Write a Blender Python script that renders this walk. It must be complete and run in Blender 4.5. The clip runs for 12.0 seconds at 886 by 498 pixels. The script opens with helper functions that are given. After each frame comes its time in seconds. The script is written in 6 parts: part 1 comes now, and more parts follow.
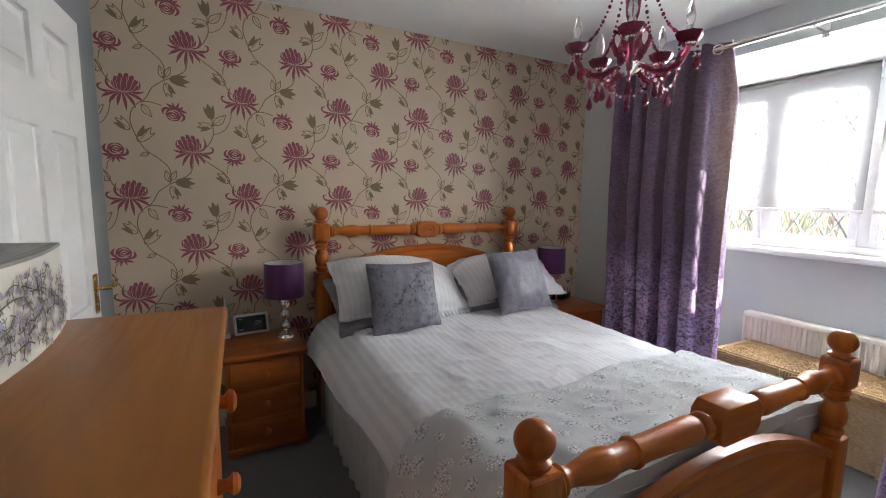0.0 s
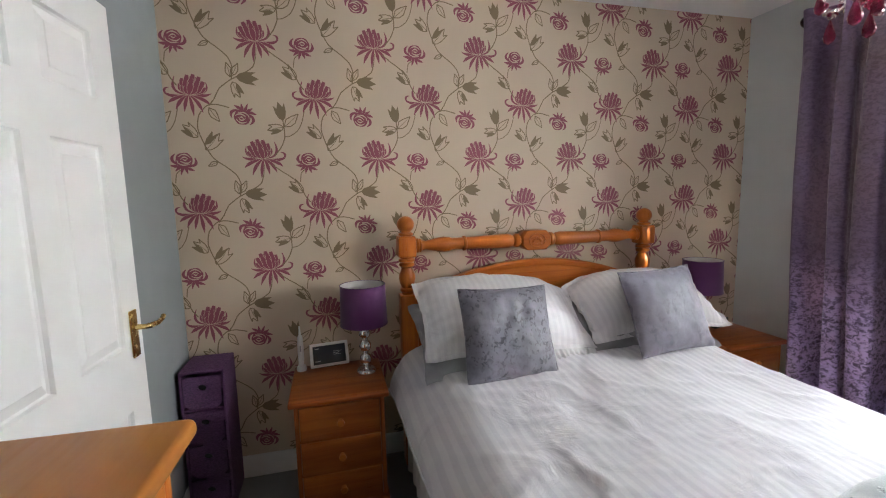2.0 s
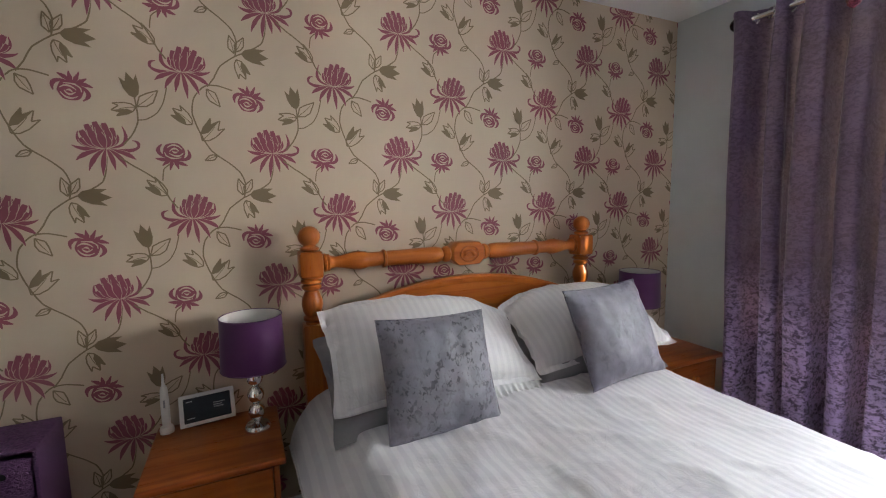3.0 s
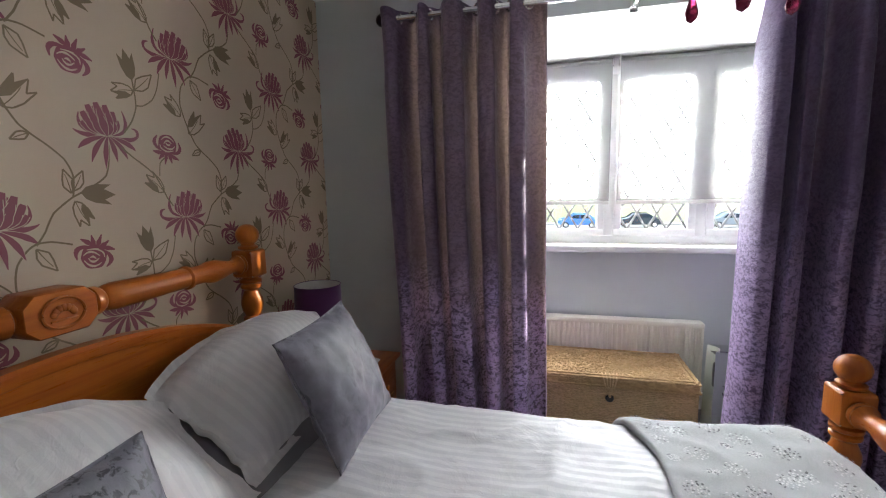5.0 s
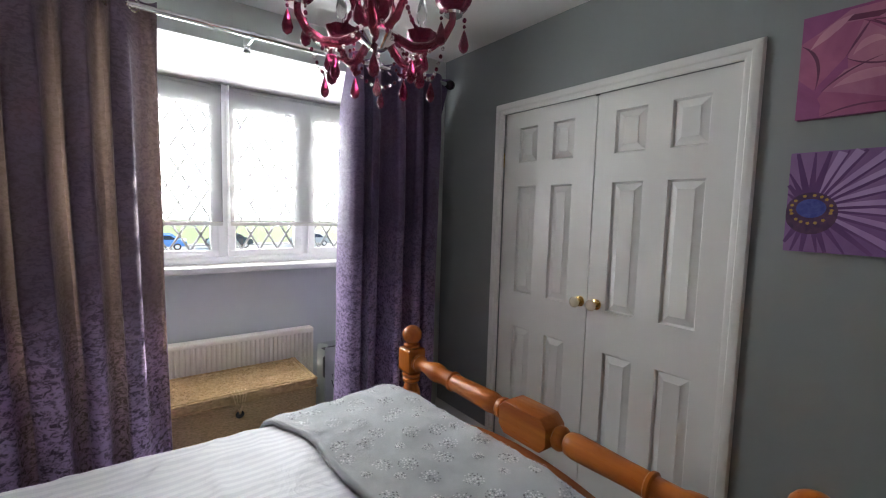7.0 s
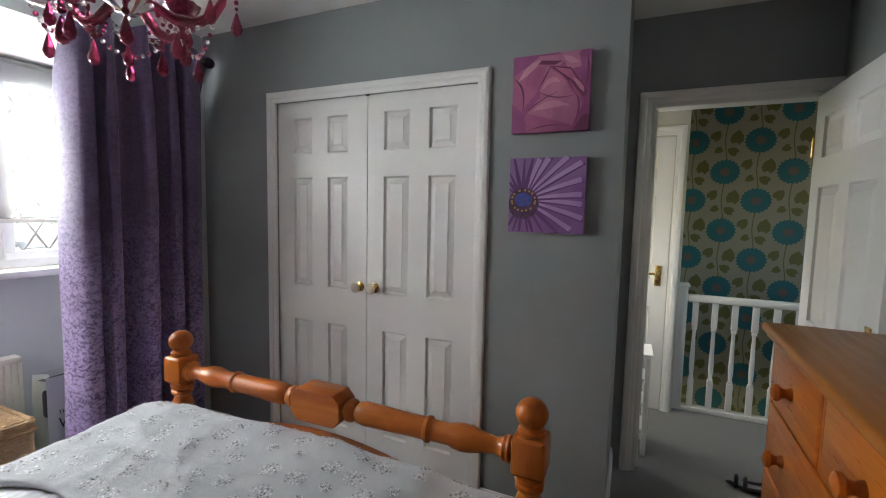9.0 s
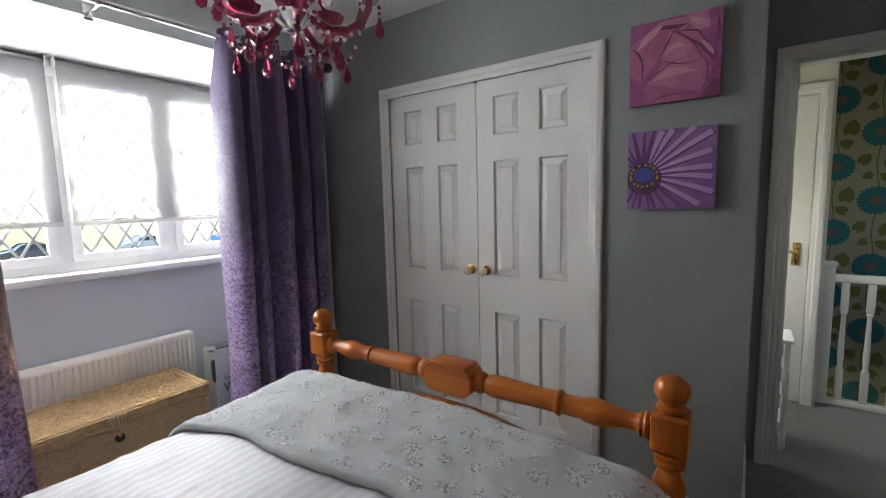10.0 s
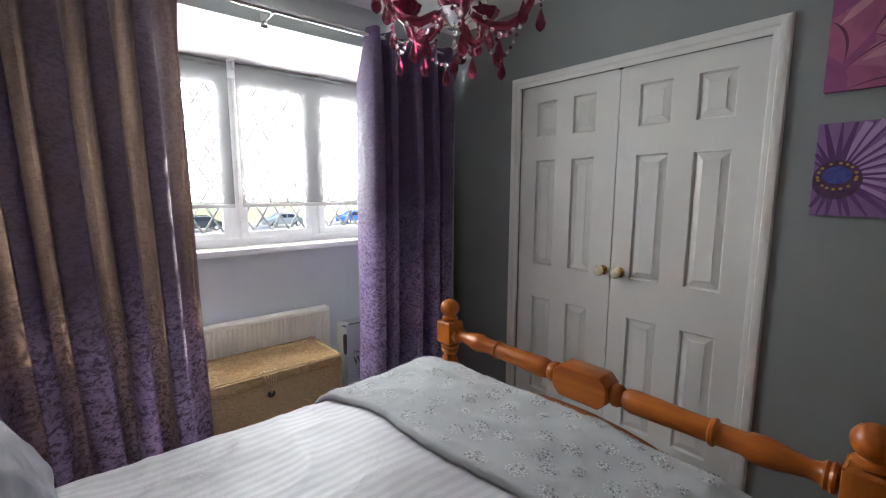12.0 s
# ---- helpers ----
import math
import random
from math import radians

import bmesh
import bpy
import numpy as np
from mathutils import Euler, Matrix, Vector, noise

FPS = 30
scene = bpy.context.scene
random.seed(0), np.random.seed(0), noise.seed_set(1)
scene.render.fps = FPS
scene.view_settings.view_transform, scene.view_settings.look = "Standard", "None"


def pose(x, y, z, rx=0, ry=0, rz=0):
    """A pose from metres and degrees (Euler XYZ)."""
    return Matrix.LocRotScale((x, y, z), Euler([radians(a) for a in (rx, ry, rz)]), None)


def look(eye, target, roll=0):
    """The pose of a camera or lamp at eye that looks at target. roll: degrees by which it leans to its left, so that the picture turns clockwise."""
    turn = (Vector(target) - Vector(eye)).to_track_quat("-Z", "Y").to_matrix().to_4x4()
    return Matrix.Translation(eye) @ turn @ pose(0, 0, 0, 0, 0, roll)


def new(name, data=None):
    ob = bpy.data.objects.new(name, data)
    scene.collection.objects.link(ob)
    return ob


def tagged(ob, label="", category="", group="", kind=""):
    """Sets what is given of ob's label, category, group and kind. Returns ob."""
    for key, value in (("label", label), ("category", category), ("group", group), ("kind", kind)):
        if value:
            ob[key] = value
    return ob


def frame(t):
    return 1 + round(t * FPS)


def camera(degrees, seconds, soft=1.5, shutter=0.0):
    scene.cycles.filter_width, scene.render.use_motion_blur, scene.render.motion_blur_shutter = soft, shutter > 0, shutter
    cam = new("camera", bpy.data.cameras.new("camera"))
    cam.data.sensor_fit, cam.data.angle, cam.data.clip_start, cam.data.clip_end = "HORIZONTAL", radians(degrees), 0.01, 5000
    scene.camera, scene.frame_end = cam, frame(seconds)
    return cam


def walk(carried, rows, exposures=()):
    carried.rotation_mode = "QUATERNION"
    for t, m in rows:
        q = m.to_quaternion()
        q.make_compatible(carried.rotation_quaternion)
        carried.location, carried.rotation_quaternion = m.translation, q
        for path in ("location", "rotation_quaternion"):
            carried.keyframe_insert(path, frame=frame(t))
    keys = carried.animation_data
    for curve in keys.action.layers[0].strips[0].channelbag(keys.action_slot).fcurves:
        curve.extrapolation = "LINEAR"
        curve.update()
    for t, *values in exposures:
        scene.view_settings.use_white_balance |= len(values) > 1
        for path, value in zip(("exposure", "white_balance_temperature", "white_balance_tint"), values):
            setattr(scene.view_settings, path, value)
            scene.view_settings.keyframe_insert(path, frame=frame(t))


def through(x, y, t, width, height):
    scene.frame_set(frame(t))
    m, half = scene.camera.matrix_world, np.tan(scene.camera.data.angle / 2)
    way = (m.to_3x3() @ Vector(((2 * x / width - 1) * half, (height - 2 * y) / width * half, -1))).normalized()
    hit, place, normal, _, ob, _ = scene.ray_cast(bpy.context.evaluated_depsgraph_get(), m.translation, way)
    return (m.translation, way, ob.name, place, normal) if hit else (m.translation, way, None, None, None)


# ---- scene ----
cam = camera(91.6, 12.0, soft=1.1)
PATH = [
    (0, (-1.262, -2.711, 1.39), (-0.334, -0.957, 1.14), 0.9),
    (0.5, (-1.257, -2.584, 1.4), (-0.387, -0.801, 1.148), -0.1),
    (1, (-1.234, -2.472, 1.408), (-0.437, -0.656, 1.151), -0.7),
    (1.5, (-1.169, -2.334, 1.407), (-0.531, -0.455, 1.157), -1.7),
    (2, (-1.06, -2.2, 1.407), (-0.563, -0.279, 1.159), -1.3),
    (2.5, (-0.97, -2.041, 1.404), (-0.386, -0.144, 1.156), -0.4),
    (2.7, (-0.958, -1.964, 1.403), (-0.279, -0.098, 1.167), -0.4),
    (4.3, (-0.746, -1.377, 1.419), (0.846, -0.203, 1.126), -1.4),
    (4.5, (-0.731, -1.323, 1.417), (0.988, -0.341, 1.13), -0.9),
    (5, (-0.732, -1.218, 1.423), (1.189, -0.731, 1.153), -1.1),
    (5.5, (-0.759, -1.159, 1.411), (1.224, -1.113, 1.155), -0.1),
    (6, (-0.835, -1.131, 1.411), (1.115, -1.516, 1.187), 0.8),
    (6.5, (-0.879, -1.096, 1.435), (0.958, -1.862, 1.237), 1.8),
    (7, (-0.885, -1.034, 1.438), (0.709, -2.231, 1.27), 1.6),
    (7.5, (-0.902, -1.008, 1.431), (0.381, -2.535, 1.289), 1.7),
    (7.7, (-0.901, -1.011, 1.428), (0.269, -2.627, 1.292), 1.7),
    (9.3, (-0.921, -0.916, 1.418), (-0.131, -2.746, 1.247), 1.2),
    (9.5, (-0.901, -0.893, 1.413), (-0.013, -2.675, 1.224), 0.4),
    (10, (-0.843, -0.84, 1.404), (0.308, -2.46, 1.178), -1.5),
    (10.5, (-0.756, -0.806, 1.411), (0.574, -2.278, 1.162), -1.8),
    (11, (-0.707, -0.776, 1.425), (0.707, -2.165, 1.157), -1.0),
    (11.5, (-0.708, -0.766, 1.424), (0.777, -2.079, 1.151), -0.2),
    (12, (-0.752, -0.79, 1.436), (0.758, -2.072, 1.159), 0.1),
]
walk(cam, [(t, look(eye, target, roll)) for t, eye, target, roll in PATH],
     [(0.0, 3.35), (1.0, 3.35), (2.0, 3.85), (2.7, 3.75), (4.5, 2.92), (5.5, 3.08), (7.0, 2.70), (7.7, 2.65), (9.5, 3.08), (10.0, 2.84), (10.5, 2.78), (12.0, 2.72)])
SKY_STRENGTH, SUN_STRENGTH = 0.11, 3.5
# skylight behind the blinds of the bay window
skylight = new("bay_skylight", bpy.data.lights.new("bay_skylight", "AREA"))
skylight.data.shape, skylight.data.size, skylight.data.size_y = "RECTANGLE", 2.2, 0.86
skylight.data.spread = radians(166)
skylight.data.energy, skylight.data.color = 39.0, (0.95, 0.98, 1.0)
skylight.matrix_world = look((2.362, -1.595, 1.78), (0.0, -1.595, 1.78))
# added lamps that light the landing, set in two assumed, unseen windows
landing_fill = new("landing_fill_light", bpy.data.lights.new("landing_fill_light", "AREA"))
landing_fill.data.shape, landing_fill.data.size, landing_fill.data.size_y = "RECTANGLE", 0.9, 1.0
landing_fill.data.energy, landing_fill.data.color = 0.18, (1.0, 0.97, 0.92)
landing_fill.matrix_world = look((-3.25, -4.1, 1.6), (-1.0, -4.1, 1.6))
hall_light = new("hall_fill_light", bpy.data.lights.new("hall_fill_light", "AREA"))
hall_light.data.shape, hall_light.data.size, hall_light.data.size_y = "RECTANGLE", 0.45, 1.0
hall_light.data.energy, hall_light.data.color = 0.48, (1.0, 0.98, 0.95)
hall_light.matrix_world = look((-0.45, -3.93, 1.45), (-1.55, -3.95, 0.0))
hall_light.data.spread = radians(95)
# ---- world, sun, exposure ----
world = bpy.data.worlds.new("world")
scene.world = world
world.use_nodes = True
_wn = world.node_tree
_sky = _wn.nodes.new("ShaderNodeTexSky")
_sky.sky_type, _sky.sun_disc = "NISHITA", False
SUN_WAY = Vector((-0.60, 0.90, -0.33)).normalized()   # the way the sunlight goes
_sky.sun_elevation = math.asin(-SUN_WAY.z)
_sky.sun_rotation = math.atan2(-SUN_WAY.x, -SUN_WAY.y)
_wn.links.new(_sky.outputs[0], _wn.nodes["Background"].inputs[0])
_wn.nodes["Background"].inputs[1].default_value = SKY_STRENGTH
sun = new("sun", bpy.data.lights.new("sun", "SUN"))
sun.data.energy, sun.data.angle, sun.data.color = SUN_STRENGTH, radians(0.53), (1.0, 0.93, 0.82)
sun.matrix_world = look((8, -8, 6), Vector((8, -8, 6)) + SUN_WAY)

# ---- small helpers ----
def mesh_of(name, bm, *mats):
    me = bpy.data.meshes.new(name)
    bmesh.ops.recalc_face_normals(bm, faces=bm.faces[:])
    bm.to_mesh(me)
    bm.free()
    for p in me.polygons:
        p.use_smooth = True
    me.set_sharp_from_angle(angle=radians(38))
    for m in mats:
        me.materials.append(m)
    return me


def part(name, bm, material, parent, label=""):
    mats = material if isinstance(material, (list, tuple)) else [material]
    ob = new(name, mesh_of(name, bm, *mats))
    ob.parent = parent
    if label:
        ob["label"] = label
    return ob


def thing(name, m, label, category, group="", kind=""):
    ob = new(name)
    ob.matrix_world = m
    ob.empty_display_size = 0.1
    return tagged(ob, label, category, group, kind)


def solid(name, bm, material, label, category, group="", kind=""):
    mats = material if isinstance(material, (list, tuple)) else [material]
    return tagged(new(name, mesh_of(name, bm, *mats)), label, category, group, kind)


def box(bm, x0, x1, y0, y1, z0, z1, bevel=0.0, seg=2, m=None, mat=0):
    made = bmesh.ops.create_cube(bm, size=1.0)["verts"]
    mm = Matrix.Translation(((x0 + x1) / 2, (y0 + y1) / 2, (z0 + z1) / 2)) @ Matrix.Diagonal((abs(x1 - x0), abs(y1 - y0), abs(z1 - z0), 1))
    bmesh.ops.transform(bm, matrix=mm, verts=made)
    if bevel:
        edges = list({e for v in made for e in v.link_edges})
        out = bmesh.ops.bevel(bm, geom=edges, offset=bevel, segments=seg, affect="EDGES", profile=0.5)
        made = list(set(out["verts"]) | {v for v in made if v.is_valid})
    faces = {f for v in made for f in v.link_faces}
    for f in faces:
        f.material_index = mat
    if m is not None:
        bmesh.ops.transform(bm, matrix=m, verts=made)
    return made


def lathe(bm, profile, m=None, seg=20, mat=0, cap=True):
    """Turns a profile of (radius, height) round z."""
    rings = []
    m = m or Matrix.Identity(4)
    for r, z in profile:
        rings.append([bm.verts.new(m @ Vector((r * math.cos(2 * math.pi * i / seg), r * math.sin(2 * math.pi * i / seg), z))) for i in range(seg)])
    for a, b in zip(rings, rings[1:]):
        for i in range(seg):
            f = bm.faces.new((a[i], a[(i + 1) % seg], b[(i + 1) % seg], b[i]))
            f.material_index = mat
    if cap:
        for ring in (rings[0], rings[-1]):
            if (ring[0].co - ring[seg // 2].co).length > 1e-4:
                bm.faces.new(ring).material_index = mat
    return [v for r in rings for v in r]


def tube(bm, pts, radius, seg=8, mat=0, closed=False):
    """A round tube along points; radius is a number or one for each point."""
    pts = [Vector(p) for p in pts]
    n = len(pts)
    rings = []
    up = Vector((0, 0, 1))
    for i, p in enumerate(pts):
        a = pts[(i - 1) % n] if closed or i else p
        b = pts[(i + 1) % n] if closed or i < n - 1 else p
        d = (b - a).normalized()
        side = d.cross(up)
        if side.length < 1e-3:
            side = d.cross(Vector((1, 0, 0)))
        side.normalize()
        nor = side.cross(d)
        r = radius if isinstance(radius, (int, float)) else radius[i]
        rings.append([bm.verts.new(p + r * (math.cos(2 * math.pi * k / seg) * side + math.sin(2 * math.pi * k / seg) * nor)) for k in range(seg)])
    pairs = list(zip(rings, rings[1:])) + ([(rings[-1], rings[0])] if closed else [])
    for a, b in pairs:
        for k in range(seg):
            bm.faces.new((a[k], a[(k + 1) % seg], b[(k + 1) % seg], b[k])).material_index = mat
    if not closed:
        bm.faces.new(rings[0]).material_index = mat
        bm.faces.new(rings[-1]).material_index = mat


def sheet(bm, nu, nv, f, mat=0, closed_u=False):
    """A grid of nu x nv cells; f(u, v) with u, v in 0..1 gives the place."""
    g = [[bm.verts.new(f(i / nu, j / nv)) for j in range(nv + 1)] for i in range(nu if closed_u else nu + 1)]
    for i in range(nu):
        for j in range(nv):
            k = (i + 1) % len(g)
            bm.faces.new((g[i][j], g[k][j], g[k][j + 1], g[i][j + 1])).material_index = mat
    return g


def ball(bm, c, r, seg=8, squash=(1, 1, 1), mat=0):
    made = bmesh.ops.create_uvsphere(bm, u_segments=seg, v_segments=max(4, seg // 2 + 1), radius=r,
                                     matrix=Matrix.Translation(c) @ Matrix.Diagonal((*squash, 1)))["verts"]
    for f in {f for v in made for f in v.link_faces}:
        f.material_index = mat
    return made


# ---- materials ----
class Nodes:
    """Short hand for a node material."""

    def __init__(self, name):
        self.mat = bpy.data.materials.new(name)
        self.mat.use_nodes = True
        self.t = self.mat.node_tree
        self.b = self.t.nodes["Principled BSDF"]
        self.coord = self.t.nodes.new("ShaderNodeTexCoord").outputs["Object"]

    def node(self, kind, **values):
        n = self.t.nodes.new(kind)
        for k, v in values.items():
            self.put(n.inputs[k], v)
        return n

    def put(self, socket, v):
        if isinstance(v, bpy.types.NodeSocket):
            self.t.links.new(v, socket)
        else:
            socket.default_value = v

    def noise(self, scale, detail=4.0, rough=0.55, vec=None, dist=0.0):
        n = self.node("ShaderNodeTexNoise", Scale=scale, Detail=detail, Roughness=rough, Distortion=dist)
        self.put(n.inputs["Vector"], vec or self.coord)
        return n.outputs["Fac"]

    def stretch(self, sx, sy, sz, vec=None):
        n = self.node("ShaderNodeMapping")
        n.inputs["Scale"].default_value = (sx, sy, sz)
        self.put(n.inputs["Vector"], vec or self.coord)
        return n.outputs[0]

    def ramp(self, fac, *stops):
        n = self.t.nodes.new("ShaderNodeValToRGB")
        e = n.color_ramp.elements
        while len(e) < len(stops):
            e.new(0.5)
        for el, (p, c) in zip(e, stops):
            el.position = p
            el.color = (*c, 1) if len(c) == 3 else c
        self.put(n.inputs[0], fac)
        return n.outputs[0]

    def span(self, fac, lo, hi, a=0.0, b=1.0):
        n = self.node("ShaderNodeMapRange")
        for i, v in zip((1, 2, 3, 4), (lo, hi, a, b)):
            n.inputs[i].default_value = v
        self.put(n.inputs[0], fac)
        return n.outputs[0]

    def math(self, op, a, b=0.0):
        n = self.t.nodes.new("ShaderNodeMath")
        n.operation = op
        self.put(n.inputs[0], a)
        self.put(n.inputs[1], b)
        return n.outputs[0]

    def mix(self, fac, a, b):
        n = self.t.nodes.new("ShaderNodeMix")
        n.data_type = "RGBA"
        self.put(n.inputs[0], fac)
        for s, v in ((n.inputs[6], a), (n.inputs[7], b)):
            self.put(s, (*v, 1) if isinstance(v, tuple) and len(v) == 3 else v)
        return n.outputs[2]

    def bump(self, height, strength=0.3, distance=0.01):
        n = self.node("ShaderNodeBump", Strength=strength, Distance=distance)
        self.put(n.inputs["Height"], height)
        self.put(self.b.inputs["Normal"], n.outputs[0])

    def set(self, **kw):
        for k, v in kw.items():
            k = k.replace("_", " ")
            self.put(self.b.inputs[k], (*v, 1) if isinstance(v, tuple) and len(v) == 3 else v)
        return self.mat


def paint(name, c, rough=0.55, wear=0.06, grain=220, bump=0.06):
    n = Nodes(name)
    big = n.noise(1.7, 5)
    c2 = tuple(v * (1 - wear) for v in c)
    col = n.mix(n.span(big, 0.35, 0.7), c, c2)
    n.bump(n.noise(grain, 3), bump, 0.002)
    return n.set(Base_Color=col, Roughness=n.span(n.noise(9, 3), 0.3, 0.7, rough - 0.05, rough + 0.07))


def pine(name, axis, c1=(0.54, 0.160, 0.018), c2=(0.35, 0.078, 0.007), scale=1.0, rough=0.3):
    """Orange varnished pine; the grain runs along the axis 0, 1 or 2."""
    n = Nodes(name)
    s = [14.0 * scale] * 3
    s[axis] = 0.9 * scale
    info = n.t.nodes.new("ShaderNodeObjectInfo")
    shift = n.node("ShaderNodeVectorMath")
    n.put(shift.inputs[0], n.coord)
    n.put(shift.inputs[1], n.node("ShaderNodeCombineXYZ", X=n.math("MULTIPLY", info.outputs["Random"], 7.0), Y=n.math("MULTIPLY", info.outputs["Random"], 3.0), Z=info.outputs["Random"]).outputs[0])
    v = n.stretch(*s, vec=shift.outputs[0])
    grain = n.noise(1.6, 6, 0.6, v, 0.8)
    fine = n.noise(14, 3, 0.6, v)
    col = n.mix(n.span(grain, 0.32, 0.68), c1, c2)
    sk = [4.6] * 3
    sk[axis] = 2.2
    vor = n.node("ShaderNodeTexVoronoi", Scale=1.0)
    n.put(vor.inputs["Vector"], n.stretch(*sk, vec=shift.outputs[0]))
    knot = n.span(vor.outputs["Distance"], 0.05, 0.10, 1.0, 0.0)
    col = n.mix(n.math("MULTIPLY", knot, 0.8), col, (0.10, 0.022, 0.006))
    col = n.mix(n.span(fine, 0.5, 0.8, 0.0, 0.25), col, c2)
    n.bump(fine, 0.05, 0.001)
    return n.set(Base_Color=col, Roughness=n.span(fine, 0.3, 0.7, rough - 0.04, rough + 0.1), Coat_Weight=0.12, Coat_Roughness=0.25, Specular_IOR_Level=0.35)


def metal(name, c, rough=0.2):
    n = Nodes(name)
    return n.set(Base_Color=c, Metallic=1.0, Roughness=n.span(n.noise(60, 3), 0.3, 0.7, rough * 0.8, rough * 1.4))


WHITE = paint("white_gloss_paint", (0.80, 0.79, 0.77), 0.35, 0.04, 120, 0.05)
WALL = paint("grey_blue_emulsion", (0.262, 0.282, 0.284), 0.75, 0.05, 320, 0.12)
CEIL = paint("white_ceiling_emulsion", (0.80, 0.80, 0.79), 0.85, 0.03, 260, 0.1)
# Same wall grey, lightened on the bay side in place of bounced light.
BAYWALL_LIT = paint("lit_grey_emulsion", (0.60, 0.635, 0.625), 0.75, 0.05, 320, 0.12)
PAPER = paint("beige_wallpaper", (0.60, 0.475, 0.357), 0.6, 0.05, 420, 0.12)
UPVC = paint("white_plastic_frame", (0.82, 0.82, 0.82), 0.3, 0.03, 60, 0.02)
CREAM = paint("cream_enamel", (0.86, 0.83, 0.72), 0.35, 0.05, 80, 0.03)
PINE_X, PINE_Y, PINE_Z = pine("orange_pine_x", 0), pine("orange_pine_y", 1), pine("orange_pine_z", 2)
CHROME = metal("chrome", (0.8, 0.8, 0.8), 0.1)
BRASS = metal("brass", (0.72, 0.50, 0.20), 0.22)
BLACK = paint("black_plastic", (0.012, 0.011, 0.013), 0.35, 0.2, 90, 0.05)


def carpet_material(name, c):
    n = Nodes(name)
    tuft = n.noise(260, 4, 0.7)
    patch = n.noise(5, 4, 0.6)
    col = n.mix(n.span(tuft, 0.3, 0.7), tuple(v * 0.55 for v in c), c)
    col = n.mix(n.span(patch, 0.4, 0.7, 0, 0.35), col, tuple(v * 0.6 for v in c))
    n.bump(tuft, 0.8, 0.008)
    return n.set(Base_Color=col, Roughness=0.97, Sheen_Weight=0.3)


CARPET = carpet_material("grey_carpet", (0.22, 0.215, 0.205))

# ---- the room's shell ----
XW, XE, YN, YS, YD, ZC = -1.755, 1.53, 0.045, -2.83, -3.50, 2.45
XB, YB0, YB1 = 2.20, -2.74, -0.45          # bay: inner back wall, its two sides
XWIN = 2.30


def slab(name, x0, x1, y0, y1, z0, z1, mat, label, category):
    bm = bmesh.new()
    box(bm, x0, x1, y0, y1, z0, z1)
    return solid(name, bm, mat, label, category, kind="structure")


def walls(name, boxes, mat, label):
    bm = bmesh.new()
    for b in boxes:
        box(bm, *b)
    return solid(name, bm, mat, label, "wall", kind="structure")


floor = slab("floor", -3.2, 2.45, -4.58, 0.20, -0.12, 0.0, CARPET, "dark grey fitted carpet with worn pile", "floor")
ceiling = slab("ceiling", -3.2, 1.60, -5.75, 0.20, ZC, ZC + 0.1, CEIL, "plain white painted plaster ceiling", "ceiling")
wall_north = walls("wall_north", [(XW - 0.12, XE + 0.12, YN, YN + 0.12, 0, ZC)], PAPER, "beige wallpaper with plum flowers and olive leaves")
wall_west = walls("wall_west", [(XW - 0.12, XW, YD, YN, 0, ZC)], WALL, "grey-blue painted wall behind the open door")
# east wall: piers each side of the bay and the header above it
wall_east = walls("wall_east", [(XE, XE + 0.12, YB1, YN, 0, ZC), (XE, XE + 0.12, YS, YB0, 0, ZC), (XE, XE + 0.12, YB0, YB1, 2.236, ZC)], BAYWALL_LIT, "wall round the bay window, its grey paled in place of light")
wall_bay = walls("wall_bay", [(XB, XB + 0.25, YB0, YB1, 0, 1.02)], BAYWALL_LIT, "wall under the bay window, its grey paled in place of light")
wall_bay_north = walls("wall_bay_north", [(XE + 0.12, XB + 0.25, YB1, YB1 + 0.12, 0, 2.4)], BAYWALL_LIT, "cheek of the bay, its grey paled in place of light")
wall_bay_south = walls("wall_bay_south", [(XE + 0.12, XB + 0.25, YB0 - 0.12, YB0, 0, 2.4)], BAYWALL_LIT, "cheek of the bay, its grey paled in place of light")
bm = bmesh.new()
box(bm, XE + 0.12, XB + 0.25, YB0 - 0.12, YB1 + 0.12, 2.236, 2.40)
for v in bm.verts:
    if v.co.z < 2.3 and v.co.x > XE + 0.3:
        v.co.z = 2.222
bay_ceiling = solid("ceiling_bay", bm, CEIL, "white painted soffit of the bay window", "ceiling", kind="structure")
# south wall with the wardrobe opening
WX0, WX1, WZ = -0.255, 0.945, 2.01
wall_south = walls("wall_south", [(XW * 0 - 0.87, WX0, YS - 0.1, YS, 0, ZC), (WX1, XE, YS - 0.1, YS, 0, ZC), (WX0, WX1, YS - 0.1, YS, WZ, ZC)], WALL, "grey-blue painted wall with built-in wardrobe doors")
wall_recess = walls("wall_recess", [(-0.87, -0.77, YD, YS - 0.1, 0, ZC)], WALL, "grey-blue painted return wall beside the doorway")
wall_wardrobe = walls("wall_wardrobe", [(-0.77, XE + 0.12, -3.5, -3.4, 0, ZC), (XE, XE + 0.12, -3.4, YS, 0, ZC)], WALL, "plain wall behind the built-in wardrobe")
# wall of the entrance door, the landing beyond
DX0, DX1, DZ = -1.72, -0.98, 2.01
wall_entrance = walls("wall_entrance", [(DX1, -0.77, YD - 0.1, YD, 0, ZC), (XW - 0.12, DX0, YD - 0.1, YD, 0, ZC), (DX0, DX1, YD - 0.1, YD, DZ, ZC)], WALL, "grey-blue painted wall round the entrance doorway")

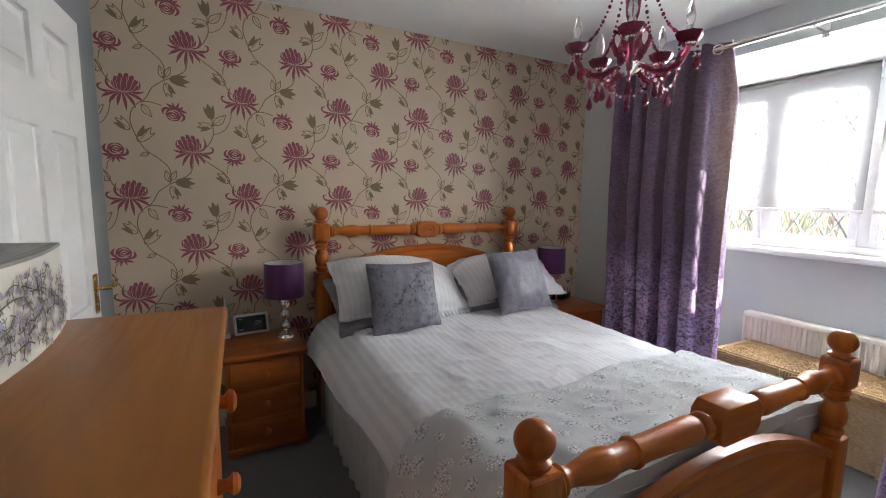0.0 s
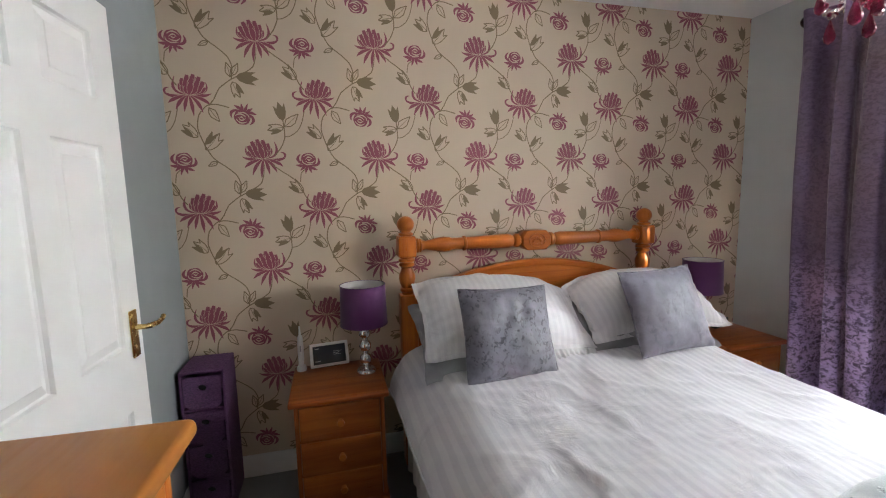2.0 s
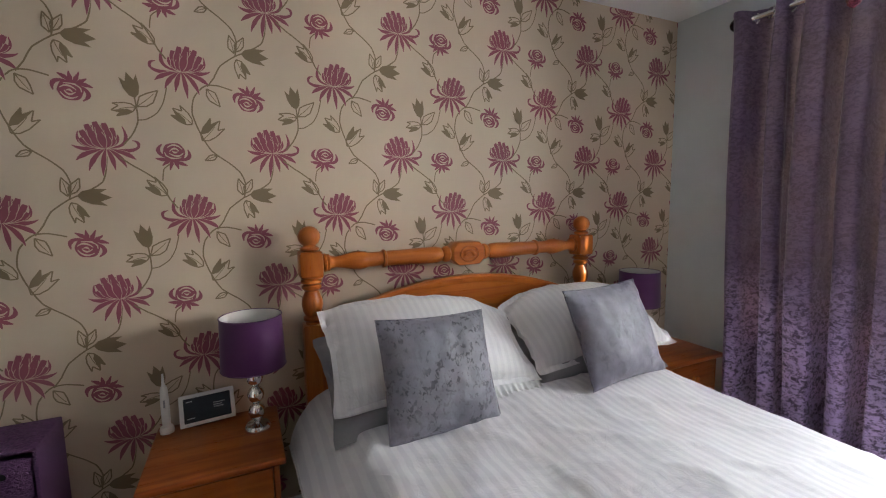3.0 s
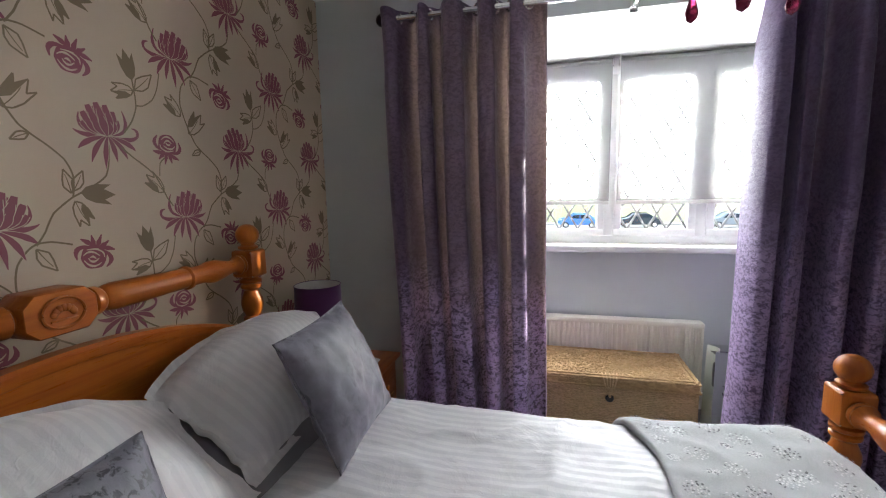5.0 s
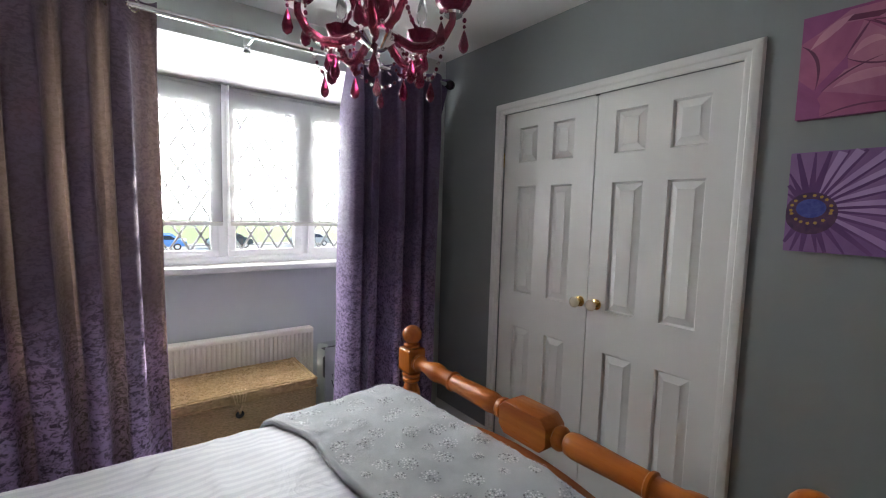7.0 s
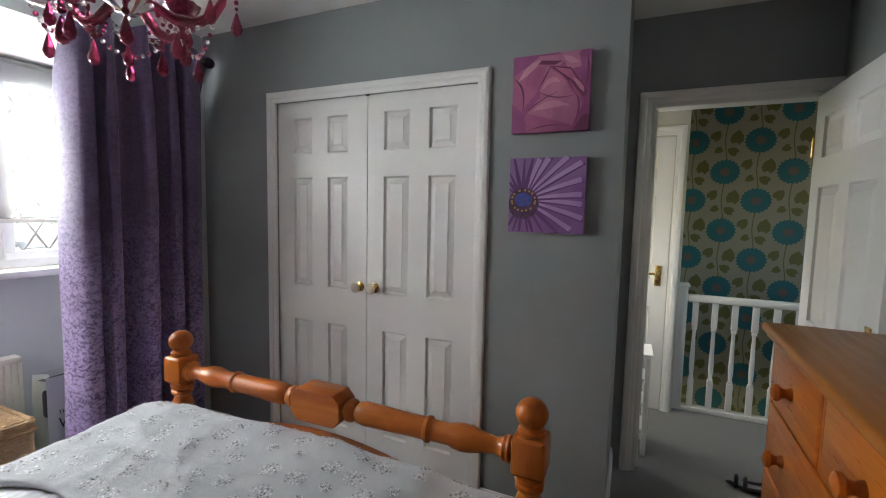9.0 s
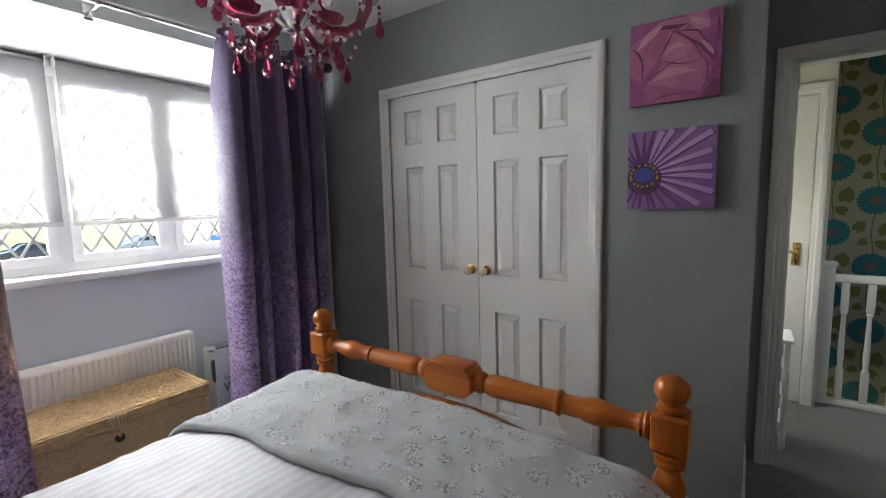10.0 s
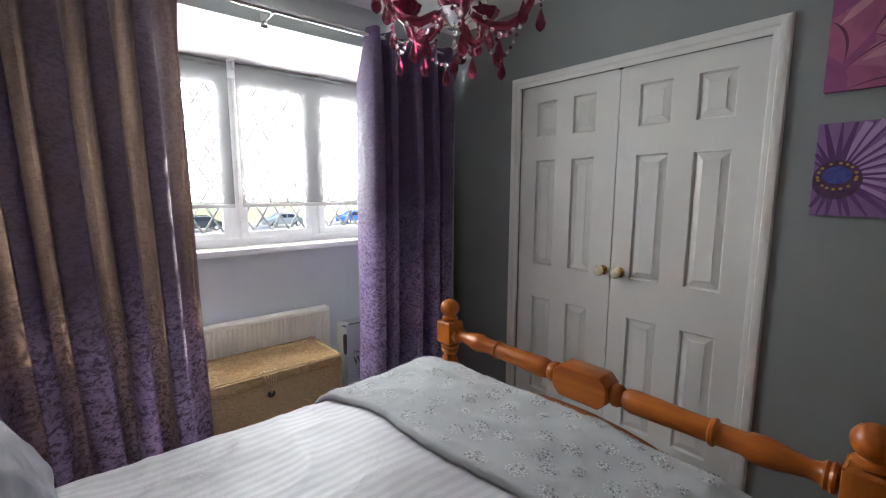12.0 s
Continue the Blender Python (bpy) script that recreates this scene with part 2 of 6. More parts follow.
# ---- more materials ----
def glass(name, c=(1, 1, 1), rough=0.0, ior=1.45, weight=1.0):
    n = Nodes(name)
    return n.set(Base_Color=c, Roughness=rough, IOR=ior, Transmission_Weight=weight)


def blind_cloth(name):
    n = Nodes(name)
    weave = n.noise(900, 2)
    tr = n.node("ShaderNodeBsdfTranslucent")
    tr.inputs["Color"].default_value = (0.92, 0.92, 0.90, 1)
    clear = n.node("ShaderNodeBsdfTransparent")
    df = n.node("ShaderNodeBsdfDiffuse")
    n.put(df.inputs["Color"], n.mix(weave, (0.33, 0.33, 0.325), (0.27, 0.27, 0.265)))
    m1 = n.t.nodes.new("ShaderNodeMixShader")
    m1.inputs[0].default_value = 0.010
    n.t.links.new(df.outputs[0], m1.inputs[1])
    n.t.links.new(tr.outputs[0], m1.inputs[2])
    m2 = n.t.nodes.new("ShaderNodeMixShader")
    m2.inputs[0].default_value = 0.42
    n.t.links.new(m1.outputs[0], m2.inputs[1])
    n.t.links.new(clear.outputs[0], m2.inputs[2])
    n.t.links.new(m2.outputs[0], n.t.nodes["Material Output"].inputs[0])
    return n.mat


def velvet(name, c1, c2, scale=38.0, through=0.0, warm=(0.3, 0.18, 0.14), plain=None):
    """Crushed velvet: patches of pile that lie one way or the other."""
    n = Nodes(name)
    v = n.stretch(1.0, 1.0, 1.5)
    crush = n.noise(scale, 6, 0.72, v, 0.7)
    big = n.noise(scale * 0.16, 3, 0.5, v)
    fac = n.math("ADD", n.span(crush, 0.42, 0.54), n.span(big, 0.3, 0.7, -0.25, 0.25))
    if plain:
        # the pale patches are at full strength below and fade towards the top
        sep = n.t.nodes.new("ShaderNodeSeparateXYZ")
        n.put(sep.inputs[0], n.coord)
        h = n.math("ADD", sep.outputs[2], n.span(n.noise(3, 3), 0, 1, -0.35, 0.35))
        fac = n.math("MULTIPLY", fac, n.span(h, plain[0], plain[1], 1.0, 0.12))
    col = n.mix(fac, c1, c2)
    n.bump(n.math("ADD", crush, n.math("MULTIPLY", n.noise(500, 2), 0.15)), 0.5, 0.004)
    mat = n.set(Base_Color=col, Roughness=n.span(crush, 0.35, 0.65, 0.62, 0.42), Sheen_Weight=0.35, Sheen_Roughness=0.35, Sheen_Tint=(0.75, 0.68, 0.9))
    if through:
        tr = n.node("ShaderNodeBsdfTranslucent")
        tr.inputs["Color"].default_value = (*warm, 1)
        mx = n.t.nodes.new("ShaderNodeMixShader")
        if plain:
            # backlit bands put into the cloth: thin lets more light through in the hollows
            thin = n.math("ADD", sep.outputs[0], n.span(n.noise(1.0, 3, 0.6, n.stretch(0.0, 26.0, 0.6)), 0.3, 0.7, -0.13, 0.13))
            n.put(mx.inputs[0], n.math("MULTIPLY", n.span(thin, -0.02, 0.16, 0.40, 2.1), through))
        else:
            mx.inputs[0].default_value = through
        n.t.links.new(n.b.outputs[0], mx.inputs[1])
        n.t.links.new(tr.outputs[0], mx.inputs[2])
        n.t.links.new(mx.outputs[0], n.t.nodes["Material Output"].inputs[0])
    return mat


def fleck_velvet(name, c, dark, lo, hi, scale):
    """Velvet brushed mostly one way, with flecks of crushed pile."""
    n = Nodes(name)
    v = n.stretch(1.0, 1.0, 0.75)
    pile = n.noise(scale, 4, 0.6, v, 0.5)
    sweep = n.noise(7, 3)
    where = n.math("MULTIPLY", n.span(pile, lo, hi, 1.0, 0.0), n.span(sweep, 0.40, 0.58, 0.15, 1.0))
    col = n.mix(n.span(n.noise(26, 4), 0.35, 0.65), c, tuple(x * 0.82 for x in c))
    n.bump(n.math("ADD", pile, n.math("MULTIPLY", n.noise(500, 2), 0.15)), 0.35, 0.003)
    return n.set(Base_Color=n.mix(where, col, dark), Roughness=0.55, Sheen_Weight=0.4, Sheen_Roughness=0.4, Sheen_Tint=(0.85, 0.82, 0.95))


def stripe_cloth(name, c1, c2, period):
    """Satin stripe cotton; the stripes run along y."""
    n = Nodes(name)
    sep = n.t.nodes.new("ShaderNodeSeparateXYZ")
    n.put(sep.inputs[0], n.coord)
    wob = n.math("ADD", sep.outputs[0], n.span(n.noise(3, 3), 0, 1, -0.006, 0.006))
    s = n.math("SINE", n.math("MULTIPLY", wob, 2 * math.pi / period))
    f = n.span(s, -0.25, 0.25)
    crease = n.noise(7, 6, 0.6, None, 1.5)
    col = n.mix(f, c1, c2)
    col = n.mix(n.span(crease, 0.45, 0.7, 0, 0.15), col, tuple(x * 0.8 for x in c1))
    # sharp little ironing creases, in places only
    fold = n.math("ABSOLUTE", n.math("SUBTRACT", n.noise(6.5, 3, 0.5, None, 1.2), 0.5))
    fold = n.math("MULTIPLY", n.span(fold, 0.0, 0.022, 1.0, 0.0), n.span(n.noise(2.3, 2), 0.48, 0.62))
    n.bump(n.math("ADD", n.math("ADD", crease, n.math("MULTIPLY", fold, 0.11)), n.math("MULTIPLY", n.noise(420, 2), 0.04)), 0.26, 0.02)
    return n.set(Base_Color=col, Roughness=n.span(f, 0, 1, 0.72, 0.46), Sheen_Weight=0.2)


def cloth(name, c, scale=300.0, sheen=0.2, rough=0.85, bump=0.3):
    n = Nodes(name)
    weave = n.noise(scale, 3)
    soft = n.noise(9, 5)
    col = n.mix(n.span(soft, 0.35, 0.7), c, tuple(v * 0.82 for v in c))
    n.bump(n.math("ADD", weave, n.math("MULTIPLY", soft, 2.0)), bump, 0.004)
    return n.set(Base_Color=col, Roughness=rough, Sheen_Weight=sheen)


def wicker(name, c1, c2, sx, sy, sz, strength=0.8):
    n = Nodes(name)
    v = n.stretch(sx, sy, sz)
    strand = n.noise(1.0, 3, 0.6, v, 0.4)
    tone = n.noise(6, 4)
    col = n.mix(n.span(strand, 0.35, 0.65), c2, c1)
    col = n.mix(n.span(tone, 0.35, 0.7, 0, 0.5), col, tuple(x * 0.75 for x in c1))
    n.bump(strand, strength, 0.01)
    return n.set(Base_Color=col, Roughness=0.7)


GLASS = glass("window_glass", (0.97, 0.99, 0.98))
LEAD = paint("lead_came", (0.30, 0.30, 0.305), 0.7)
BLIND = blind_cloth("translucent_blind_cloth")
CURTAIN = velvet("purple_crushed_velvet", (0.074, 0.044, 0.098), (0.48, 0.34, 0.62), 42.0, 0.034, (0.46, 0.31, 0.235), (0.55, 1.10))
# Same velvet again: the south curtain's lack of back light is set in it.
CURTAIN_FRONTLIT = velvet("frontlit_purple_crushed_velvet", (0.096, 0.062, 0.138), (0.40, 0.295, 0.53), 46.0, 0.006, (0.4, 0.28, 0.3), (0.75, 1.45))
GLOSSBLACK = paint("glossy_dark_plum", (0.025, 0.012, 0.02), 0.15, 0.1, 40, 0.02)


def frame_bars(bm, y0, y1, z0, z1, x0, x1, w, bevel=0.004):
    """Four bars round an opening in a wall across x."""
    box(bm, x0, x1, y0, y1, z0, z0 + w, bevel)
    box(bm, x0, x1, y0, y1, z1 - w, z1, bevel)
    box(bm, x0 + 0.001, x1 - 0.001, y0, y0 + w, z0 + w * 0.9, z1 - w * 0.9, bevel)
    box(bm, x0 + 0.001, x1 - 0.001, y1 - w, y1, z0 + w * 0.9, z1 - w * 0.9, bevel)


# ---- bay window ----
window = tagged(thing("window_1", pose(0, 0, 0), "white plastic bay window with diamond leaded panes", "window"), kind="structure")
WZ0, WZ1 = 1.058, 2.22
LIGHTS = [-2.66 + 0.541 * i for i in range(5)]
bm = bmesh.new()
frame_bars(bm, -2.735, -0.455, WZ0, WZ1, 2.27, 2.35, 0.05)
box(bm, 2.268, 2.352, -2.685, -0.505, WZ1 - 0.10, WZ1 - 0.048, 0.004)
part("window_frame", bm, UPVC, window)
for y in LIGHTS:
    bm = bmesh.new()
    box(bm, 2.272, 2.348, y - 0.036, y + 0.036, WZ0 + 0.05, WZ1 - 0.10, 0.004)
    part("mullion", bm, UPVC, window)
for y0, y1 in zip(LIGHTS, LIGHTS[1:]):
    a, b = y0 + 0.03, y1 - 0.03
    bm = bmesh.new()
    frame_bars(bm, a, b, WZ0 + 0.05, WZ1 - 0.098, 2.255, 2.31, 0.045)
    part("sash", bm, UPVC, window)
    a, b, c, d = a + 0.042, b - 0.042, WZ0 + 0.092, WZ1 - 0.140
    bm = bmesh.new()
    box(bm, 2.280, 2.286, a, b, c, d)
    pane = part("pane", bm, GLASS, window)
    pane.visible_shadow = False
    bm = bmesh.new()
    DW, DH = 0.118, 0.205
    for sgn in (1, -1):
        k = -12
        while k < 16:
            # line: z - c = sgn * DH / DW * (y - a) + k * DH
            pts = []
            for y in (a, b):
                z = c + sgn * DH / DW * (y - a) + k * DH
                if c <= z <= d:
                    pts.append((y, z))
            for z in (c, d):
                y = a + (z - c - k * DH) * DW / DH * sgn
                if a < y < b:
                    pts.append((y, z))
            if len(pts) >= 2:
                (ya, za), (yb, zb) = pts[0], pts[-1]
                if math.hypot(ya - yb, za - zb) > 0.02:
                    tube(bm, [(2.277, ya, za), (2.277, yb, zb)], 0.0075, 6)
            k += 1
    part("leading", bm, LEAD, window)
bm = bmesh.new()
box(bm, 2.115, 2.30, -2.74, -0.45, 1.017, 1.056, 0.006)
part("window_sill", bm, WHITE, window)


def roller_blind(y0, y1, bottom):
    th = thing("roller_blind", pose(2.235, 0, 0), "white translucent roller blind drawn most of the way down", "blind", "roller blinds in the bay")
    bm = bmesh.new()
    g = sheet(bm, 30, 24, lambda u, v: Vector((0.0015 * math.sin(u * 17) * v, y0 + (y1 - y0) * u, 2.19 + (bottom - 2.19) * v)))
    cl = part("cloth", bm, BLIND, th)
    bm = bmesh.new()
    lathe(bm, [(0.0175, y0), (0.0175, y1)], Matrix.Translation((0.012, 0, 2.195)) @ pose(0, 0, 0, -90), 14)
    part("roller", bm, BLIND, th)
    bm = bmesh.new()
    box(bm, -0.006, 0.006, y0, y1, bottom - 0.012, bottom + 0.012, 0.004)
    part("bottom_bar", bm, cloth("blind_hem", (0.66, 0.65, 0.62)), th)
    for y in (y0 - 0.004, y1 + 0.004):
        bm = bmesh.new()
        box(bm, -0.014, 0.045, y - 0.003, y + 0.003, 2.17, 2.222, 0.002)
        part("bracket", bm, UPVC, th)


roller_blind(-1.572, -0.475, 1.325)
roller_blind(-2.712, -1.618, 1.325)


# ---- six-panel doors ----
def panel(bm, x0, x1, z0, z1, y):
    """A raised moulded panel on the face y of a leaf that faces +y: a sunk groove and a raised field."""
    rings = []
    for d, h in ((0, 0.0), (0.003, -0.010), (0.008, -0.014), (0.036, -0.004), (0.038, -0.002)):
        rings.append([bm.verts.new((x, y + h, z)) for x, z in ((x0 + d, z0 + d), (x1 - d, z0 + d), (x1 - d, z1 - d), (x0 + d, z1 - d))])
    for a, b in zip(rings, rings[1:]):
        for i in range(4):
            bm.faces.new((a[i], a[(i + 1) % 4], b[(i + 1) % 4], b[i]))
    bm.faces.new(rings[-1])


def leaf(bm, w, h, t, cols, rows):
    """A door leaf from x 0 to w, its face at y 0 with the panels let in, its back at y -t."""
    xs = [0] + [v for c in cols for v in c] + [w]
    zs = [0] + [v for r in rows for v in r] + [h]
    for i in range(len(xs) - 1):
        for j in range(len(zs) - 1):
            if i % 2 and j % 2:
                panel(bm, xs[i], xs[i + 1], zs[j], zs[j + 1], 0)
            else:
                bm.faces.new([bm.verts.new((x, 0, z)) for x, z in ((xs[i], zs[j]), (xs[i + 1], zs[j]), (xs[i + 1], zs[j + 1]), (xs[i], zs[j + 1]))])
    for q in (((0, -t, 0), (w, -t, 0), (w, -t, h), (0, -t, h)), ((0, 0, 0), (0, -t, 0), (0, -t, h), (0, 0, h)), ((w, 0, 0), (w, -t, 0), (w, -t, h), (w, 0, h)),
              ((0, 0, h), (w, 0, h), (w, -t, h), (0, -t, h)), ((0, 0, 0), (w, 0, 0), (w, -t, 0), (0, -t, 0))):
        bm.faces.new([bm.verts.new(v) for v in q])
    bmesh.ops.remove_doubles(bm, verts=bm.verts[:], dist=0.0004)


def crisp(ob):
    """Flat faces, so that the mouldings keep their arrises."""
    for p in ob.data.polygons:
        p.use_smooth = False
    return ob


def knob_profile(r, d):
    return [(0.0, 0.0), (r * 1.0, 0.0), (r * 1.0, d * 0.08), (r * 0.5, d * 0.15), (r * 0.42, d * 0.4), (r * 0.75, d * 0.55), (r * 0.98, d * 0.72), (r * 0.8, d * 0.93), (r * 0.3, d), (0.0, d)]


CRYSTAL = paint("pearl_knob", (0.72, 0.62, 0.50), 0.15, 0.1, 30, 0.02)
ROWS_Z = [(0.215, 0.79), (0.99, 1.59), (1.72, 1.912)]
wardrobe = tagged(thing("wardrobe_doors", pose(0, 0, 0), "white moulded double doors of a built-in wardrobe", "wardrobe"), kind="")
for x0, x1, kx, cols in ((0.346, 0.945, 0.385, [(0.122, 0.252), (0.357, 0.486)]), (-0.255, 0.344, 0.293, [(0.105, 0.25), (0.355, 0.50)])):
    bm = bmesh.new()
    w = x1 - x0
    mid = w / 2
    leaf(bm, w - 0.003, 2.0, 0.035, cols, ROWS_Z)
    bmesh.ops.transform(bm, matrix=pose(x0 + 0.0015, YS - 0.012, 0.008), verts=bm.verts[:])
    d = crisp(part("door", bm, WHITE, wardrobe))
    bm = bmesh.new()
    lathe(bm, knob_profile(0.026, 0.056), pose(kx, YS - 0.011, 1.022, -90), 20)
    part("knob", bm, [BRASS], d, "brass and pearl door knob")
    bm = bmesh.new()
    ball(bm, (kx, YS - 0.011 + 0.046, 1.022), 0.027, 14, (1, 0.6, 1))
    part("knob_face", bm, CRYSTAL, d)
    for z in (0.25, 1.75):
        bm = bmesh.new()
        hx = x0 if x0 < 0 else x1
        lathe(bm, [(0.005, -0.04), (0.005, 0.04)], pose(hx, YS - 0.004, z), 8)
        part("hinge", bm, BRASS, d)
bm = bmesh.new()
box(bm, 0.335, 0.355, YS - 0.013, YS - 0.004, 2.003, 2.012, 0.002)
part("ball_catch", bm, BLACK, wardrobe)


def architrave(name, x0, x1, z1, y, face, label):
    """Moulded trim round an opening from x0 to x1 and up to z1, on a wall at y; face is 1 for +y."""
    th = tagged(thing(name, pose(0, 0, 0), label, "door frame"), kind="structure")
    prof = [(0.0, 0.0), (0.0, 0.012), (0.008, 0.016), (0.022, 0.016), (0.026, 0.021), (0.046, 0.024), (0.056, 0.020), (0.06, 0.012), (0.06, 0.0)]
    path = [(x0, 0.0), (x0, z1), (x1, z1), (x1, 0.0)]
    out = [(-1, 0), (-1, 1), (1, 1), (1, 0)]
    for i in range(3):
        bm = bmesh.new()
        a = [bm.verts.new((path[i][0] + out[i][0] * o, y + face * h, path[i][1] + out[i][1] * o)) for o, h in prof]
        b = [bm.verts.new((path[i + 1][0] + out[i + 1][0] * o, y + face * h, path[i + 1][1] + out[i + 1][1] * o)) for o, h in prof]
        for k in range(len(prof) - 1):
            bm.faces.new((a[k], a[k + 1], b[k + 1], b[k]))
        part("trim", bm, WHITE, th)
    return th


architrave("trim_wardrobe", WX0 + 0.002, WX1 - 0.002, WZ - 0.002, YS, 1, "white moulded architrave round the wardrobe doors")
architrave("trim_entrance", DX0, DX1, DZ, YD, 1, "white moulded architrave round the bedroom doorway")
bm = bmesh.new()
for b in ((DX0, DX0 + 0.02, YD - 0.1, YD + 0.002, 0, DZ), (DX1 - 0.02, DX1, YD - 0.1, YD + 0.002, 0, DZ), (DX0 + 0.02, DX1 - 0.02, YD - 0.1, YD + 0.002, DZ - 0.02, DZ),
          (DX1 - 0.033, DX1 - 0.02, YD - 0.08, YD - 0.045, 0, DZ - 0.02)):
    box(bm, *b, bevel=0.002)
solid("door_lining", bm, WHITE, "white painted lining of the bedroom doorway", "door frame", kind="structure")


def lever(parent, m):
    bm = bmesh.new()
    box(bm, -0.021, 0.021, 0, 0.006, -0.075, 0.075, 0.003, m=m)
    plate = part("lock_plate", bm, BRASS, parent, "brass lever handle plate")
    bm = bmesh.new()
    tube(bm, [m @ Vector(p) for p in ((0, 0.004, 0.02), (0, 0.035, 0.02), (0.012, 0.046, 0.02), (0.05, 0.05, 0.017), (0.09, 0.048, 0.02), (0.105, 0.046, 0.026))], [0.009, 0.008, 0.009, 0.008, 0.007, 0.008], 10)
    part("handle", bm, BRASS, plate)


def room_door(name, m, label, handle_at, side=1):
    th = tagged(thing(name, m, label, "door"), kind="structure")
    bm = bmesh.new()
    w = 0.745
    leaf(bm, w, 1.975, 0.038, [(0.105, 0.325), (0.42, 0.64)], [(0.22, 0.76), (0.96, 1.56), (1.69, 1.87)])
    crisp(part("leaf", bm, WHITE, th))
    lever(th, pose(handle_at, 0.001, 0.99) @ Matrix.Diagonal((side, 1, 1, 1)))
    for z in (0.22, 1.75):
        bm = bmesh.new()
        lathe(bm, [(0.006, -0.045), (0.006, 0.045)], pose(0 if handle_at > 0.3 else w, 0.004, z), 8)
        part("hinge", bm, BRASS, th)
    return th


# the leaf along the west wall: it faces +x, its free edge to the north
room_door("door_1", Matrix.Translation((-1.714, -1.375, 0.008)) @ pose(0, 0, 0, 0, 0, 87.0) @ Matrix.Diagonal((1, -1, 1, 1)), "white six-panel door standing open against the wall", 0.69, 1)
# the bedroom's own door, opened back along the west wall
room_door("door_2", Matrix.Translation((-1.668, -3.49, 0.008)) @ pose(0, 0, 0, 0, 0, 89.0) @ Matrix.Diagonal((1, -1, 1, 1)), "white six-panel bedroom door standing wide open", 0.69, 1)


# ---- skirting ----
def skirting(x0, y0, x1, y1, nx, ny):
    bm = bmesh.new()
    prof = [(0.0, 0.0), (0.016, 0.0), (0.016, 0.075), (0.012, 0.085), (0.012, 0.098), (0.005, 0.11), (0.0, 0.11)]
    a = [bm.verts.new((x0 + nx * d, y0 + ny * d, z)) for d, z in prof]
    b = [bm.verts.new((x1 + nx * d, y1 + ny * d, z)) for d, z in prof]
    for k in range(len(prof) - 1):
        bm.faces.new((a[k], a[k + 1], b[k + 1], b[k]))
    bm.faces.new(a), bm.faces.new(b)
    solid("baseboard", bm, WHITE, "white painted moulded skirting board", "skirting", "skirting boards", "structure")


skirting(XW, YN, XE, YN, 0, -1)
skirting(XE, YB1, XE, YN, -1, 0)
skirting(XW, YD, XW, YN, 1, 0)
skirting(-0.87, YS, WX0 - 0.06, YS, 0, 1)
skirting(WX1 + 0.06, YS, XE, YS, 0, 1)
skirting(-0.87, YD, -0.87, YS, -1, 0)
skirting(XB, YB0, XB, YB1, -1, 0)


# ---- radiator ----
rad = thing("radiator", pose(2.135, 0, 0), "cream enamelled panel radiator under the window", "radiator")
RY0, RY1, RZ0, RZ1 = -2.125, -1.045, 0.13, 0.595
bm = bmesh.new()
n = 36
prof = []
for i in range(n):
    y = RY0 + 0.02 + (RY1 - RY0 - 0.04) * i / n
    p = (RY1 - RY0 - 0.04) / n
    prof += [(0.0, y), (0.0, y + p * 0.28), (-0.010, y + p * 0.42), (-0.010, y + p * 0.86)]
prof.append((0.0, RY1 - 0.02))
lo = [bm.verts.new((x - 0.04, y, RZ0 + 0.03)) for x, y in prof]
hi = [bm.verts.new((x - 0.04, y, RZ1 - 0.03)) for x, y in prof]
for k in range(len(prof) - 1):
    bm.faces.new((lo[k], lo[k + 1], hi[k + 1], hi[k]))
part("front_panel", bm, CREAM, rad)
bm = bmesh.new()
box(bm, -0.052, 0.03, RY0, RY1, RZ1 - 0.034, RZ1, 0.008)
part("top_rail", bm, CREAM, rad)
bm = bmesh.new()
box(bm, -0.05, 0.03, RY0, RY1, RZ0, RZ0 + 0.034, 0.008)
part("bottom_rail", bm, CREAM, rad)
for y in (RY0 + 0.010, RY1 - 0.010):
    bm = bmesh.new()
    box(bm, -0.046, 0.03, y - 0.010, y + 0.010, RZ0 + 0.02, RZ1 - 0.02, 0.004)
    part("side_panel", bm, CREAM, rad)
for y in (RY0 + 0.2, RY1 - 0.2):
    bm = bmesh.new()
    box(bm, 0.028, XB - 2.135 + 0.002, y - 0.02, y + 0.02, 0.2, 0.5, 0.002)
    part("wall_bracket", bm, CREAM, rad)
bm = bmesh.new()
tube(bm, [(-0.01, RY0 - 0.03, 0.0), (-0.01, RY0 - 0.03, 0.15), (-0.01, RY0 + 0.01, 0.155)], 0.0075, 8)
part("pipe", bm, CHROME, rad)


# ---- curtain pole and curtains ----
POLE_X, POLE_Z = 1.40, 2.262
pole = thing("curtain_pole", pose(0, 0, 0), "slim chrome curtain pole with dark ball finials", "curtain pole")
bm = bmesh.new()
lathe(bm, [(0.0135, -2.745), (0.0135, -0.415)], Matrix.Translation((POLE_X, 0, POLE_Z)) @ pose(0, 0, 0, -90), 16)
part("rod", bm, CHROME, pole)
for y, s in ((-0.388, 1), (-2.772, -1)):
    bm = bmesh.new()
    ball(bm, (POLE_X, y, POLE_Z), 0.031, 18)
    lathe(bm, [(0.017, -0.035), (0.020, -0.03), (0.013, -0.02), (0.012, 0.0)], Matrix.Translation((POLE_X, y, POLE_Z)) @ pose(0, 0, 0, -90 * s), 14)
    part("finial", bm, GLOSSBLACK, pole, "glossy dark plum ball finial")
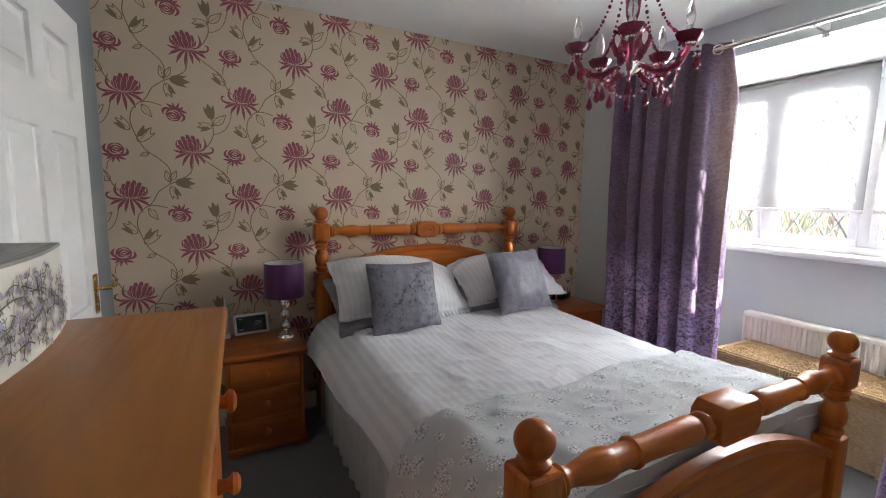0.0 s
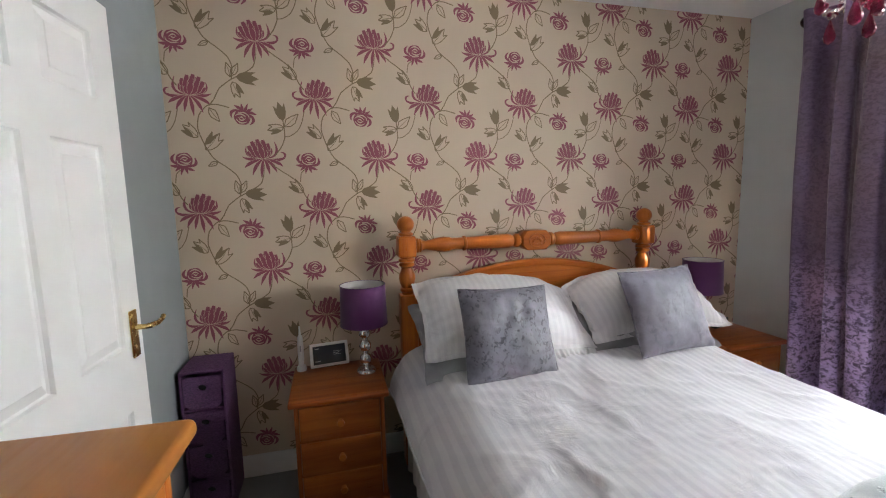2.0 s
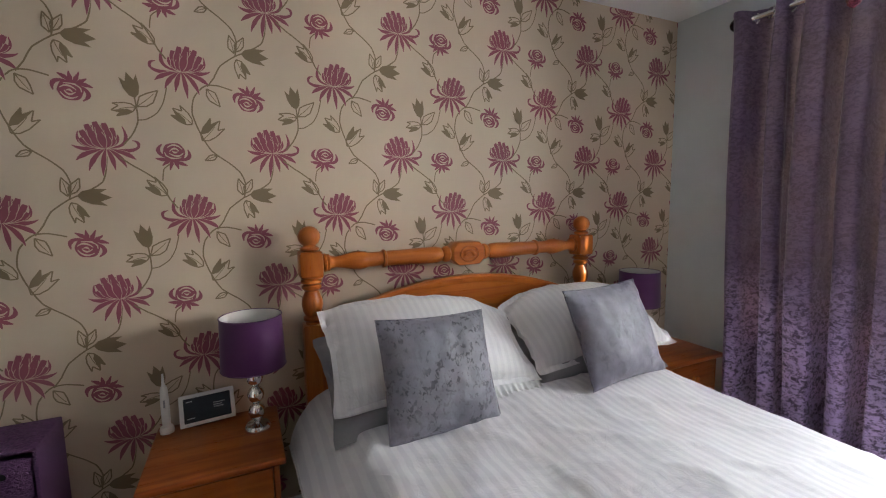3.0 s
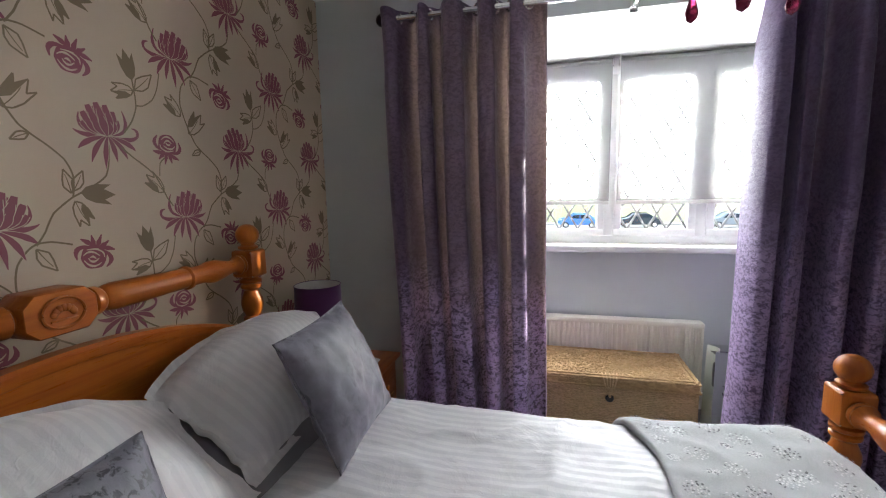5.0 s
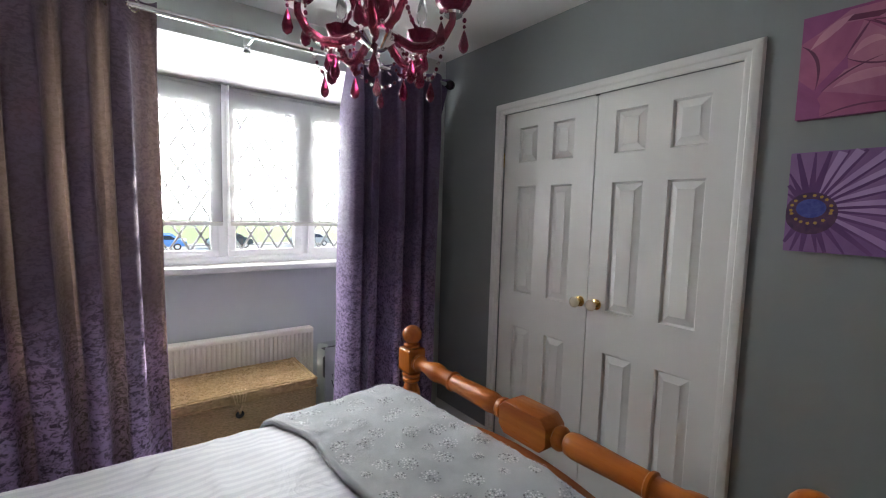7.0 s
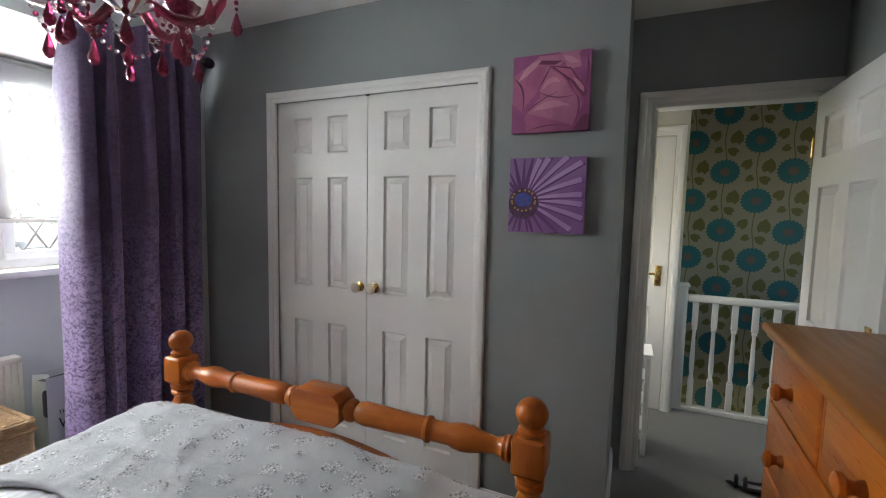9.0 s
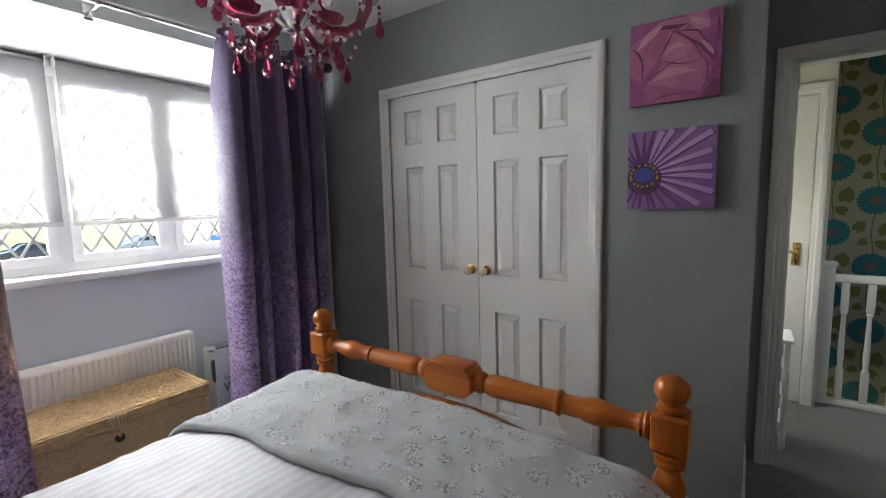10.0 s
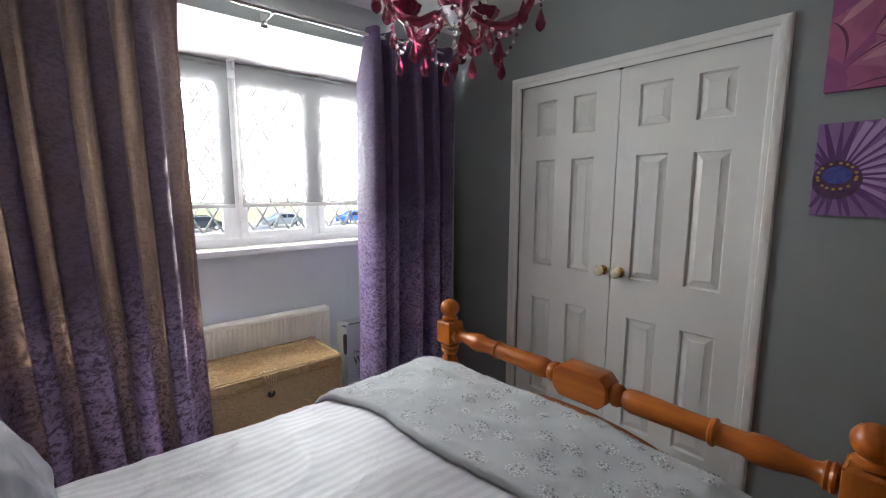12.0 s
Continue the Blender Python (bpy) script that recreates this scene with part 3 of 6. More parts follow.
for y in (-0.47, -1.57, -2.68):
    bm = bmesh.new()
    tube(bm, [(POLE_X, y, POLE_Z - 0.02), (POLE_X, y, POLE_Z - 0.016), (POLE_X + 0.03, y, POLE_Z - 0.02), (XE - 0.01, y, POLE_Z - 0.02)], 0.006, 8)
    lathe(bm, [(0.018, -0.008), (0.018, 0.008)], Matrix.Translation((POLE_X, y, POLE_Z)) @ pose(0, 0, 0, -90), 14)
    box(bm, XE - 0.012, XE + 0.001, y - 0.018, y + 0.018, POLE_Z - 0.05, POLE_Z + 0.02, 0.004)
    part("bracket", bm, CHROME, pole)


def curtain(ya, yb, ya2, yb2, folds, seed, label, mat):
    """An eyelet curtain; ya to yb at the pole, ya2 to yb2 at the hem."""
    rnd = random.Random(seed)
    th = thing("curtain", pose(POLE_X, 0, 0), label, "curtain", "pair of bay window curtains")
    ph = [rnd.uniform(-0.5, 0.5) for _ in range(folds * 2 + 2)]
    am = [rnd.uniform(0.35, 1.65) for _ in range(folds * 2 + 2)]

    def where(u, v):
        top = POLE_Z + 0.045
        z = top + (0.012 - top) * v
        e = v ** 1.3
        y0, y1 = ya + (ya2 - ya) * e, yb + (yb2 - yb) * e
        k = max(0.0, min(0.9999, u + 0.030 * math.sin(6.28 * u) * math.sin(9.0 * u + seed) + 0.016 * math.sin(math.pi * u) * math.sin(23 * u + 2 * seed))) * folds * 2
        i = int(min(k, folds * 2 - 1))
        drift = (ph[i] * (1 - (k - i)) + ph[i + 1] * (k - i))
        y = y0 + (y1 - y0) * u + 0.014 * drift * v + 0.02 * (noise.noise((u * 3, v * 2, seed)) * v)
        a = (0.056 + 0.040 * min(1, v * 2.5)) * (am[i] * (1 - (k - i)) + am[i + 1] * (k - i))
        wav = math.sin(math.pi * k + 0.6 * drift * v)
        x = -a * (wav + 0.18 * math.sin(2 * math.pi * k + 1.3)) + 0.012 * noise.noise((u * 9, v * 5, seed + 7)) * min(1, v * 3)
        if v > 0.55:
            x += 0.010 * (v - 0.55) * math.sin(math.pi * k * 1.5 + seed)
        if u < 0.05:
            x += 0.11 * (1 - u / 0.05) * min(1, v * 8)          # the outer edge turns back to the wall
        if u > 0.94:
            x += 0.11 * (u - 0.94) / 0.06 * min(1, v * 8)       # so does the leading edge, towards the window
        z -= 0.012 * (1 - abs(wav)) * max(0.0, 1 - v * 25)
        y += (1 if yb < ya else -1) * 0.017 * math.sin(2 * math.pi * k) * min(1, v * 6)
        return Vector((x, y, z))

    bm = bmesh.new()
    sheet(bm, folds * 26, 60, where)
    part("drape", bm, mat, th)
    for f in range(folds * 2 - 1):
        u = (f + 1) / (folds * 2)
        c = where(u, 0.022)
        bm = bmesh.new()
        pts = [(0.0 * math.cos(q), 0.026 * math.cos(q), 0.026 * math.sin(q)) for q in [2 * math.pi * i / 20 for i in range(20)]]
        tilt = 58 if f % 2 else -58
        m = Matrix.Translation((0, c.y, POLE_Z)) @ pose(0, 0, 0, 0, 0, tilt + 90)
        tube(bm, [m @ Vector(p) for p in pts], 0.0052, 8, closed=True)
        part("eyelet", bm, CHROME, th, "chrome eyelet ring")
    return th


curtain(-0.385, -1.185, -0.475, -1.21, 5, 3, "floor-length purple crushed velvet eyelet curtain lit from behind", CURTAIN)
curtain(-2.065, -2.765, -2.02, -2.73, 5, 11, "floor-length purple crushed velvet eyelet curtain by the wardrobe", CURTAIN_FRONTLIT)


# ---- wallpaper print ----
PLUM = paint("plum_print", (0.275, 0.066, 0.10), 0.5, 0.15, 300, 0.1)
OLIVE = paint("olive_print", (0.22, 0.155, 0.085), 0.5, 0.15, 300, 0.1)


class Print:
    """Flat printed shapes in a plane; put(x, z, layer) gives the place in the world."""

    def __init__(self, put, most=9):
        self.bm, self.put, self.layer, self.most = bmesh.new(), put, 0, most

    def v(self, p):
        return self.bm.verts.new(self.put(p[0], p[1], self.layer))

    def poly(self, pts, mat):
        self.layer = (self.layer + 1) % self.most
        self.bm.faces.new([self.v(p) for p in pts]).material_index = mat

    def stroke(self, a, b, c, widths, mat, n=8):
        """A tapered ribbon along the curve a, b, c."""
        self.layer = (self.layer + 1) % self.most
        left, right = [], []
        for i in range(n + 1):
            t = i / n
            p = [(1 - t) ** 2 * a[k] + 2 * t * (1 - t) * b[k] + t * t * c[k] for k in (0, 1)]
            d = [2 * (1 - t) * (b[k] - a[k]) + 2 * t * (c[k] - b[k]) for k in (0, 1)]
            l = math.hypot(*d) or 1e-6
            q = t * (len(widths) - 1)
            j = min(int(q), len(widths) - 2)
            w = widths[j] + (widths[j + 1] - widths[j]) * (q - j)
            left.append(self.v((p[0] - d[1] / l * w, p[1] + d[0] / l * w)))
            right.append(self.v((p[0] + d[1] / l * w, p[1] - d[0] / l * w)))
        for i in range(n):
            self.bm.faces.new((left[i], left[i + 1], right[i + 1], right[i])).material_index = mat

    def line(self, pts, w, mat):
        """A smooth thin stem through points."""
        n = len(pts)
        for i in range(n - 1):
            a, c = pts[i], pts[i + 1]
            p, q = pts[max(i - 1, 0)], pts[min(i + 2, n - 1)]
            b = ((a[0] + c[0]) / 2 + (a[0] - p[0] + c[0] - q[0]) * 0.10, (a[1] + c[1]) / 2 + (a[1] - p[1] + c[1] - q[1]) * 0.10)
            self.stroke(a, b, c, (w, w), mat, 5)


def at(o, ang, r, x, z):
    """Turns (x, z) by ang degrees, scales by r and moves to o."""
    c, s = math.cos(radians(ang)), math.sin(radians(ang))
    return (o[0] + r * (x * c - z * s), o[1] + r * (x * s + z * c))


def bloom(pr, o, flip, r=0.0925):
    """A chrysanthemum seen half from the side: a tilted dome of upright petals, curling side petals and a skirt of drooping ones."""
    def S(a, b, c, w, mat=0):
        pr.stroke(*(at(o, 0, r, flip * p[0], p[1]) for p in (a, b, c)), [x * r for x in w], mat)

    def petal(a, b, c, w, rim=0.022):
        S(a, b, c, [x + rim for x in w], 2)
        S(a, b, c, w)
    pr.layer = 0
    S((-0.05, 0.02), (-0.90, 0.06), (-0.56, 0.86), (0.02, 0.050, 0.070, 0.012))
    S((0.05, 0.02), (1.00, 0.02), (0.80, 0.62), (0.02, 0.050, 0.060, 0.012))
    S((-0.05, 0.0), (-0.75, -0.16), (-1.02, 0.06), (0.02, 0.075, 0.045))
    S((-1.02, 0.06), (-1.12, 0.30), (-0.84, 0.33), (0.045, 0.055, 0.012))
    S((0.05, 0.0), (0.75, -0.10), (1.02, 0.10), (0.02, 0.085, 0.06, 0.010))
    for x, y in ((-0.92, -0.40), (0.94, -0.46), (-0.60, -0.70), (0.58, -0.84), (-0.24, -0.80), (0.16, -1.02)):
        petal((x * 0.05, -0.02), (x * 0.72, y * 0.30), (x, y), (0.018, 0.066, 0.088, 0.010), 0.014)
    # the dome: rows of petals one before another, each with a thin pale edge
    pr.poly([at(o, 0, r, flip * (0.20 + 0.46 * math.cos(a)), 0.44 + 0.44 * math.sin(a)) for a in [2 * math.pi * i / 28 for i in range(28)]], 0)
    for cx, cy, rx, ry, count, lo, hi in ((0.20, 0.42, 0.55, 0.56, 7, 170, -6), (0.18, 0.38, 0.40, 0.42, 5, 172, 4), (0.15, 0.32, 0.22, 0.26, 3, 160, 15)):
        order = sorted(range(count), key=lambda k: -abs(k - (count - 1) / 2))
        for k in order:
            th = radians(lo + (hi - lo) * k / (count - 1))
            tip = (cx + rx * math.cos(th), cy + ry * math.sin(th))
            side = math.cos(th + radians(14))
            mid = (0.55 * tip[0] + 0.34 * side * ry, 0.46 * tip[1])
            petal((0.03, 0.02), mid, tip, (0.03, 0.11, 0.135, 0.075), 0.017)


def bud(pr, o, ang, r=0.055):
    def S(a, b, c, w):
        pr.stroke(*(at(o, ang, r, *p) for p in (a, b, c)), [x * r for x in w], 0)
    pr.layer = 0
    pr.poly([at(o, ang, r, 0.64 * math.sin(a) * (1 + 0.03 * math.cos(6 * a)), 0.22 + 0.62 * math.cos(a) * (1 + 0.04 * math.sin(5 * a))) for a in [2 * math.pi * i / 36 for i in range(36)]], 0)
    for a, b, c in (((-0.52, 0.12), (-0.36, -0.42), (0.44, -0.02)), ((0.52, 0.30), (0.30, -0.16), (-0.26, 0.10)), ((-0.44, 0.42), (-0.10, 0.92), (0.42, 0.52)), ((-0.26, 0.22), (-0.06, 0.66), (0.26, 0.36)), ((-0.12, 0.30), (0.06, 0.14), (0.18, 0.32))):
        pr.stroke(*(at(o, ang, r, *p) for p in (a, b, c)), [x * r for x in (0.02, 0.06, 0.02)], 2)
    for q in (-1, 1):
        S((q * 0.12, -0.25), (q * 1.25, -0.1), (q * 0.74, 0.58), (0.03, 0.10, 0.13, 0.03))
    for x, y in ((-0.95, -0.40), (-0.50, -0.78), (-0.05, -0.98), (0.42, -0.80), (0.88, -0.46)):
        S((x * 0.15, -0.30), (x * 0.6, -0.42), (x, y), (0.03, 0.13, 0.03))


def tulip_leaf(pr, o, ang, r=0.05, filled=True):
    pts = [(0, -0.95), (0.35, -0.65), (0.55, -0.1), (0.62, 0.85), (0.34, 0.42), (0.0, 1.1), (-0.3, 0.4), (-0.6, 0.8), (-0.55, -0.1), (-0.35, -0.65)]
    q = [at(o, ang, r, *p) for p in pts]
    if filled:
        mid = at(o, ang, r, 0, 0)
        for i in range(len(q)):
            pr.layer = 3
            pr.bm.faces.new([pr.v(mid), pr.v(q[i]), pr.v(q[(i + 1) % len(q)])]).material_index = 1
    else:
        h = len(q) // 2
        for i in range(len(q)):
            a, c = q[i], q[(i + 1) % len(q)]
            pr.stroke(a, ((a[0] + c[0]) / 2, (a[1] + c[1]) / 2), c, (0.0022, 0.0022), 1, 1)
        pr.stroke(at(o, ang, r, 0, -0.9), at(o, ang, r, 0.1, 0), at(o, ang, r, 0.0, 0.5), (0.0014, 0.001), 1, 4)
        # half of it is filled
        mid = at(o, ang, r, -0.05, -0.2)
        for i in (5, 6, 7, 8):
            pr.layer = 5
            pr.bm.faces.new([pr.v(mid), pr.v(q[i]), pr.v(q[(i + 1) % len(q)])]).material_index = 1 if filled is None else 1


def open_leaf(pr, o, ang, r=0.05):
    pts = [(0, -0.95), (0.38, -0.45), (0.45, 0.1), (0.0, 1.0), (-0.3, 0.25), (-0.42, -0.3)]
    q = [at(o, ang, r, *p) for p in pts]
    for i in range(len(q)):
        a, c = q[i], q[(i + 1) % len(q)]
        pr.stroke(a, ((a[0] + c[0]) / 2, (a[1] + c[1]) / 2), c, (0.0023, 0.0023), 1, 1)
    pr.stroke(at(o, ang, r, 0, -0.9), at(o, ang, r, 0.08, 0), at(o, ang, r, 0, 0.6), (0.0016, 0.001), 1, 4)


def leaf_from(kind, pr, base, tip, **kw):
    """A printed leaf from its stalk to its tip."""
    dx, dz = tip[0] - base[0], tip[1] - base[1]
    kind(pr, ((base[0] + tip[0]) / 2, (base[1] + tip[1]) / 2), math.degrees(math.atan2(dz, dx)) - 90, math.hypot(dx, dz) / 2, **kw)


PX, PZ = 0.5455, 0.535
pr = Print(lambda x, z, k: Vector((x, YN - 0.0012 - 0.00004 * k, z)), 90)
for i in range(-1, 7):
    for j in range(-1, 5):
        o = (-1.652 + PX * i, 1.883 - PZ * j)
        P = lambda x, z: (o[0] + x, o[1] + z)
        W = 0.0025
        pr.layer = 0
        J, L = P(-0.363, 0.076), P(-0.147, -0.136)
        pr.line([P(0.063, -0.052), P(0.035, -0.087), P(0.025, -0.148), P(0.048, -0.220), P(0.080, -0.281), P(0.127, -0.318), P(0.172, -0.358), P(0.190, -0.405), P(0.1825, -0.459)], W, 1)
        pr.line([J, P(-0.416, 0.035), P(-0.440, -0.011), P(-0.465, -0.045)], W, 1)
        pr.line([J, P(-0.309, 0.105), P(-0.265, 0.136), P(-0.251, 0.188), P(-0.247, 0.225)], W, 1)
        pr.line([P(-0.210, 0.222), P(-0.167, 0.189), P(-0.104, 0.143), P(-0.068, 0.072), P(-0.045, 0.040)], W, 1)
        pr.line([P(-0.060, 0.200), P(-0.080, 0.182), P(-0.086, 0.140)], W * 0.8, 1)
        pr.line([P(0.063, -0.052), P(0.080, -0.041), P(0.116, -0.039), P(0.165, -0.052)], W, 1)
        pr.line([P(-0.150, -0.103), L, P(-0.146, -0.186), P(-0.167, -0.234), P(-0.195, -0.268)], W, 1)
        pr.line([P(-0.146, -0.180), P(-0.123, -0.178), P(-0.086, -0.153), P(-0.063, -0.111), P(-0.050, -0.060)], W * 0.8, 1)
        leaf_from(tulip_leaf, pr, P(-0.345, 0.088), P(-0.248, 0.081))
        leaf_from(tulip_leaf, pr, P(-0.148, -0.108), P(-0.168, -0.022))
        leaf_from(tulip_leaf, pr, P(-0.360, 0.066), P(-0.331, -0.002), filled=False)
        leaf_from(tulip_leaf, pr, P(-0.074, 0.086), P(-0.133, 0.140), filled=False)
        leaf_from(tulip_leaf, pr, P(0.024, -0.188), P(-0.034, -0.134), filled=False)
        leaf_from(tulip_leaf, pr, P(0.050, -0.246), P(0.112, -0.172), filled=False)
        leaf_from(tulip_leaf, pr, L, P(-0.218, -0.150), filled=False)
        leaf_from(open_leaf, pr, L, P(-0.078, -0.073))
        leaf_from(open_leaf, pr, P(-0.366, 0.084), P(-0.380, 0.150))
        leaf_from(open_leaf, pr, P(-0.362, 0.090), P(-0.330, 0.148))
        leaf_from(open_leaf, pr, P(0.077, -0.052), P(0.120, -0.116))
        leaf_from(open_leaf, pr, P(0.100, -0.299), P(0.056, -0.318))
        bud(pr, P(-0.046, 0.232), -12, 0.056)
        bud(pr, P(0.222, -0.082), 158, 0.056)
        bloom(pr, P(0, 0), 1)
        bloom(pr, P(-0.247, -0.284), -1)
for co, no in (((XW + 0.002, 0, 0), (-1, 0, 0)), ((XE - 0.002, 0, 0), (1, 0, 0)), ((0, 0, ZC - 0.002), (0, 0, 1)), ((0, 0, 0.11), (0, 0, -1))):
    bmesh.ops.bisect_plane(pr.bm, geom=pr.bm.verts[:] + pr.bm.edges[:] + pr.bm.faces[:], plane_co=co, plane_no=no, clear_outer=True)
wp = part("wallpaper_print", pr.bm, [PLUM, OLIVE, PAPER], wall_north, "plum chrysanthemum and olive leaf print")
wp["kind"] = "stuff"

# ---- bed ----
DUVET = stripe_cloth("white_satin_stripe", (0.575, 0.565, 0.605), (0.645, 0.635, 0.665), 0.036)
SLIP = stripe_cloth("white_pillow_stripe", (0.655, 0.645, 0.67), (0.70, 0.69, 0.71), 0.03)
GREYSATIN = cloth("grey_satin", (0.26, 0.26, 0.28), 500, 0.3, 0.45, 0.25)
VALANCE = cloth("pale_grey_valance", (0.50, 0.48, 0.47), 300, 0.2, 0.9)
THROW = cloth("silver_grey_plush", (0.50, 0.52, 0.54), 700, 0.7, 0.9, 0.4)
# The sequins' glitter is put into colour: bright and dark ones mixed at random.
_n = Nodes("silver_sequin")
SEQUIN = _n.set(Base_Color=_n.mix(_n.noise(300, 2), (0.92, 0.92, 0.92), (0.75, 0.75, 0.77)), Metallic=0.35, Roughness=0.30)
SEQUIN_UNLIT = paint("unlit_silver_sequin", (0.24, 0.24, 0.26), 0.25, 0.2, 300, 0.0)
CUSHION = fleck_velvet("grey_crushed_velvet", (0.205, 0.20, 0.245), (0.045, 0.045, 0.06), 0.40, 0.47, 60.0)
CUSHION2 = fleck_velvet("silver_velvet", (0.185, 0.18, 0.225), (0.10, 0.098, 0.13), 0.34, 0.52, 34.0)

bed = thing("double_bed", pose(0, 0, 0), "orange pine double bed with turned posts and rails", "bed")


def square(bm, r, z0, z1, m):
    box(bm, -r, r, -r, r, z0, z1, 0.008, 2, m)


def post(x, y, top, low):
    """A turned post: ball finial, square block for the rail, rings and vase, square foot."""
    m = pose(x, y, 0)
    bm = bmesh.new()
    b1, b0 = top - 0.100, top - 0.205
    prof = [(0.0, top)]
    for i in range(1, 10):
        a = math.pi * (i / 10.0) * 0.86
        prof.append((0.044 * math.sin(a), top - 0.042 + 0.042 * math.cos(a)))
    prof += [(0.024, b1 + 0.026), (0.026, b1 + 0.020), (0.037, b1 + 0.014), (0.037, b1 + 0.006), (0.030, b1), (0.030, b1 - 0.01)]
    lathe(bm, prof[::-1], m, 24)
    part("finial", bm, PINE_Z, bed)
    bm = bmesh.new()
    square(bm, 0.045, b0, b1, m)
    bmesh.ops.bevel(bm, geom=[e for e in bm.edges if abs(e.verts[0].co.z - e.verts[1].co.z) < 1e-4 and e.calc_length() > 0.05], offset=0.006, segments=1, affect="EDGES")
    part("block", bm, PINE_Z, bed)
    bm = bmesh.new()
    t0 = b0 - low
    prof = [(0.030, b0 + 0.005), (0.030, b0 - 0.006), (0.041, b0 - 0.012), (0.041, b0 - 0.022), (0.031, b0 - 0.028), (0.039, b0 - 0.034), (0.039, b0 - 0.044), (0.027, b0 - 0.055), (0.030, b0 - 0.065),
            (0.040, b0 - 0.090), (0.042, b0 - 0.110), (0.038, b0 - 0.135), (0.029, b0 - 0.155), (0.037, b0 - 0.162), (0.037, b0 - 0.172), (0.030, b0 - 0.18), (0.030, b0 - 0.20)]
    lathe(bm, prof[::-1], m, 24)
    part("turned_post", bm, PINE_Z, bed)
    bm = bmesh.new()
    square(bm, 0.042, 0.0, b0 - 0.19, m)
    part("post_foot", bm, PINE_Z, bed)


def rail(y, z, half, block, bh, label):
    """A turned rail between the posts with a carved block in the middle."""
    prof = [(0.026, 0.654), (0.036, 0.648), (0.038, 0.642), (0.034, 0.636), (0.036, 0.628), (0.027, 0.620), (0.023, 0.60), (0.028, 0.57), (0.037, 0.53), (0.0395, 0.505), (0.036, 0.478), (0.031, 0.466),
            (0.031, 0.405), (0.039, 0.400), (0.039, 0.392), (0.033, 0.386), (0.033, 0.33), (0.036, 0.24), (0.038, block + 0.075), (0.034, block + 0.052), (0.024, block + 0.042), (0.030, block + 0.038), (0.037, block + 0.026),
            (0.037, block + 0.012), (0.026, block + 0.004), (0.026, block - 0.006)]
    for s in (1, -1):
        bm = bmesh.new()
        lathe(bm, [(r, s * d) for r, d in prof], Matrix.Translation((0, y, z)) @ pose(0, 0, 0, 0, 90), 24)
        part("rail", bm, PINE_X, bed)
    bm = bmesh.new()
    box(bm, -block, block, y - 0.044, y + 0.044, z - bh, z + bh)
    ends = [e for e in bm.edges if abs(e.verts[0].co.x - e.verts[1].co.x) < 1e-5 and abs(e.verts[0].co.y - e.verts[1].co.y) > 0.05]
    bmesh.ops.bevel(bm, geom=ends, offset=0.026, segments=1, affect="EDGES", profile=0.5)
    bmesh.ops.bevel(bm, geom=[e for e in bm.edges if e.calc_length() > 0.02], offset=0.003, segments=1, affect="EDGES", profile=0.5)
    return part("centre_block", bm, PINE_X, bed, label)


for x in (-0.70, 0.70):
    post(x, -0.070, 1.308, 0.3)
    post(x, -2.066, 0.934, 0.3)
hb = rail(-0.070, 1.157, 0.65, 0.080, 0.052, "pine block carved with an oval flower")
bm = bmesh.new()
m = Matrix.Translation((0, -0.117, 1.157)) @ pose(0, 0, 0, 90)
tube(bm, [m @ Vector((0.046 * math.cos(a), 0.036 * math.sin(a), 0)) for a in [2 * math.pi * i / 28 for i in range(28)]], 0.0035, 6, closed=True)
for k in range(7):
    a = math.pi * (0.08 + 0.84 * k / 6)
    ball(bm, m @ Vector((0.022 * math.cos(a), 0.018 * math.sin(a) - 0.006, 0)), 0.009, 8, (1, 0.5, 1))
box(bm, -0.03, 0.03, -0.119, -0.114, 1.138, 1.143, 0.002)
part("carving", bm, PINE_X, hb)
rail(-2.066, 0.778, 0.65, 0.100, 0.055, "square pine block in the foot rail")


def arch_panel(y, top, end, bottom, t, edge):
    """A board with a low arched top and a thicker rim along the arch."""
    n = 40
    arc = lambda x: end + (top - end) * (1 - (abs(x) / 0.66) ** 2.0)
    bm = bmesh.new()
    rows = [[bm.verts.new((x, y + s, z)) for x, z in [(-0.66 + 1.32 * i / n, arc(-0.66 + 1.32 * i / n)) for i in range(n + 1)]] for s in (-t, t)]
    base = [[bm.verts.new((-0.66 + 1.32 * i / n, y + s, bottom)) for i in range(n + 1)] for s in (-t, t)]
    for i in range(n):
        for k in (0, 1):
            bm.faces.new((base[k][i], base[k][i + 1], rows[k][i + 1], rows[k][i]))
        bm.faces.new((rows[0][i], rows[0][i + 1], rows[1][i + 1], rows[1][i]))
    p = part("board", bm, PINE_X, bed)
    bm = bmesh.new()
    xs = [-0.66 + 1.32 * i / n for i in range(n + 1)]
    rings = []
    for x in xs:
        z = arc(x)
        rings.append([bm.verts.new((x, y + a, z + b)) for a, b in ((-edge, -0.034), (-edge - 0.004, -0.028), (-edge - 0.004, -0.006), (-edge + 0.004, 0.004), (edge - 0.004, 0.004), (edge + 0.004, -0.006), (edge + 0.004, -0.028), (edge, -0.034))])
    for a, b in zip(rings, rings[1:]):
        for k in range(8):
            bm.faces.new((a[k], a[(k + 1) % 8], b[(k + 1) % 8], b[k]))
    part("arched_rim", bm, PINE_X, bed)


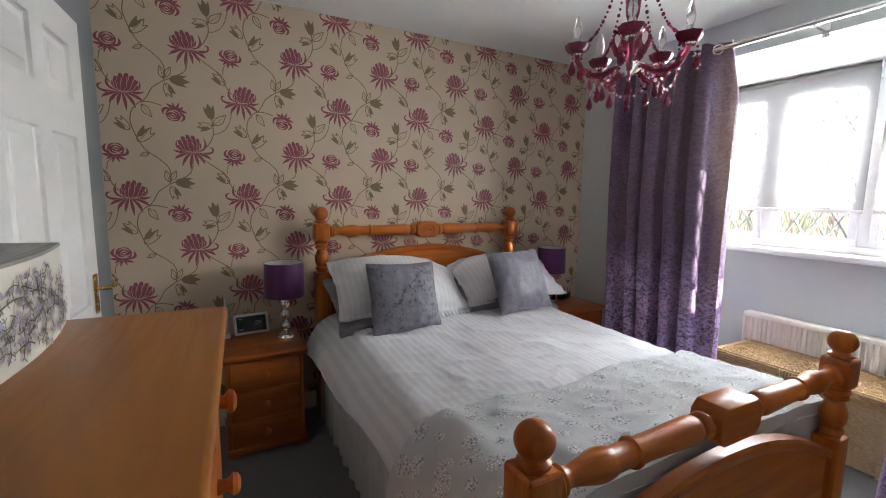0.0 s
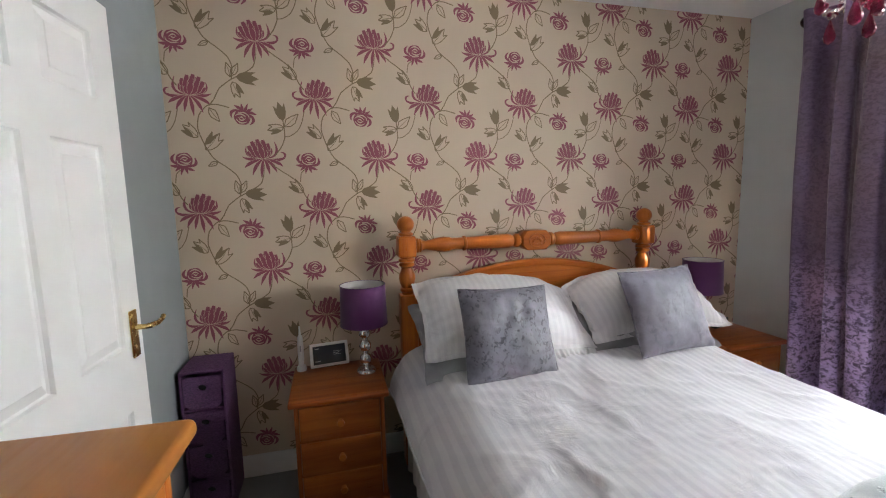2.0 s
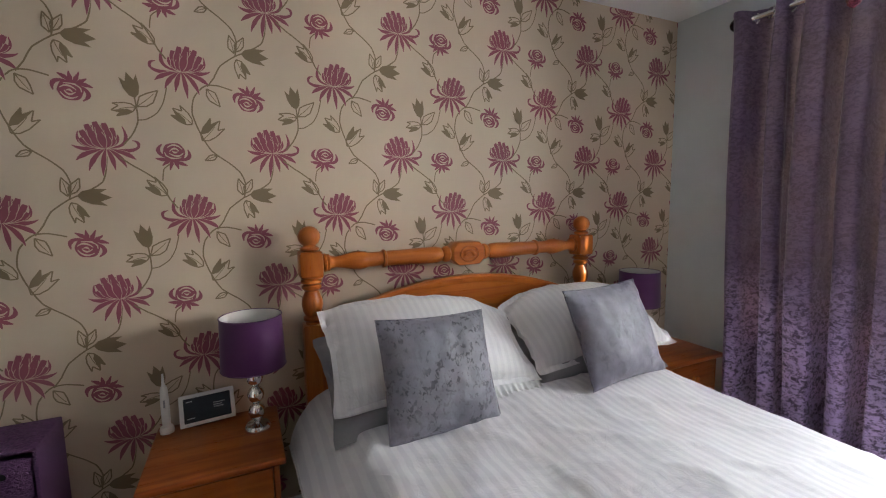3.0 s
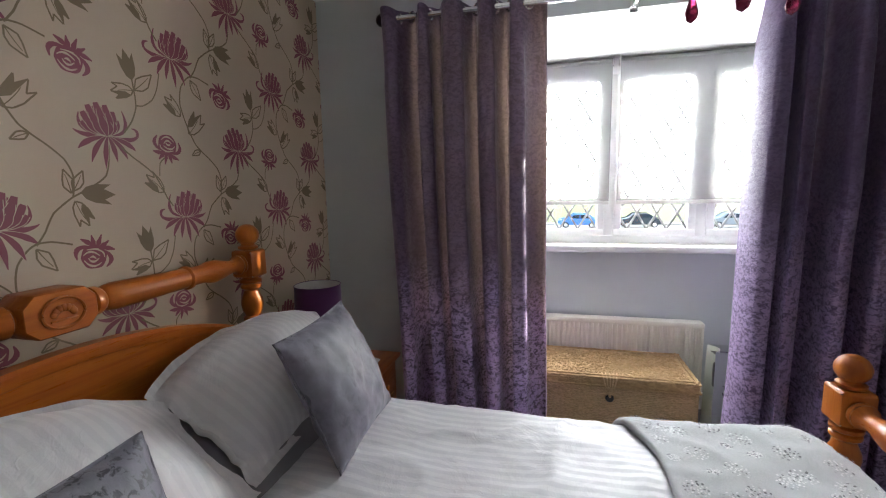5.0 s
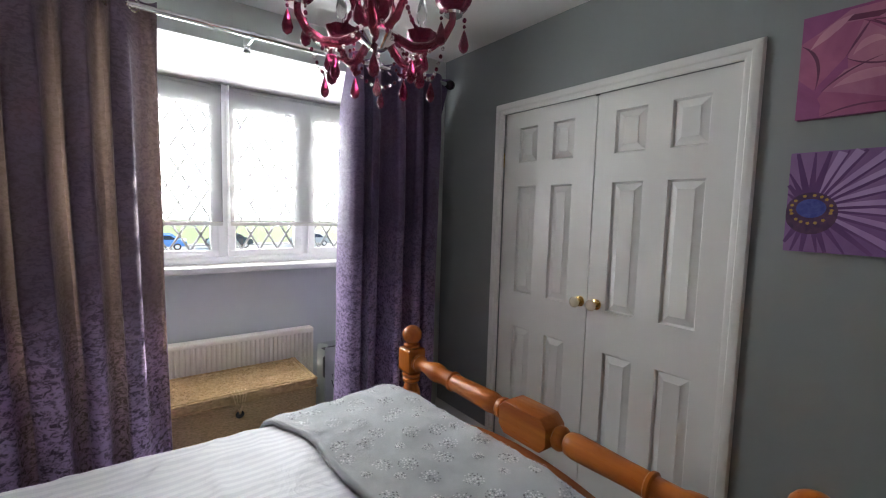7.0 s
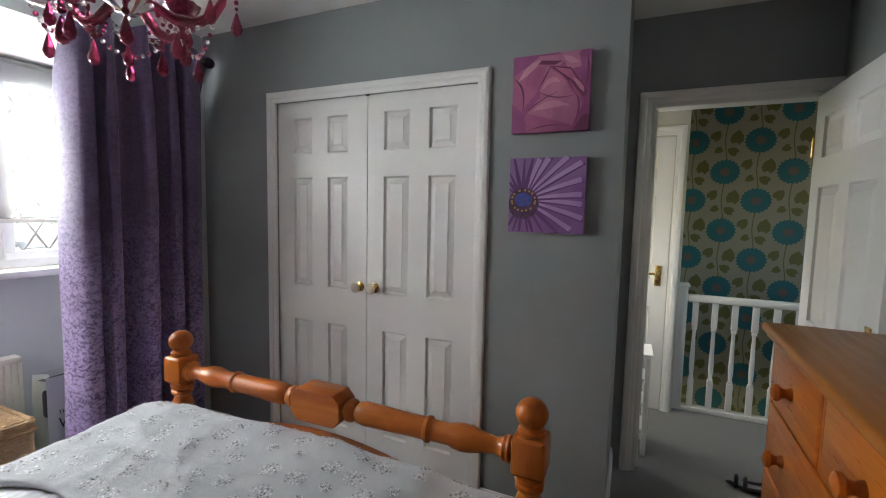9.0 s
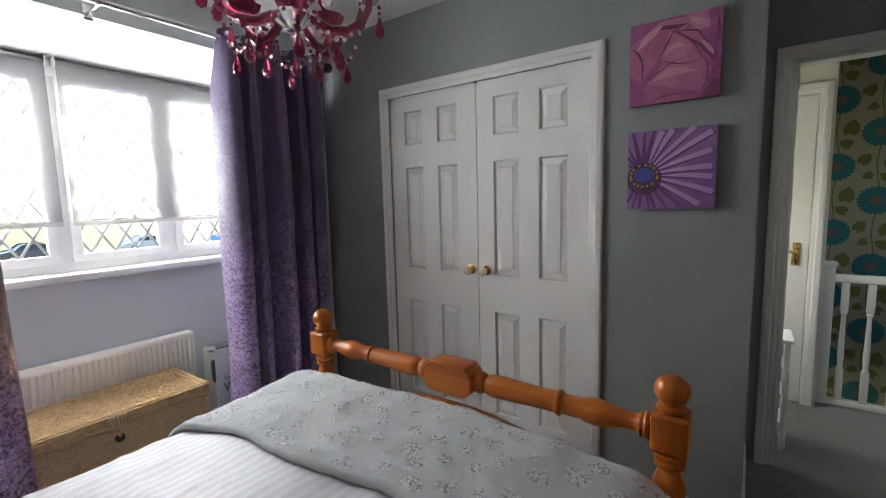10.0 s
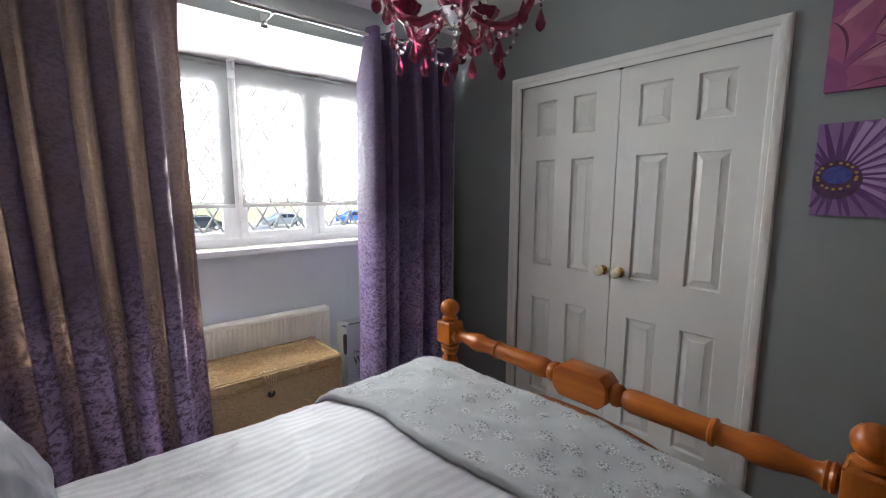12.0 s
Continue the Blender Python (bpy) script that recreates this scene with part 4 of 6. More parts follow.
arch_panel(-0.070, 1.050, 0.905, 0.30, 0.012, 0.022)
arch_panel(-2.066, 0.666, 0.50, 0.16, 0.012, 0.024)
for x in (-0.70, 0.70):
    bm = bmesh.new()
    box(bm, x - 0.014, x + 0.014, -2.03, -0.11, 0.17, 0.31, 0.005)
    part("side_rail", bm, PINE_Y, bed)
for y in [-0.25 - 0.22 * i for i in range(8)]:
    bm = bmesh.new()
    box(bm, -0.685, 0.685, y - 0.035, y + 0.035, 0.205, 0.225, 0.003)
    part("slat", bm, PINE_X, bed)

bm = bmesh.new()
box(bm, -0.675, 0.675, -2.005, -0.105, 0.228, 0.575, 0.05, 4)
solid("mattress", bm, cloth("white_ticking", (0.7, 0.7, 0.7)), "thick white mattress on the slatted pine bed", "mattress")


def drop(s, half, r, z):
    """Across the bed: arc length s to (x, z) over a rounded edge."""
    a = abs(s)
    sg = 1 if s >= 0 else -1
    if a <= half:
        return sg * a, z
    b = (a - half) / r
    if b <= math.pi / 2:
        return sg * (half + r * math.sin(b)), z - r * (1 - math.cos(b))
    d = a - half - r * math.pi / 2
    return sg * (half + r - 0.02 * d), z - r - d


# valance: a gathered skirt round the base
def gather(u):
    return 0.010 * math.sin(u * 60) + 0.006 * math.sin(u * 37 + 1)


valance = thing("bed_valance", pose(0, 0, 0), "pale grey gathered valance skirt hanging round the bed base", "bed valance")
for s in (-1, 1):
    bm = bmesh.new()
    sheet(bm, 160, 6, lambda u, v: Vector((s * (0.728 + gather(u * 1.9) * v), -0.13 - 1.86 * u, 0.565 - 0.557 * v)))
    part("skirt", bm, VALANCE, valance)


def bed_top(x, y):
    """Height of the quilt's top."""
    z = 0.640 + 0.030 * (1 - (x / 0.75) ** 2)
    z += 0.022 * noise.noise((x * 2.3, y * 2.1, 1.7)) + 0.010 * noise.noise((x * 6, y * 3.1, 4.2))
    z += 0.008 * (1 - abs(2 * noise.noise((x * 4 + y * 2.2, y * 5 - x * 2, 9.1)))) ** 3 + 0.003 * (1 - abs(2 * noise.noise((x * 9 - y * 4, y * 8 + x * 6, 2.6)))) ** 3 - 0.004
    z += 0.02 * max(0.0, min(1.0, (y + 0.85) / 0.3))
    return z


def quilt_at(s, y, lift=0.0, half=0.685, r=0.105, foot=-1.985):
    if s < 0:
        half, r = 0.595, 0.190
    x, z = drop(s, half, r + lift, 0.0)
    zt = bed_top(max(-0.79, min(0.79, x)), y)
    fall = max(0.0, -z - r)
    # the hanging sides swing out in soft folds
    sg = 1 if s > 0 else -1
    x += sg * fall * (0.10 * math.sin(y * 8.5 + 1.0 + sg) + 0.05 * math.sin(y * 21 + 2 * sg) + 0.04)
    e = max(0.0, foot + 0.06 - y)
    z2 = zt + z + lift - (e * e * 3.2 if e < 0.12 else 0.046 + (e - 0.12) * 1.4)
    if lift > 0:
        z2 += 0.020 * max(0.0, min(1.0, (-1.72 - y) / 0.2))
    return Vector((x, y, z2))


duvet = thing("duvet", pose(0, 0, 0), "rumpled white satin-stripe duvet hanging over the bed sides", "duvet")
bm = bmesh.new()
S = 0.685 + 0.105 * math.pi / 2 + 0.245


def quilt(u, v):
    y = -0.125 - 1.905 * v
    s = -S + 2 * S * u
    if u < 0.5:
        # the near side hangs only a little way down, lowest by the pillows
        head = max(0.0, 1 + (y + 0.125) / 1.4)
        s = -(0.855 + 0.055 * head) * (1 - 2 * u)
        p = quilt_at(s * (1.0 + 0.018 * math.sin(y * 7.1 + 0.6) * (1 - 2 * u) ** 6), y)
        p.x -= 0.035 * head * (1 - 2 * u) ** 5
        return p
    edge = 1.0 + (0.10 * math.sin(y * 3.1 + 0.6) + 0.04 * math.sin(y * 9)) * (abs(2 * u - 1) ** 8)
    return quilt_at(s * edge, y)


sheet(bm, 150, 130, quilt)
part("cover", bm, DUVET, duvet)
for q in (0.0, 1.0):
    bm = bmesh.new()
    pts = [quilt(q, j / 130) for j in range(131)]
    tube(bm, pts, 0.005, 6)
    part("hem", bm, DUVET, duvet)


# throw over the foot of the bed
def throw_y(s):
    return -1.50 - 0.06 * math.cos((s + 0.1) * 2.4) + 0.02 * math.sin(s * 9)


throw = thing("bed_throw", pose(0, 0, 0), "folded silver-grey plush throw with sequin bursts across the bed foot", "throw")
TS = 0.685 + 0.12 * math.pi / 2 + 0.42


def throw_at(s, v, lift=0.026):
    y0 = throw_y(s)
    y = y0 + (-2.026 - y0) * v
    p = quilt_at(s, y, lift)
    return p


bm = bmesh.new()
sheet(bm, 150, 34, lambda u, v: throw_at(-TS + 2 * TS * u, v))
part("top_layer", bm, THROW, throw)
bm = bmesh.new()
# the rolled fold along the near edge
pts, k = [], 150
rings = []
for i in range(k + 1):
    s = -TS + 2 * TS * i / k
    c = throw_at(s, 0.0, 0.013)
    out = throw_at(s, 0.0, 0.026) - throw_at(s, 0.0, 0.0)
    out = out.normalized() if out.length > 1e-6 else Vector((0, 0, 1))
    yy = Vector((0, 1, 0))
    rings.append([bm.verts.new(c + 0.0135 * (math.sin(a) * out + math.cos(a) * yy)) for a in [math.pi * (0.55 - 1.1 * j / 8) for j in range(9)]])
for a, b in zip(rings, rings[1:]):
    for j in range(8):
        bm.faces.new((a[j], a[j + 1], b[j + 1], b[j]))
part("folded_edge", bm, THROW, throw)
bm = bmesh.new()
sheet(bm, 150, 12, lambda u, v: throw_at(-TS + 2 * TS * u, v * 0.9, 0.008))
part("under_layer", bm, THROW, throw)
bm = bmesh.new()


def foot_fall(u, v):
    """The end of the throw hanging between mattress and footboard."""
    p = throw_at(-0.72 + 1.44 * u, 1.0)
    return p + Vector((0, 0.006 * math.sin(u * 40) * v, -0.24 * v))


sheet(bm, 90, 6, foot_fall)
part("foot_fall", bm, THROW, throw)
# sequin bursts
bm = bmesh.new()
rnd = random.Random(5)
row = 0
v = 0.07
while v < 0.97:
    s = -TS + 0.03 + (0.055 if row % 2 else 0.0)
    while s < TS - 0.02:
        big = (row + int(s * 9.1)) % 3 != 1
        sc = 0.030 if big else 0.017
        s0, v0 = s + rnd.uniform(-0.022, 0.022), v + rnd.uniform(-0.04, 0.04)
        for ring, cnt in ((0.16, 3), (0.42, 7), (0.70, 11), (1.0, 14)):
            for q in range(cnt):
                a = 2 * math.pi * q / cnt + ring * 3
                ds, dv = sc * ring * math.cos(a), sc * ring * math.sin(a) / 0.55
                if not 0.01 < v0 + dv < 0.99:
                    continue
                c = throw_at(s0 + ds, v0 + dv, 0.0275)
                r = (0.0033 if big else 0.0026) * rnd.uniform(0.75, 1.15)
                t1 = (throw_at(s0 + ds + 0.01, v0 + dv, 0.0275) - c).normalized()
                t2 = (throw_at(s0 + ds, v0 + dv + 0.01, 0.0275) - c).normalized()
                t1, t2 = t1 + Vector((0, 0, rnd.uniform(-0.4, 0.4))), t2 + Vector((0, 0, rnd.uniform(-0.4, 0.4)))
                tip = t1.cross(t2).normalized() * (1 if t1.cross(t2).z > -0.2 else -1)
                up = tip * 0.0022 + Vector((rnd.uniform(-1, 1), rnd.uniform(-1, 1), 0)) * 0.0006
                bm.faces.new([bm.verts.new(c + up + r * (math.cos(b) * t1 + math.sin(b) * t2)) for b in (0.5, 1.8, 3.0, 4.2, 5.4)]).material_index = 1 if rnd.random() < 0.36 else 0
        s += 0.108
    v += 0.148
    row += 1
sq = part("sequin_burst", bm, [SEQUIN, SEQUIN_UNLIT], throw, "bursts of tiny silver sequins")
sq["kind"] = "stuff"


# ---- pillows and cushions ----
def pillow_mesh(bm, w, h, t, flange, seed, n=36, dent=0.0, droop=(0.0, 0.0)):
    """A stuffed pillow in the xz plane, thick along y; flange: a flat border of cloth."""
    for side in (-1, 1):
        def f(u, v):
            a, b = 2 * u - 1, 2 * v - 1
            W, Hh = w / 2, h / 2
            fx, fz = 1 - flange / W, 1 - flange / Hh
            ia, ib = max(-1, min(1, a / fx)), max(-1, min(1, b / fz))
            th = max(0.0, (1 - abs(ia) ** 2.6)) ** 0.62 * max(0.0, (1 - abs(ib) ** 2.6)) ** 0.62
            pin = 1 - 0.055 * (1 - abs(ia) ** 2) * abs(b) ** 3
            pin2 = 1 - 0.055 * (1 - abs(ib) ** 2) * abs(a) ** 3
            x, z = a * W * pin2, b * Hh * pin
            y = side * (t / 2 * th * (1 + 0.16 * noise.noise((a * 1.7 + seed, b * 1.7, side))) + 0.0015)
            y += 0.006 * noise.noise((a * 5 + seed, b * 5, 3.0)) * (1 if th > 0.02 else 1.0)
            y += (1 - min(1, th * 3)) * 0.020 * noise.noise((a * 4, b * 4, seed + 5))
            z -= (droop[0] if a < 0 else droop[1]) * abs(a) ** 2.4 * (0.5 + 0.5 * b) + dent * math.exp(-(a / 0.5) ** 2) * max(0.0, b) * 0.5
            return Vector((x, y, z))
        sheet(bm, n, n, f)
    bmesh.ops.remove_doubles(bm, verts=bm.verts[:], dist=0.0002)


def lean(c, yaw, back, roll=0.0):
    """Stands a pillow up at c, leaned back towards +y."""
    return Matrix.Translation(c) @ pose(0, 0, 0, 0, 0, yaw) @ pose(0, 0, 0, -back) @ pose(0, 0, 0, 0, roll)


def pillow(name, m, w, h, t, flange, seed, mat, label, category, group, welt=None, **kw):
    th = thing(name, m, label, category, group)
    bm = bmesh.new()
    pillow_mesh(bm, w, h, t, flange, seed, **kw)
    part("cover", bm, mat, th)
    if welt:
        bm = bmesh.new()
        W, Hh = w / 2, h / 2
        pts = []
        for a, b in [(-1 + 2 * i / 14, -1) for i in range(14)] + [(1, -1 + 2 * i / 14) for i in range(14)] + [(1 - 2 * i / 14, 1) for i in range(14)] + [(-1, 1 - 2 * i / 14) for i in range(14)]:
            pts.append((a * W * (1 - 0.055 * (1 - b * b) * abs(a) ** 3), 0.02 * 0, b * Hh * (1 - 0.055 * (1 - a * a) * abs(b) ** 3)))
        tube(bm, pts, 0.0035, 6, closed=True)
        part("piping", bm, welt, th)
    return th


def frill(th, w, h, depth, cloth_mat):
    """A gathered frill along the lower edge of a pillow, towards its inner end."""
    n = 130
    xs = [w * (-0.02 + 0.50 * i / n) for i in range(n + 1)]
    bm = bmesh.new()
    rows = []
    for f in (0.0, 0.3, 0.65, 1.0):
        row = []
        for i, x in enumerate(xs):
            z = -h / 2 * (1 - 0.055 * (1 - (2 * x / w) ** 2))
            wave = math.sin(i * 0.80) + 0.45 * math.sin(i * 0.37 + 1.0)
            row.append(bm.verts.new((x, 0.0075 * wave * f, z - depth * f * (1 + 0.06 * math.sin(i * 0.23)))))
        rows.append(row)
    for p, q in zip(rows, rows[1:]):
        for i in range(n):
            bm.faces.new((p[i], p[i + 1], q[i + 1], q[i]))
    part("frill", bm, cloth_mat, th, "gathered white frill")


FRILL = cloth("white_frill", (0.66, 0.66, 0.67), 300, 0.2)


for x, sd in ((-0.33, 1), (0.43, 2)):
    p = pillow("pillow", lean((x - 0.03, -0.375, 0.760), 0, 60, 0), 0.72, 0.46, 0.13, 0.03, sd, GREYSATIN, "dark grey satin pillow lying beneath a white one", "pillow", "pillows on the bed")
    if x < 0:
        frill(p, 0.72, 0.46, 0.045, FRILL)
slumped = pillow("pillow", lean((-0.305, -0.335, 0.860), 2, 54, 3), 0.80, 0.50, 0.20, 0.032, 3, SLIP, "plump white striped pillow propped on the headboard", "pillow", "pillows on the bed", dent=0.0, droop=(0.06, 0.16))
frill(slumped, 0.80, 0.50, 0.055, FRILL)
pillow("pillow", lean((0.475, -0.335, 0.850), -2, 57, -2), 0.78, 0.47, 0.21, 0.028, 7, SLIP, "plump white striped pillow propped on the headboard", "pillow", "pillows on the bed", dent=0.0, droop=(0.10, 0.12))
pillow("cushion", lean((-0.372, -0.590, 0.835), 0, 24, 1.5), 0.395, 0.385, 0.12, 0.0, 12, CUSHION, "square dark grey crushed velvet cushion on the bed", "cushion", "cushions on the bed", welt=CUSHION)
pillow("cushion", lean((0.395, -0.605, 0.870), 1, 25, -2), 0.395, 0.385, 0.13, 0.0, 15, CUSHION2, "square silver-grey velvet cushion tilted on the bed", "cushion", "cushions on the bed", welt=CUSHION)

# ---- bedside cabinets ----
def turned_knob(parent, m, r=0.018, d=0.034):
    bm = bmesh.new()
    lathe(bm, [(0.0, -0.002), (r * 0.75, -0.002), (r * 0.7, d * 0.12), (r * 0.5, d * 0.3), (r * 0.62, d * 0.5), (r, d * 0.68), (r * 0.92, d * 0.88), (r * 0.5, d), (0.0, d * 1.02)], m, 30)
    return part("knob", bm, PINE_Y, parent)


# The orange pine again, darkened and reddened to hold the cabinets' shade.
PINE_SHADED_X, PINE_SHADED_Y, PINE_SHADED_Z = (pine("shaded_pine_" + a, k, (0.42, 0.118, 0.020), (0.25, 0.052, 0.009)) for a, k in (("x", 0), ("y", 1), ("z", 2)))


def bedside(m, label):
    th = thing("bedside_cabinet", m, label, "bedside cabinet", "pair of bedside cabinets")
    w, d, h = 0.424, 0.42, 0.558                                  # origin: middle of the front edge, front faces -y
    bm = bmesh.new()
    box(bm, -w / 2, w / 2, 0, d, h - 0.024, h, 0.007, 3)
    part("top", bm, PINE_SHADED_X, th)
    for s in (-1, 1):
        bm = bmesh.new()
        x = s * (w / 2 - 0.030)
        box(bm, x - 0.009, x + 0.009, 0.025, d - 0.01, 0.03, h - 0.024, 0.002)
        part("side_panel", bm, PINE_SHADED_Z, th)
    bm = bmesh.new()
    box(bm, -w / 2 + 0.035, w / 2 - 0.035, d - 0.025, d - 0.015, 0.03, h - 0.024)
    part("back_panel", bm, PINE_SHADED_Z, th)
    for i, (z0, z1) in enumerate(((0.372, 0.522), (0.216, 0.364), (0.065, 0.208))):
        bm = bmesh.new()
        box(bm, -w / 2 + 0.042, w / 2 - 0.042, 0.018, 0.036, z0, z1, 0.004)
        dr = part("drawer", bm, PINE_SHADED_X, th)
        turned_knob(dr, Matrix.Translation((0, 0.018, (z0 + z1) / 2)) @ pose(0, 0, 0, 90), 0.016, 0.03)
    bm = bmesh.new()
    for z in (0.366, 0.210, 0.524):
        box(bm, -w / 2 + 0.039, w / 2 - 0.039, 0.026, 0.05, z - 0.002, z + 0.006)
    part("drawer_rail", bm, PINE_SHADED_X, th)
    bm = bmesh.new()
    box(bm, -w / 2 + 0.012, w / 2 - 0.012, 0.008, d - 0.008, 0.028, 0.062, 0.006)
    part("plinth", bm, PINE_SHADED_X, th)
    for x in (-w / 2 + 0.05, w / 2 - 0.05):
        for y in (0.05, d - 0.05):
            bm = bmesh.new()
            lathe(bm, [(0.016, 0.0), (0.024, 0.008), (0.026, 0.018), (0.02, 0.03)], pose(x, y, 0), 14)
            part("foot", bm, PINE_SHADED_Z, th)
    return th


bedside(pose(-1.064, -0.398, 0), "orange pine three-drawer bedside cabinet beside the bed")
bedside(pose(1.176, -0.432, 0), "orange pine bedside cabinet between bed and curtain")


# ---- table lamps ----
def shade_cloth():
    n = Nodes("purple_shade_silk")
    return n.set(Base_Color=n.mix(n.noise(400, 2), (0.075, 0.007, 0.080), (0.105, 0.012, 0.108)), Roughness=0.55, Sheen_Weight=0.2)


SHADE, SHADE_IN = shade_cloth(), cloth("white_shade_lining", (0.75, 0.73, 0.70))
BULB = glass("clear_bulb_glass", (0.95, 0.95, 0.95), 0.05)
PEARLBULB = paint("pearl_bulb", (0.8, 0.78, 0.74), 0.3, 0.02, 40, 0.01)


def table_lamp(m, label):
    th = thing("table_lamp", m, label, "table lamp", "pair of table lamps")
    bm = bmesh.new()
    lathe(bm, [(0.0, 0), (0.046, 0), (0.046, 0.012), (0.040, 0.02), (0.018, 0.024), (0.010, 0.03), (0.010, 0.05)], None, 28)
    part("base", bm, CHROME, th, "polished chrome round base")
    z = 0.034
    for r in (0.0295, 0.0295, 0.0295):
        bm = bmesh.new()
        lathe(bm, [(0.012, z), (0.014, z + 0.004)] + [(r * math.sin(math.pi * (0.13 + 0.74 * i / 10)), z + 0.034 - 0.033 * math.cos(math.pi * (0.13 + 0.74 * i / 10))) for i in range(11)] + [(0.012, z + 0.068)], None, 24)
        part("ball", bm, CHROME, th)
        z += 0.066
    bm = bmesh.new()
    lathe(bm, [(0.008, z), (0.008, z + 0.04), (0.014, z + 0.045), (0.014, z + 0.08)], None, 14)
    part("lamp_holder", bm, CHROME, th)
    bm = bmesh.new()
    ball(bm, (0, 0, z + 0.115), 0.028, 14, (1, 1, 1.35))
    part("bulb", bm, PEARLBULB, th)
    z0, z1, r0, r1 = 0.245, 0.435, 0.112, 0.106
    bm = bmesh.new()
    lathe(bm, [(r0, z0), (r1, z1), (r1 - 0.002, z1), (r0 - 0.002, z0), (r0, z0)], None, 48, cap=False)
    for f in bm.faces:
        c = f.calc_center_median()
        f.material_index = 0
    for f in bm.faces:
        c = f.calc_center_median()
        if math.hypot(c.x, c.y) < (r0 + (r1 - r0) * (c.z - z0) / (z1 - z0)) - 0.0014:
            f.material_index = 1
    sh = part("shade", bm, [SHADE, SHADE_IN], th, "purple silk drum shade with white lining")
    for zz, r in ((z0, r0), (z1, r1)):
        bm = bmesh.new()
        tube(bm, [(r * math.cos(a), r * math.sin(a), zz) for a in [2 * math.pi * i / 48 for i in range(48)]], 0.0022, 6, closed=True)
        part("shade_rim", bm, SHADE, sh)
    bm = bmesh.new()
    for k in range(3):
        a = 2 * math.pi * k / 3
        tube(bm, [(0.014 * math.cos(a), 0.014 * math.sin(a), z + 0.05), (r0 * 0.99 * math.cos(a), r0 * 0.99 * math.sin(a), z0 + 0.008)], 0.0016, 5)
    part("shade_carrier", bm, CHROME, sh)
    return th


table_lamp(pose(-0.930, -0.150, 0.558), "chrome ball table lamp with purple drum shade")
table_lamp(pose(1.055, -0.150, 0.558), "chrome ball table lamp with purple shade by the curtain")

# ---- things on the cabinets ----
SCREEN = paint("dark_display", (0.018, 0.026, 0.04), 0.12, 0.3, 12, 0.0)
disp = thing("smart_display", Matrix.Translation((-1.100, -0.035, 0.565)) @ pose(0, 0, 0, -20, 0, 7), "small white digital display on the bedside cabinet", "display")
bm = bmesh.new()
box(bm, -0.095, 0.095, -0.004, 0.008, 0.0, 0.118, 0.005, 3)
part("casing", bm, paint("white_plastic", (0.75, 0.75, 0.74), 0.35), disp)
bm = bmesh.new()
box(bm, -0.080, 0.080, -0.0062, -0.0035, 0.014, 0.104, 0.001)
part("screen", bm, SCREEN, disp, "dark glass screen")
bm = bmesh.new()
for x0, x1, z0, z1 in ((-0.07, -0.045, 0.028, 0.031), (-0.07, -0.05, 0.09, 0.093), (0.02, 0.06, 0.07, 0.0715), (0.02, 0.05, 0.062, 0.0635), (0.02, 0.055, 0.054, 0.0555)):
    box(bm, x0, x1, -0.0068, -0.006, z0, z1)
part("screen_text", bm, paint("pale_pixels", (0.45, 0.5, 0.55), 0.4), disp)["kind"] = "stuff"
bm = bmesh.new()
box(bm, -0.05, 0.05, 0.006, 0.055, -0.004, 0.03, 0.008)
part("stand", bm, BLACK, disp)

brush = thing("electric_toothbrush", pose(-1.238, -0.030, 0.558), "white electric toothbrush standing on its charger", "toothbrush")
bm = bmesh.new()
lathe(bm, [(0.0, 0), (0.023, 0), (0.024, 0.012), (0.020, 0.024), (0.014, 0.027)], None, 20)
part("charger", bm, WHITE, brush)
bm = bmesh.new()
lathe(bm, [(0.013, 0.026), (0.0145, 0.06), (0.0145, 0.12), (0.0125, 0.165), (0.009, 0.178), (0.006, 0.182), (0.0045, 0.20), (0.0035, 0.225), (0.0, 0.227)], None, 16)
part("handle", bm, WHITE, brush)
bm = bmesh.new()
box(bm, -0.003, 0.003, -0.0155, -0.013, 0.10, 0.13, 0.001)
part("button", bm, paint("grey_rubber", (0.35, 0.36, 0.38)), brush)

clock = thing("alarm_clock", Matrix.Translation((1.235, -0.12, 0.558)) @ pose(0, 0, 0, 0, 0, 12), "small black digital alarm clock on the cabinet", "clock")
bm = bmesh.new()
box(bm, -0.065, 0.065, -0.02, 0.02, 0.0, 0.058, 0.008, 3)
part("casing", bm, BLACK, clock)
bm = bmesh.new()
box(bm, -0.055, 0.055, -0.0215, -0.019, 0.012, 0.048, 0.001)
part("screen", bm, SCREEN, clock)
phone = thing("candle_glass", pose(1.135, -0.09, 0.558), "small dark glass beaker beside the alarm clock", "glass")
bm = bmesh.new()
lathe(bm, [(0.0, 0.0), (0.027, 0.0), (0.029, 0.05), (0.027, 0.05), (0.025, 0.004), (0.0, 0.004)], None, 18)
part("body", bm, glass("smoky_glass", (0.25, 0.24, 0.26), 0.05), phone)

# ---- purple paper drawer tower ----
PURPLE = wicker("purple_woven_paper", (0.175, 0.065, 0.18), (0.06, 0.018, 0.07), 110, 110, 260, 0.9)
tower = thing("drawer_tower", pose(-1.645, -0.185, 0), "narrow purple woven four-drawer storage tower", "storage tower")
tw, td, thh = 0.183, 0.215, 0.668
bm = bmesh.new()
box(bm, -tw / 2, tw / 2, 0, td, thh - 0.012, thh, 0.004)
part("top", bm, PURPLE, tower)
for s in (-1, 1):
    bm = bmesh.new()
    x = s * (tw / 2 - 0.006)
    box(bm, x - 0.006, x + 0.006, 0.0, td, 0.0, thh - 0.012, 0.003)
    part("side_panel", bm, PURPLE, tower)
bm = bmesh.new()
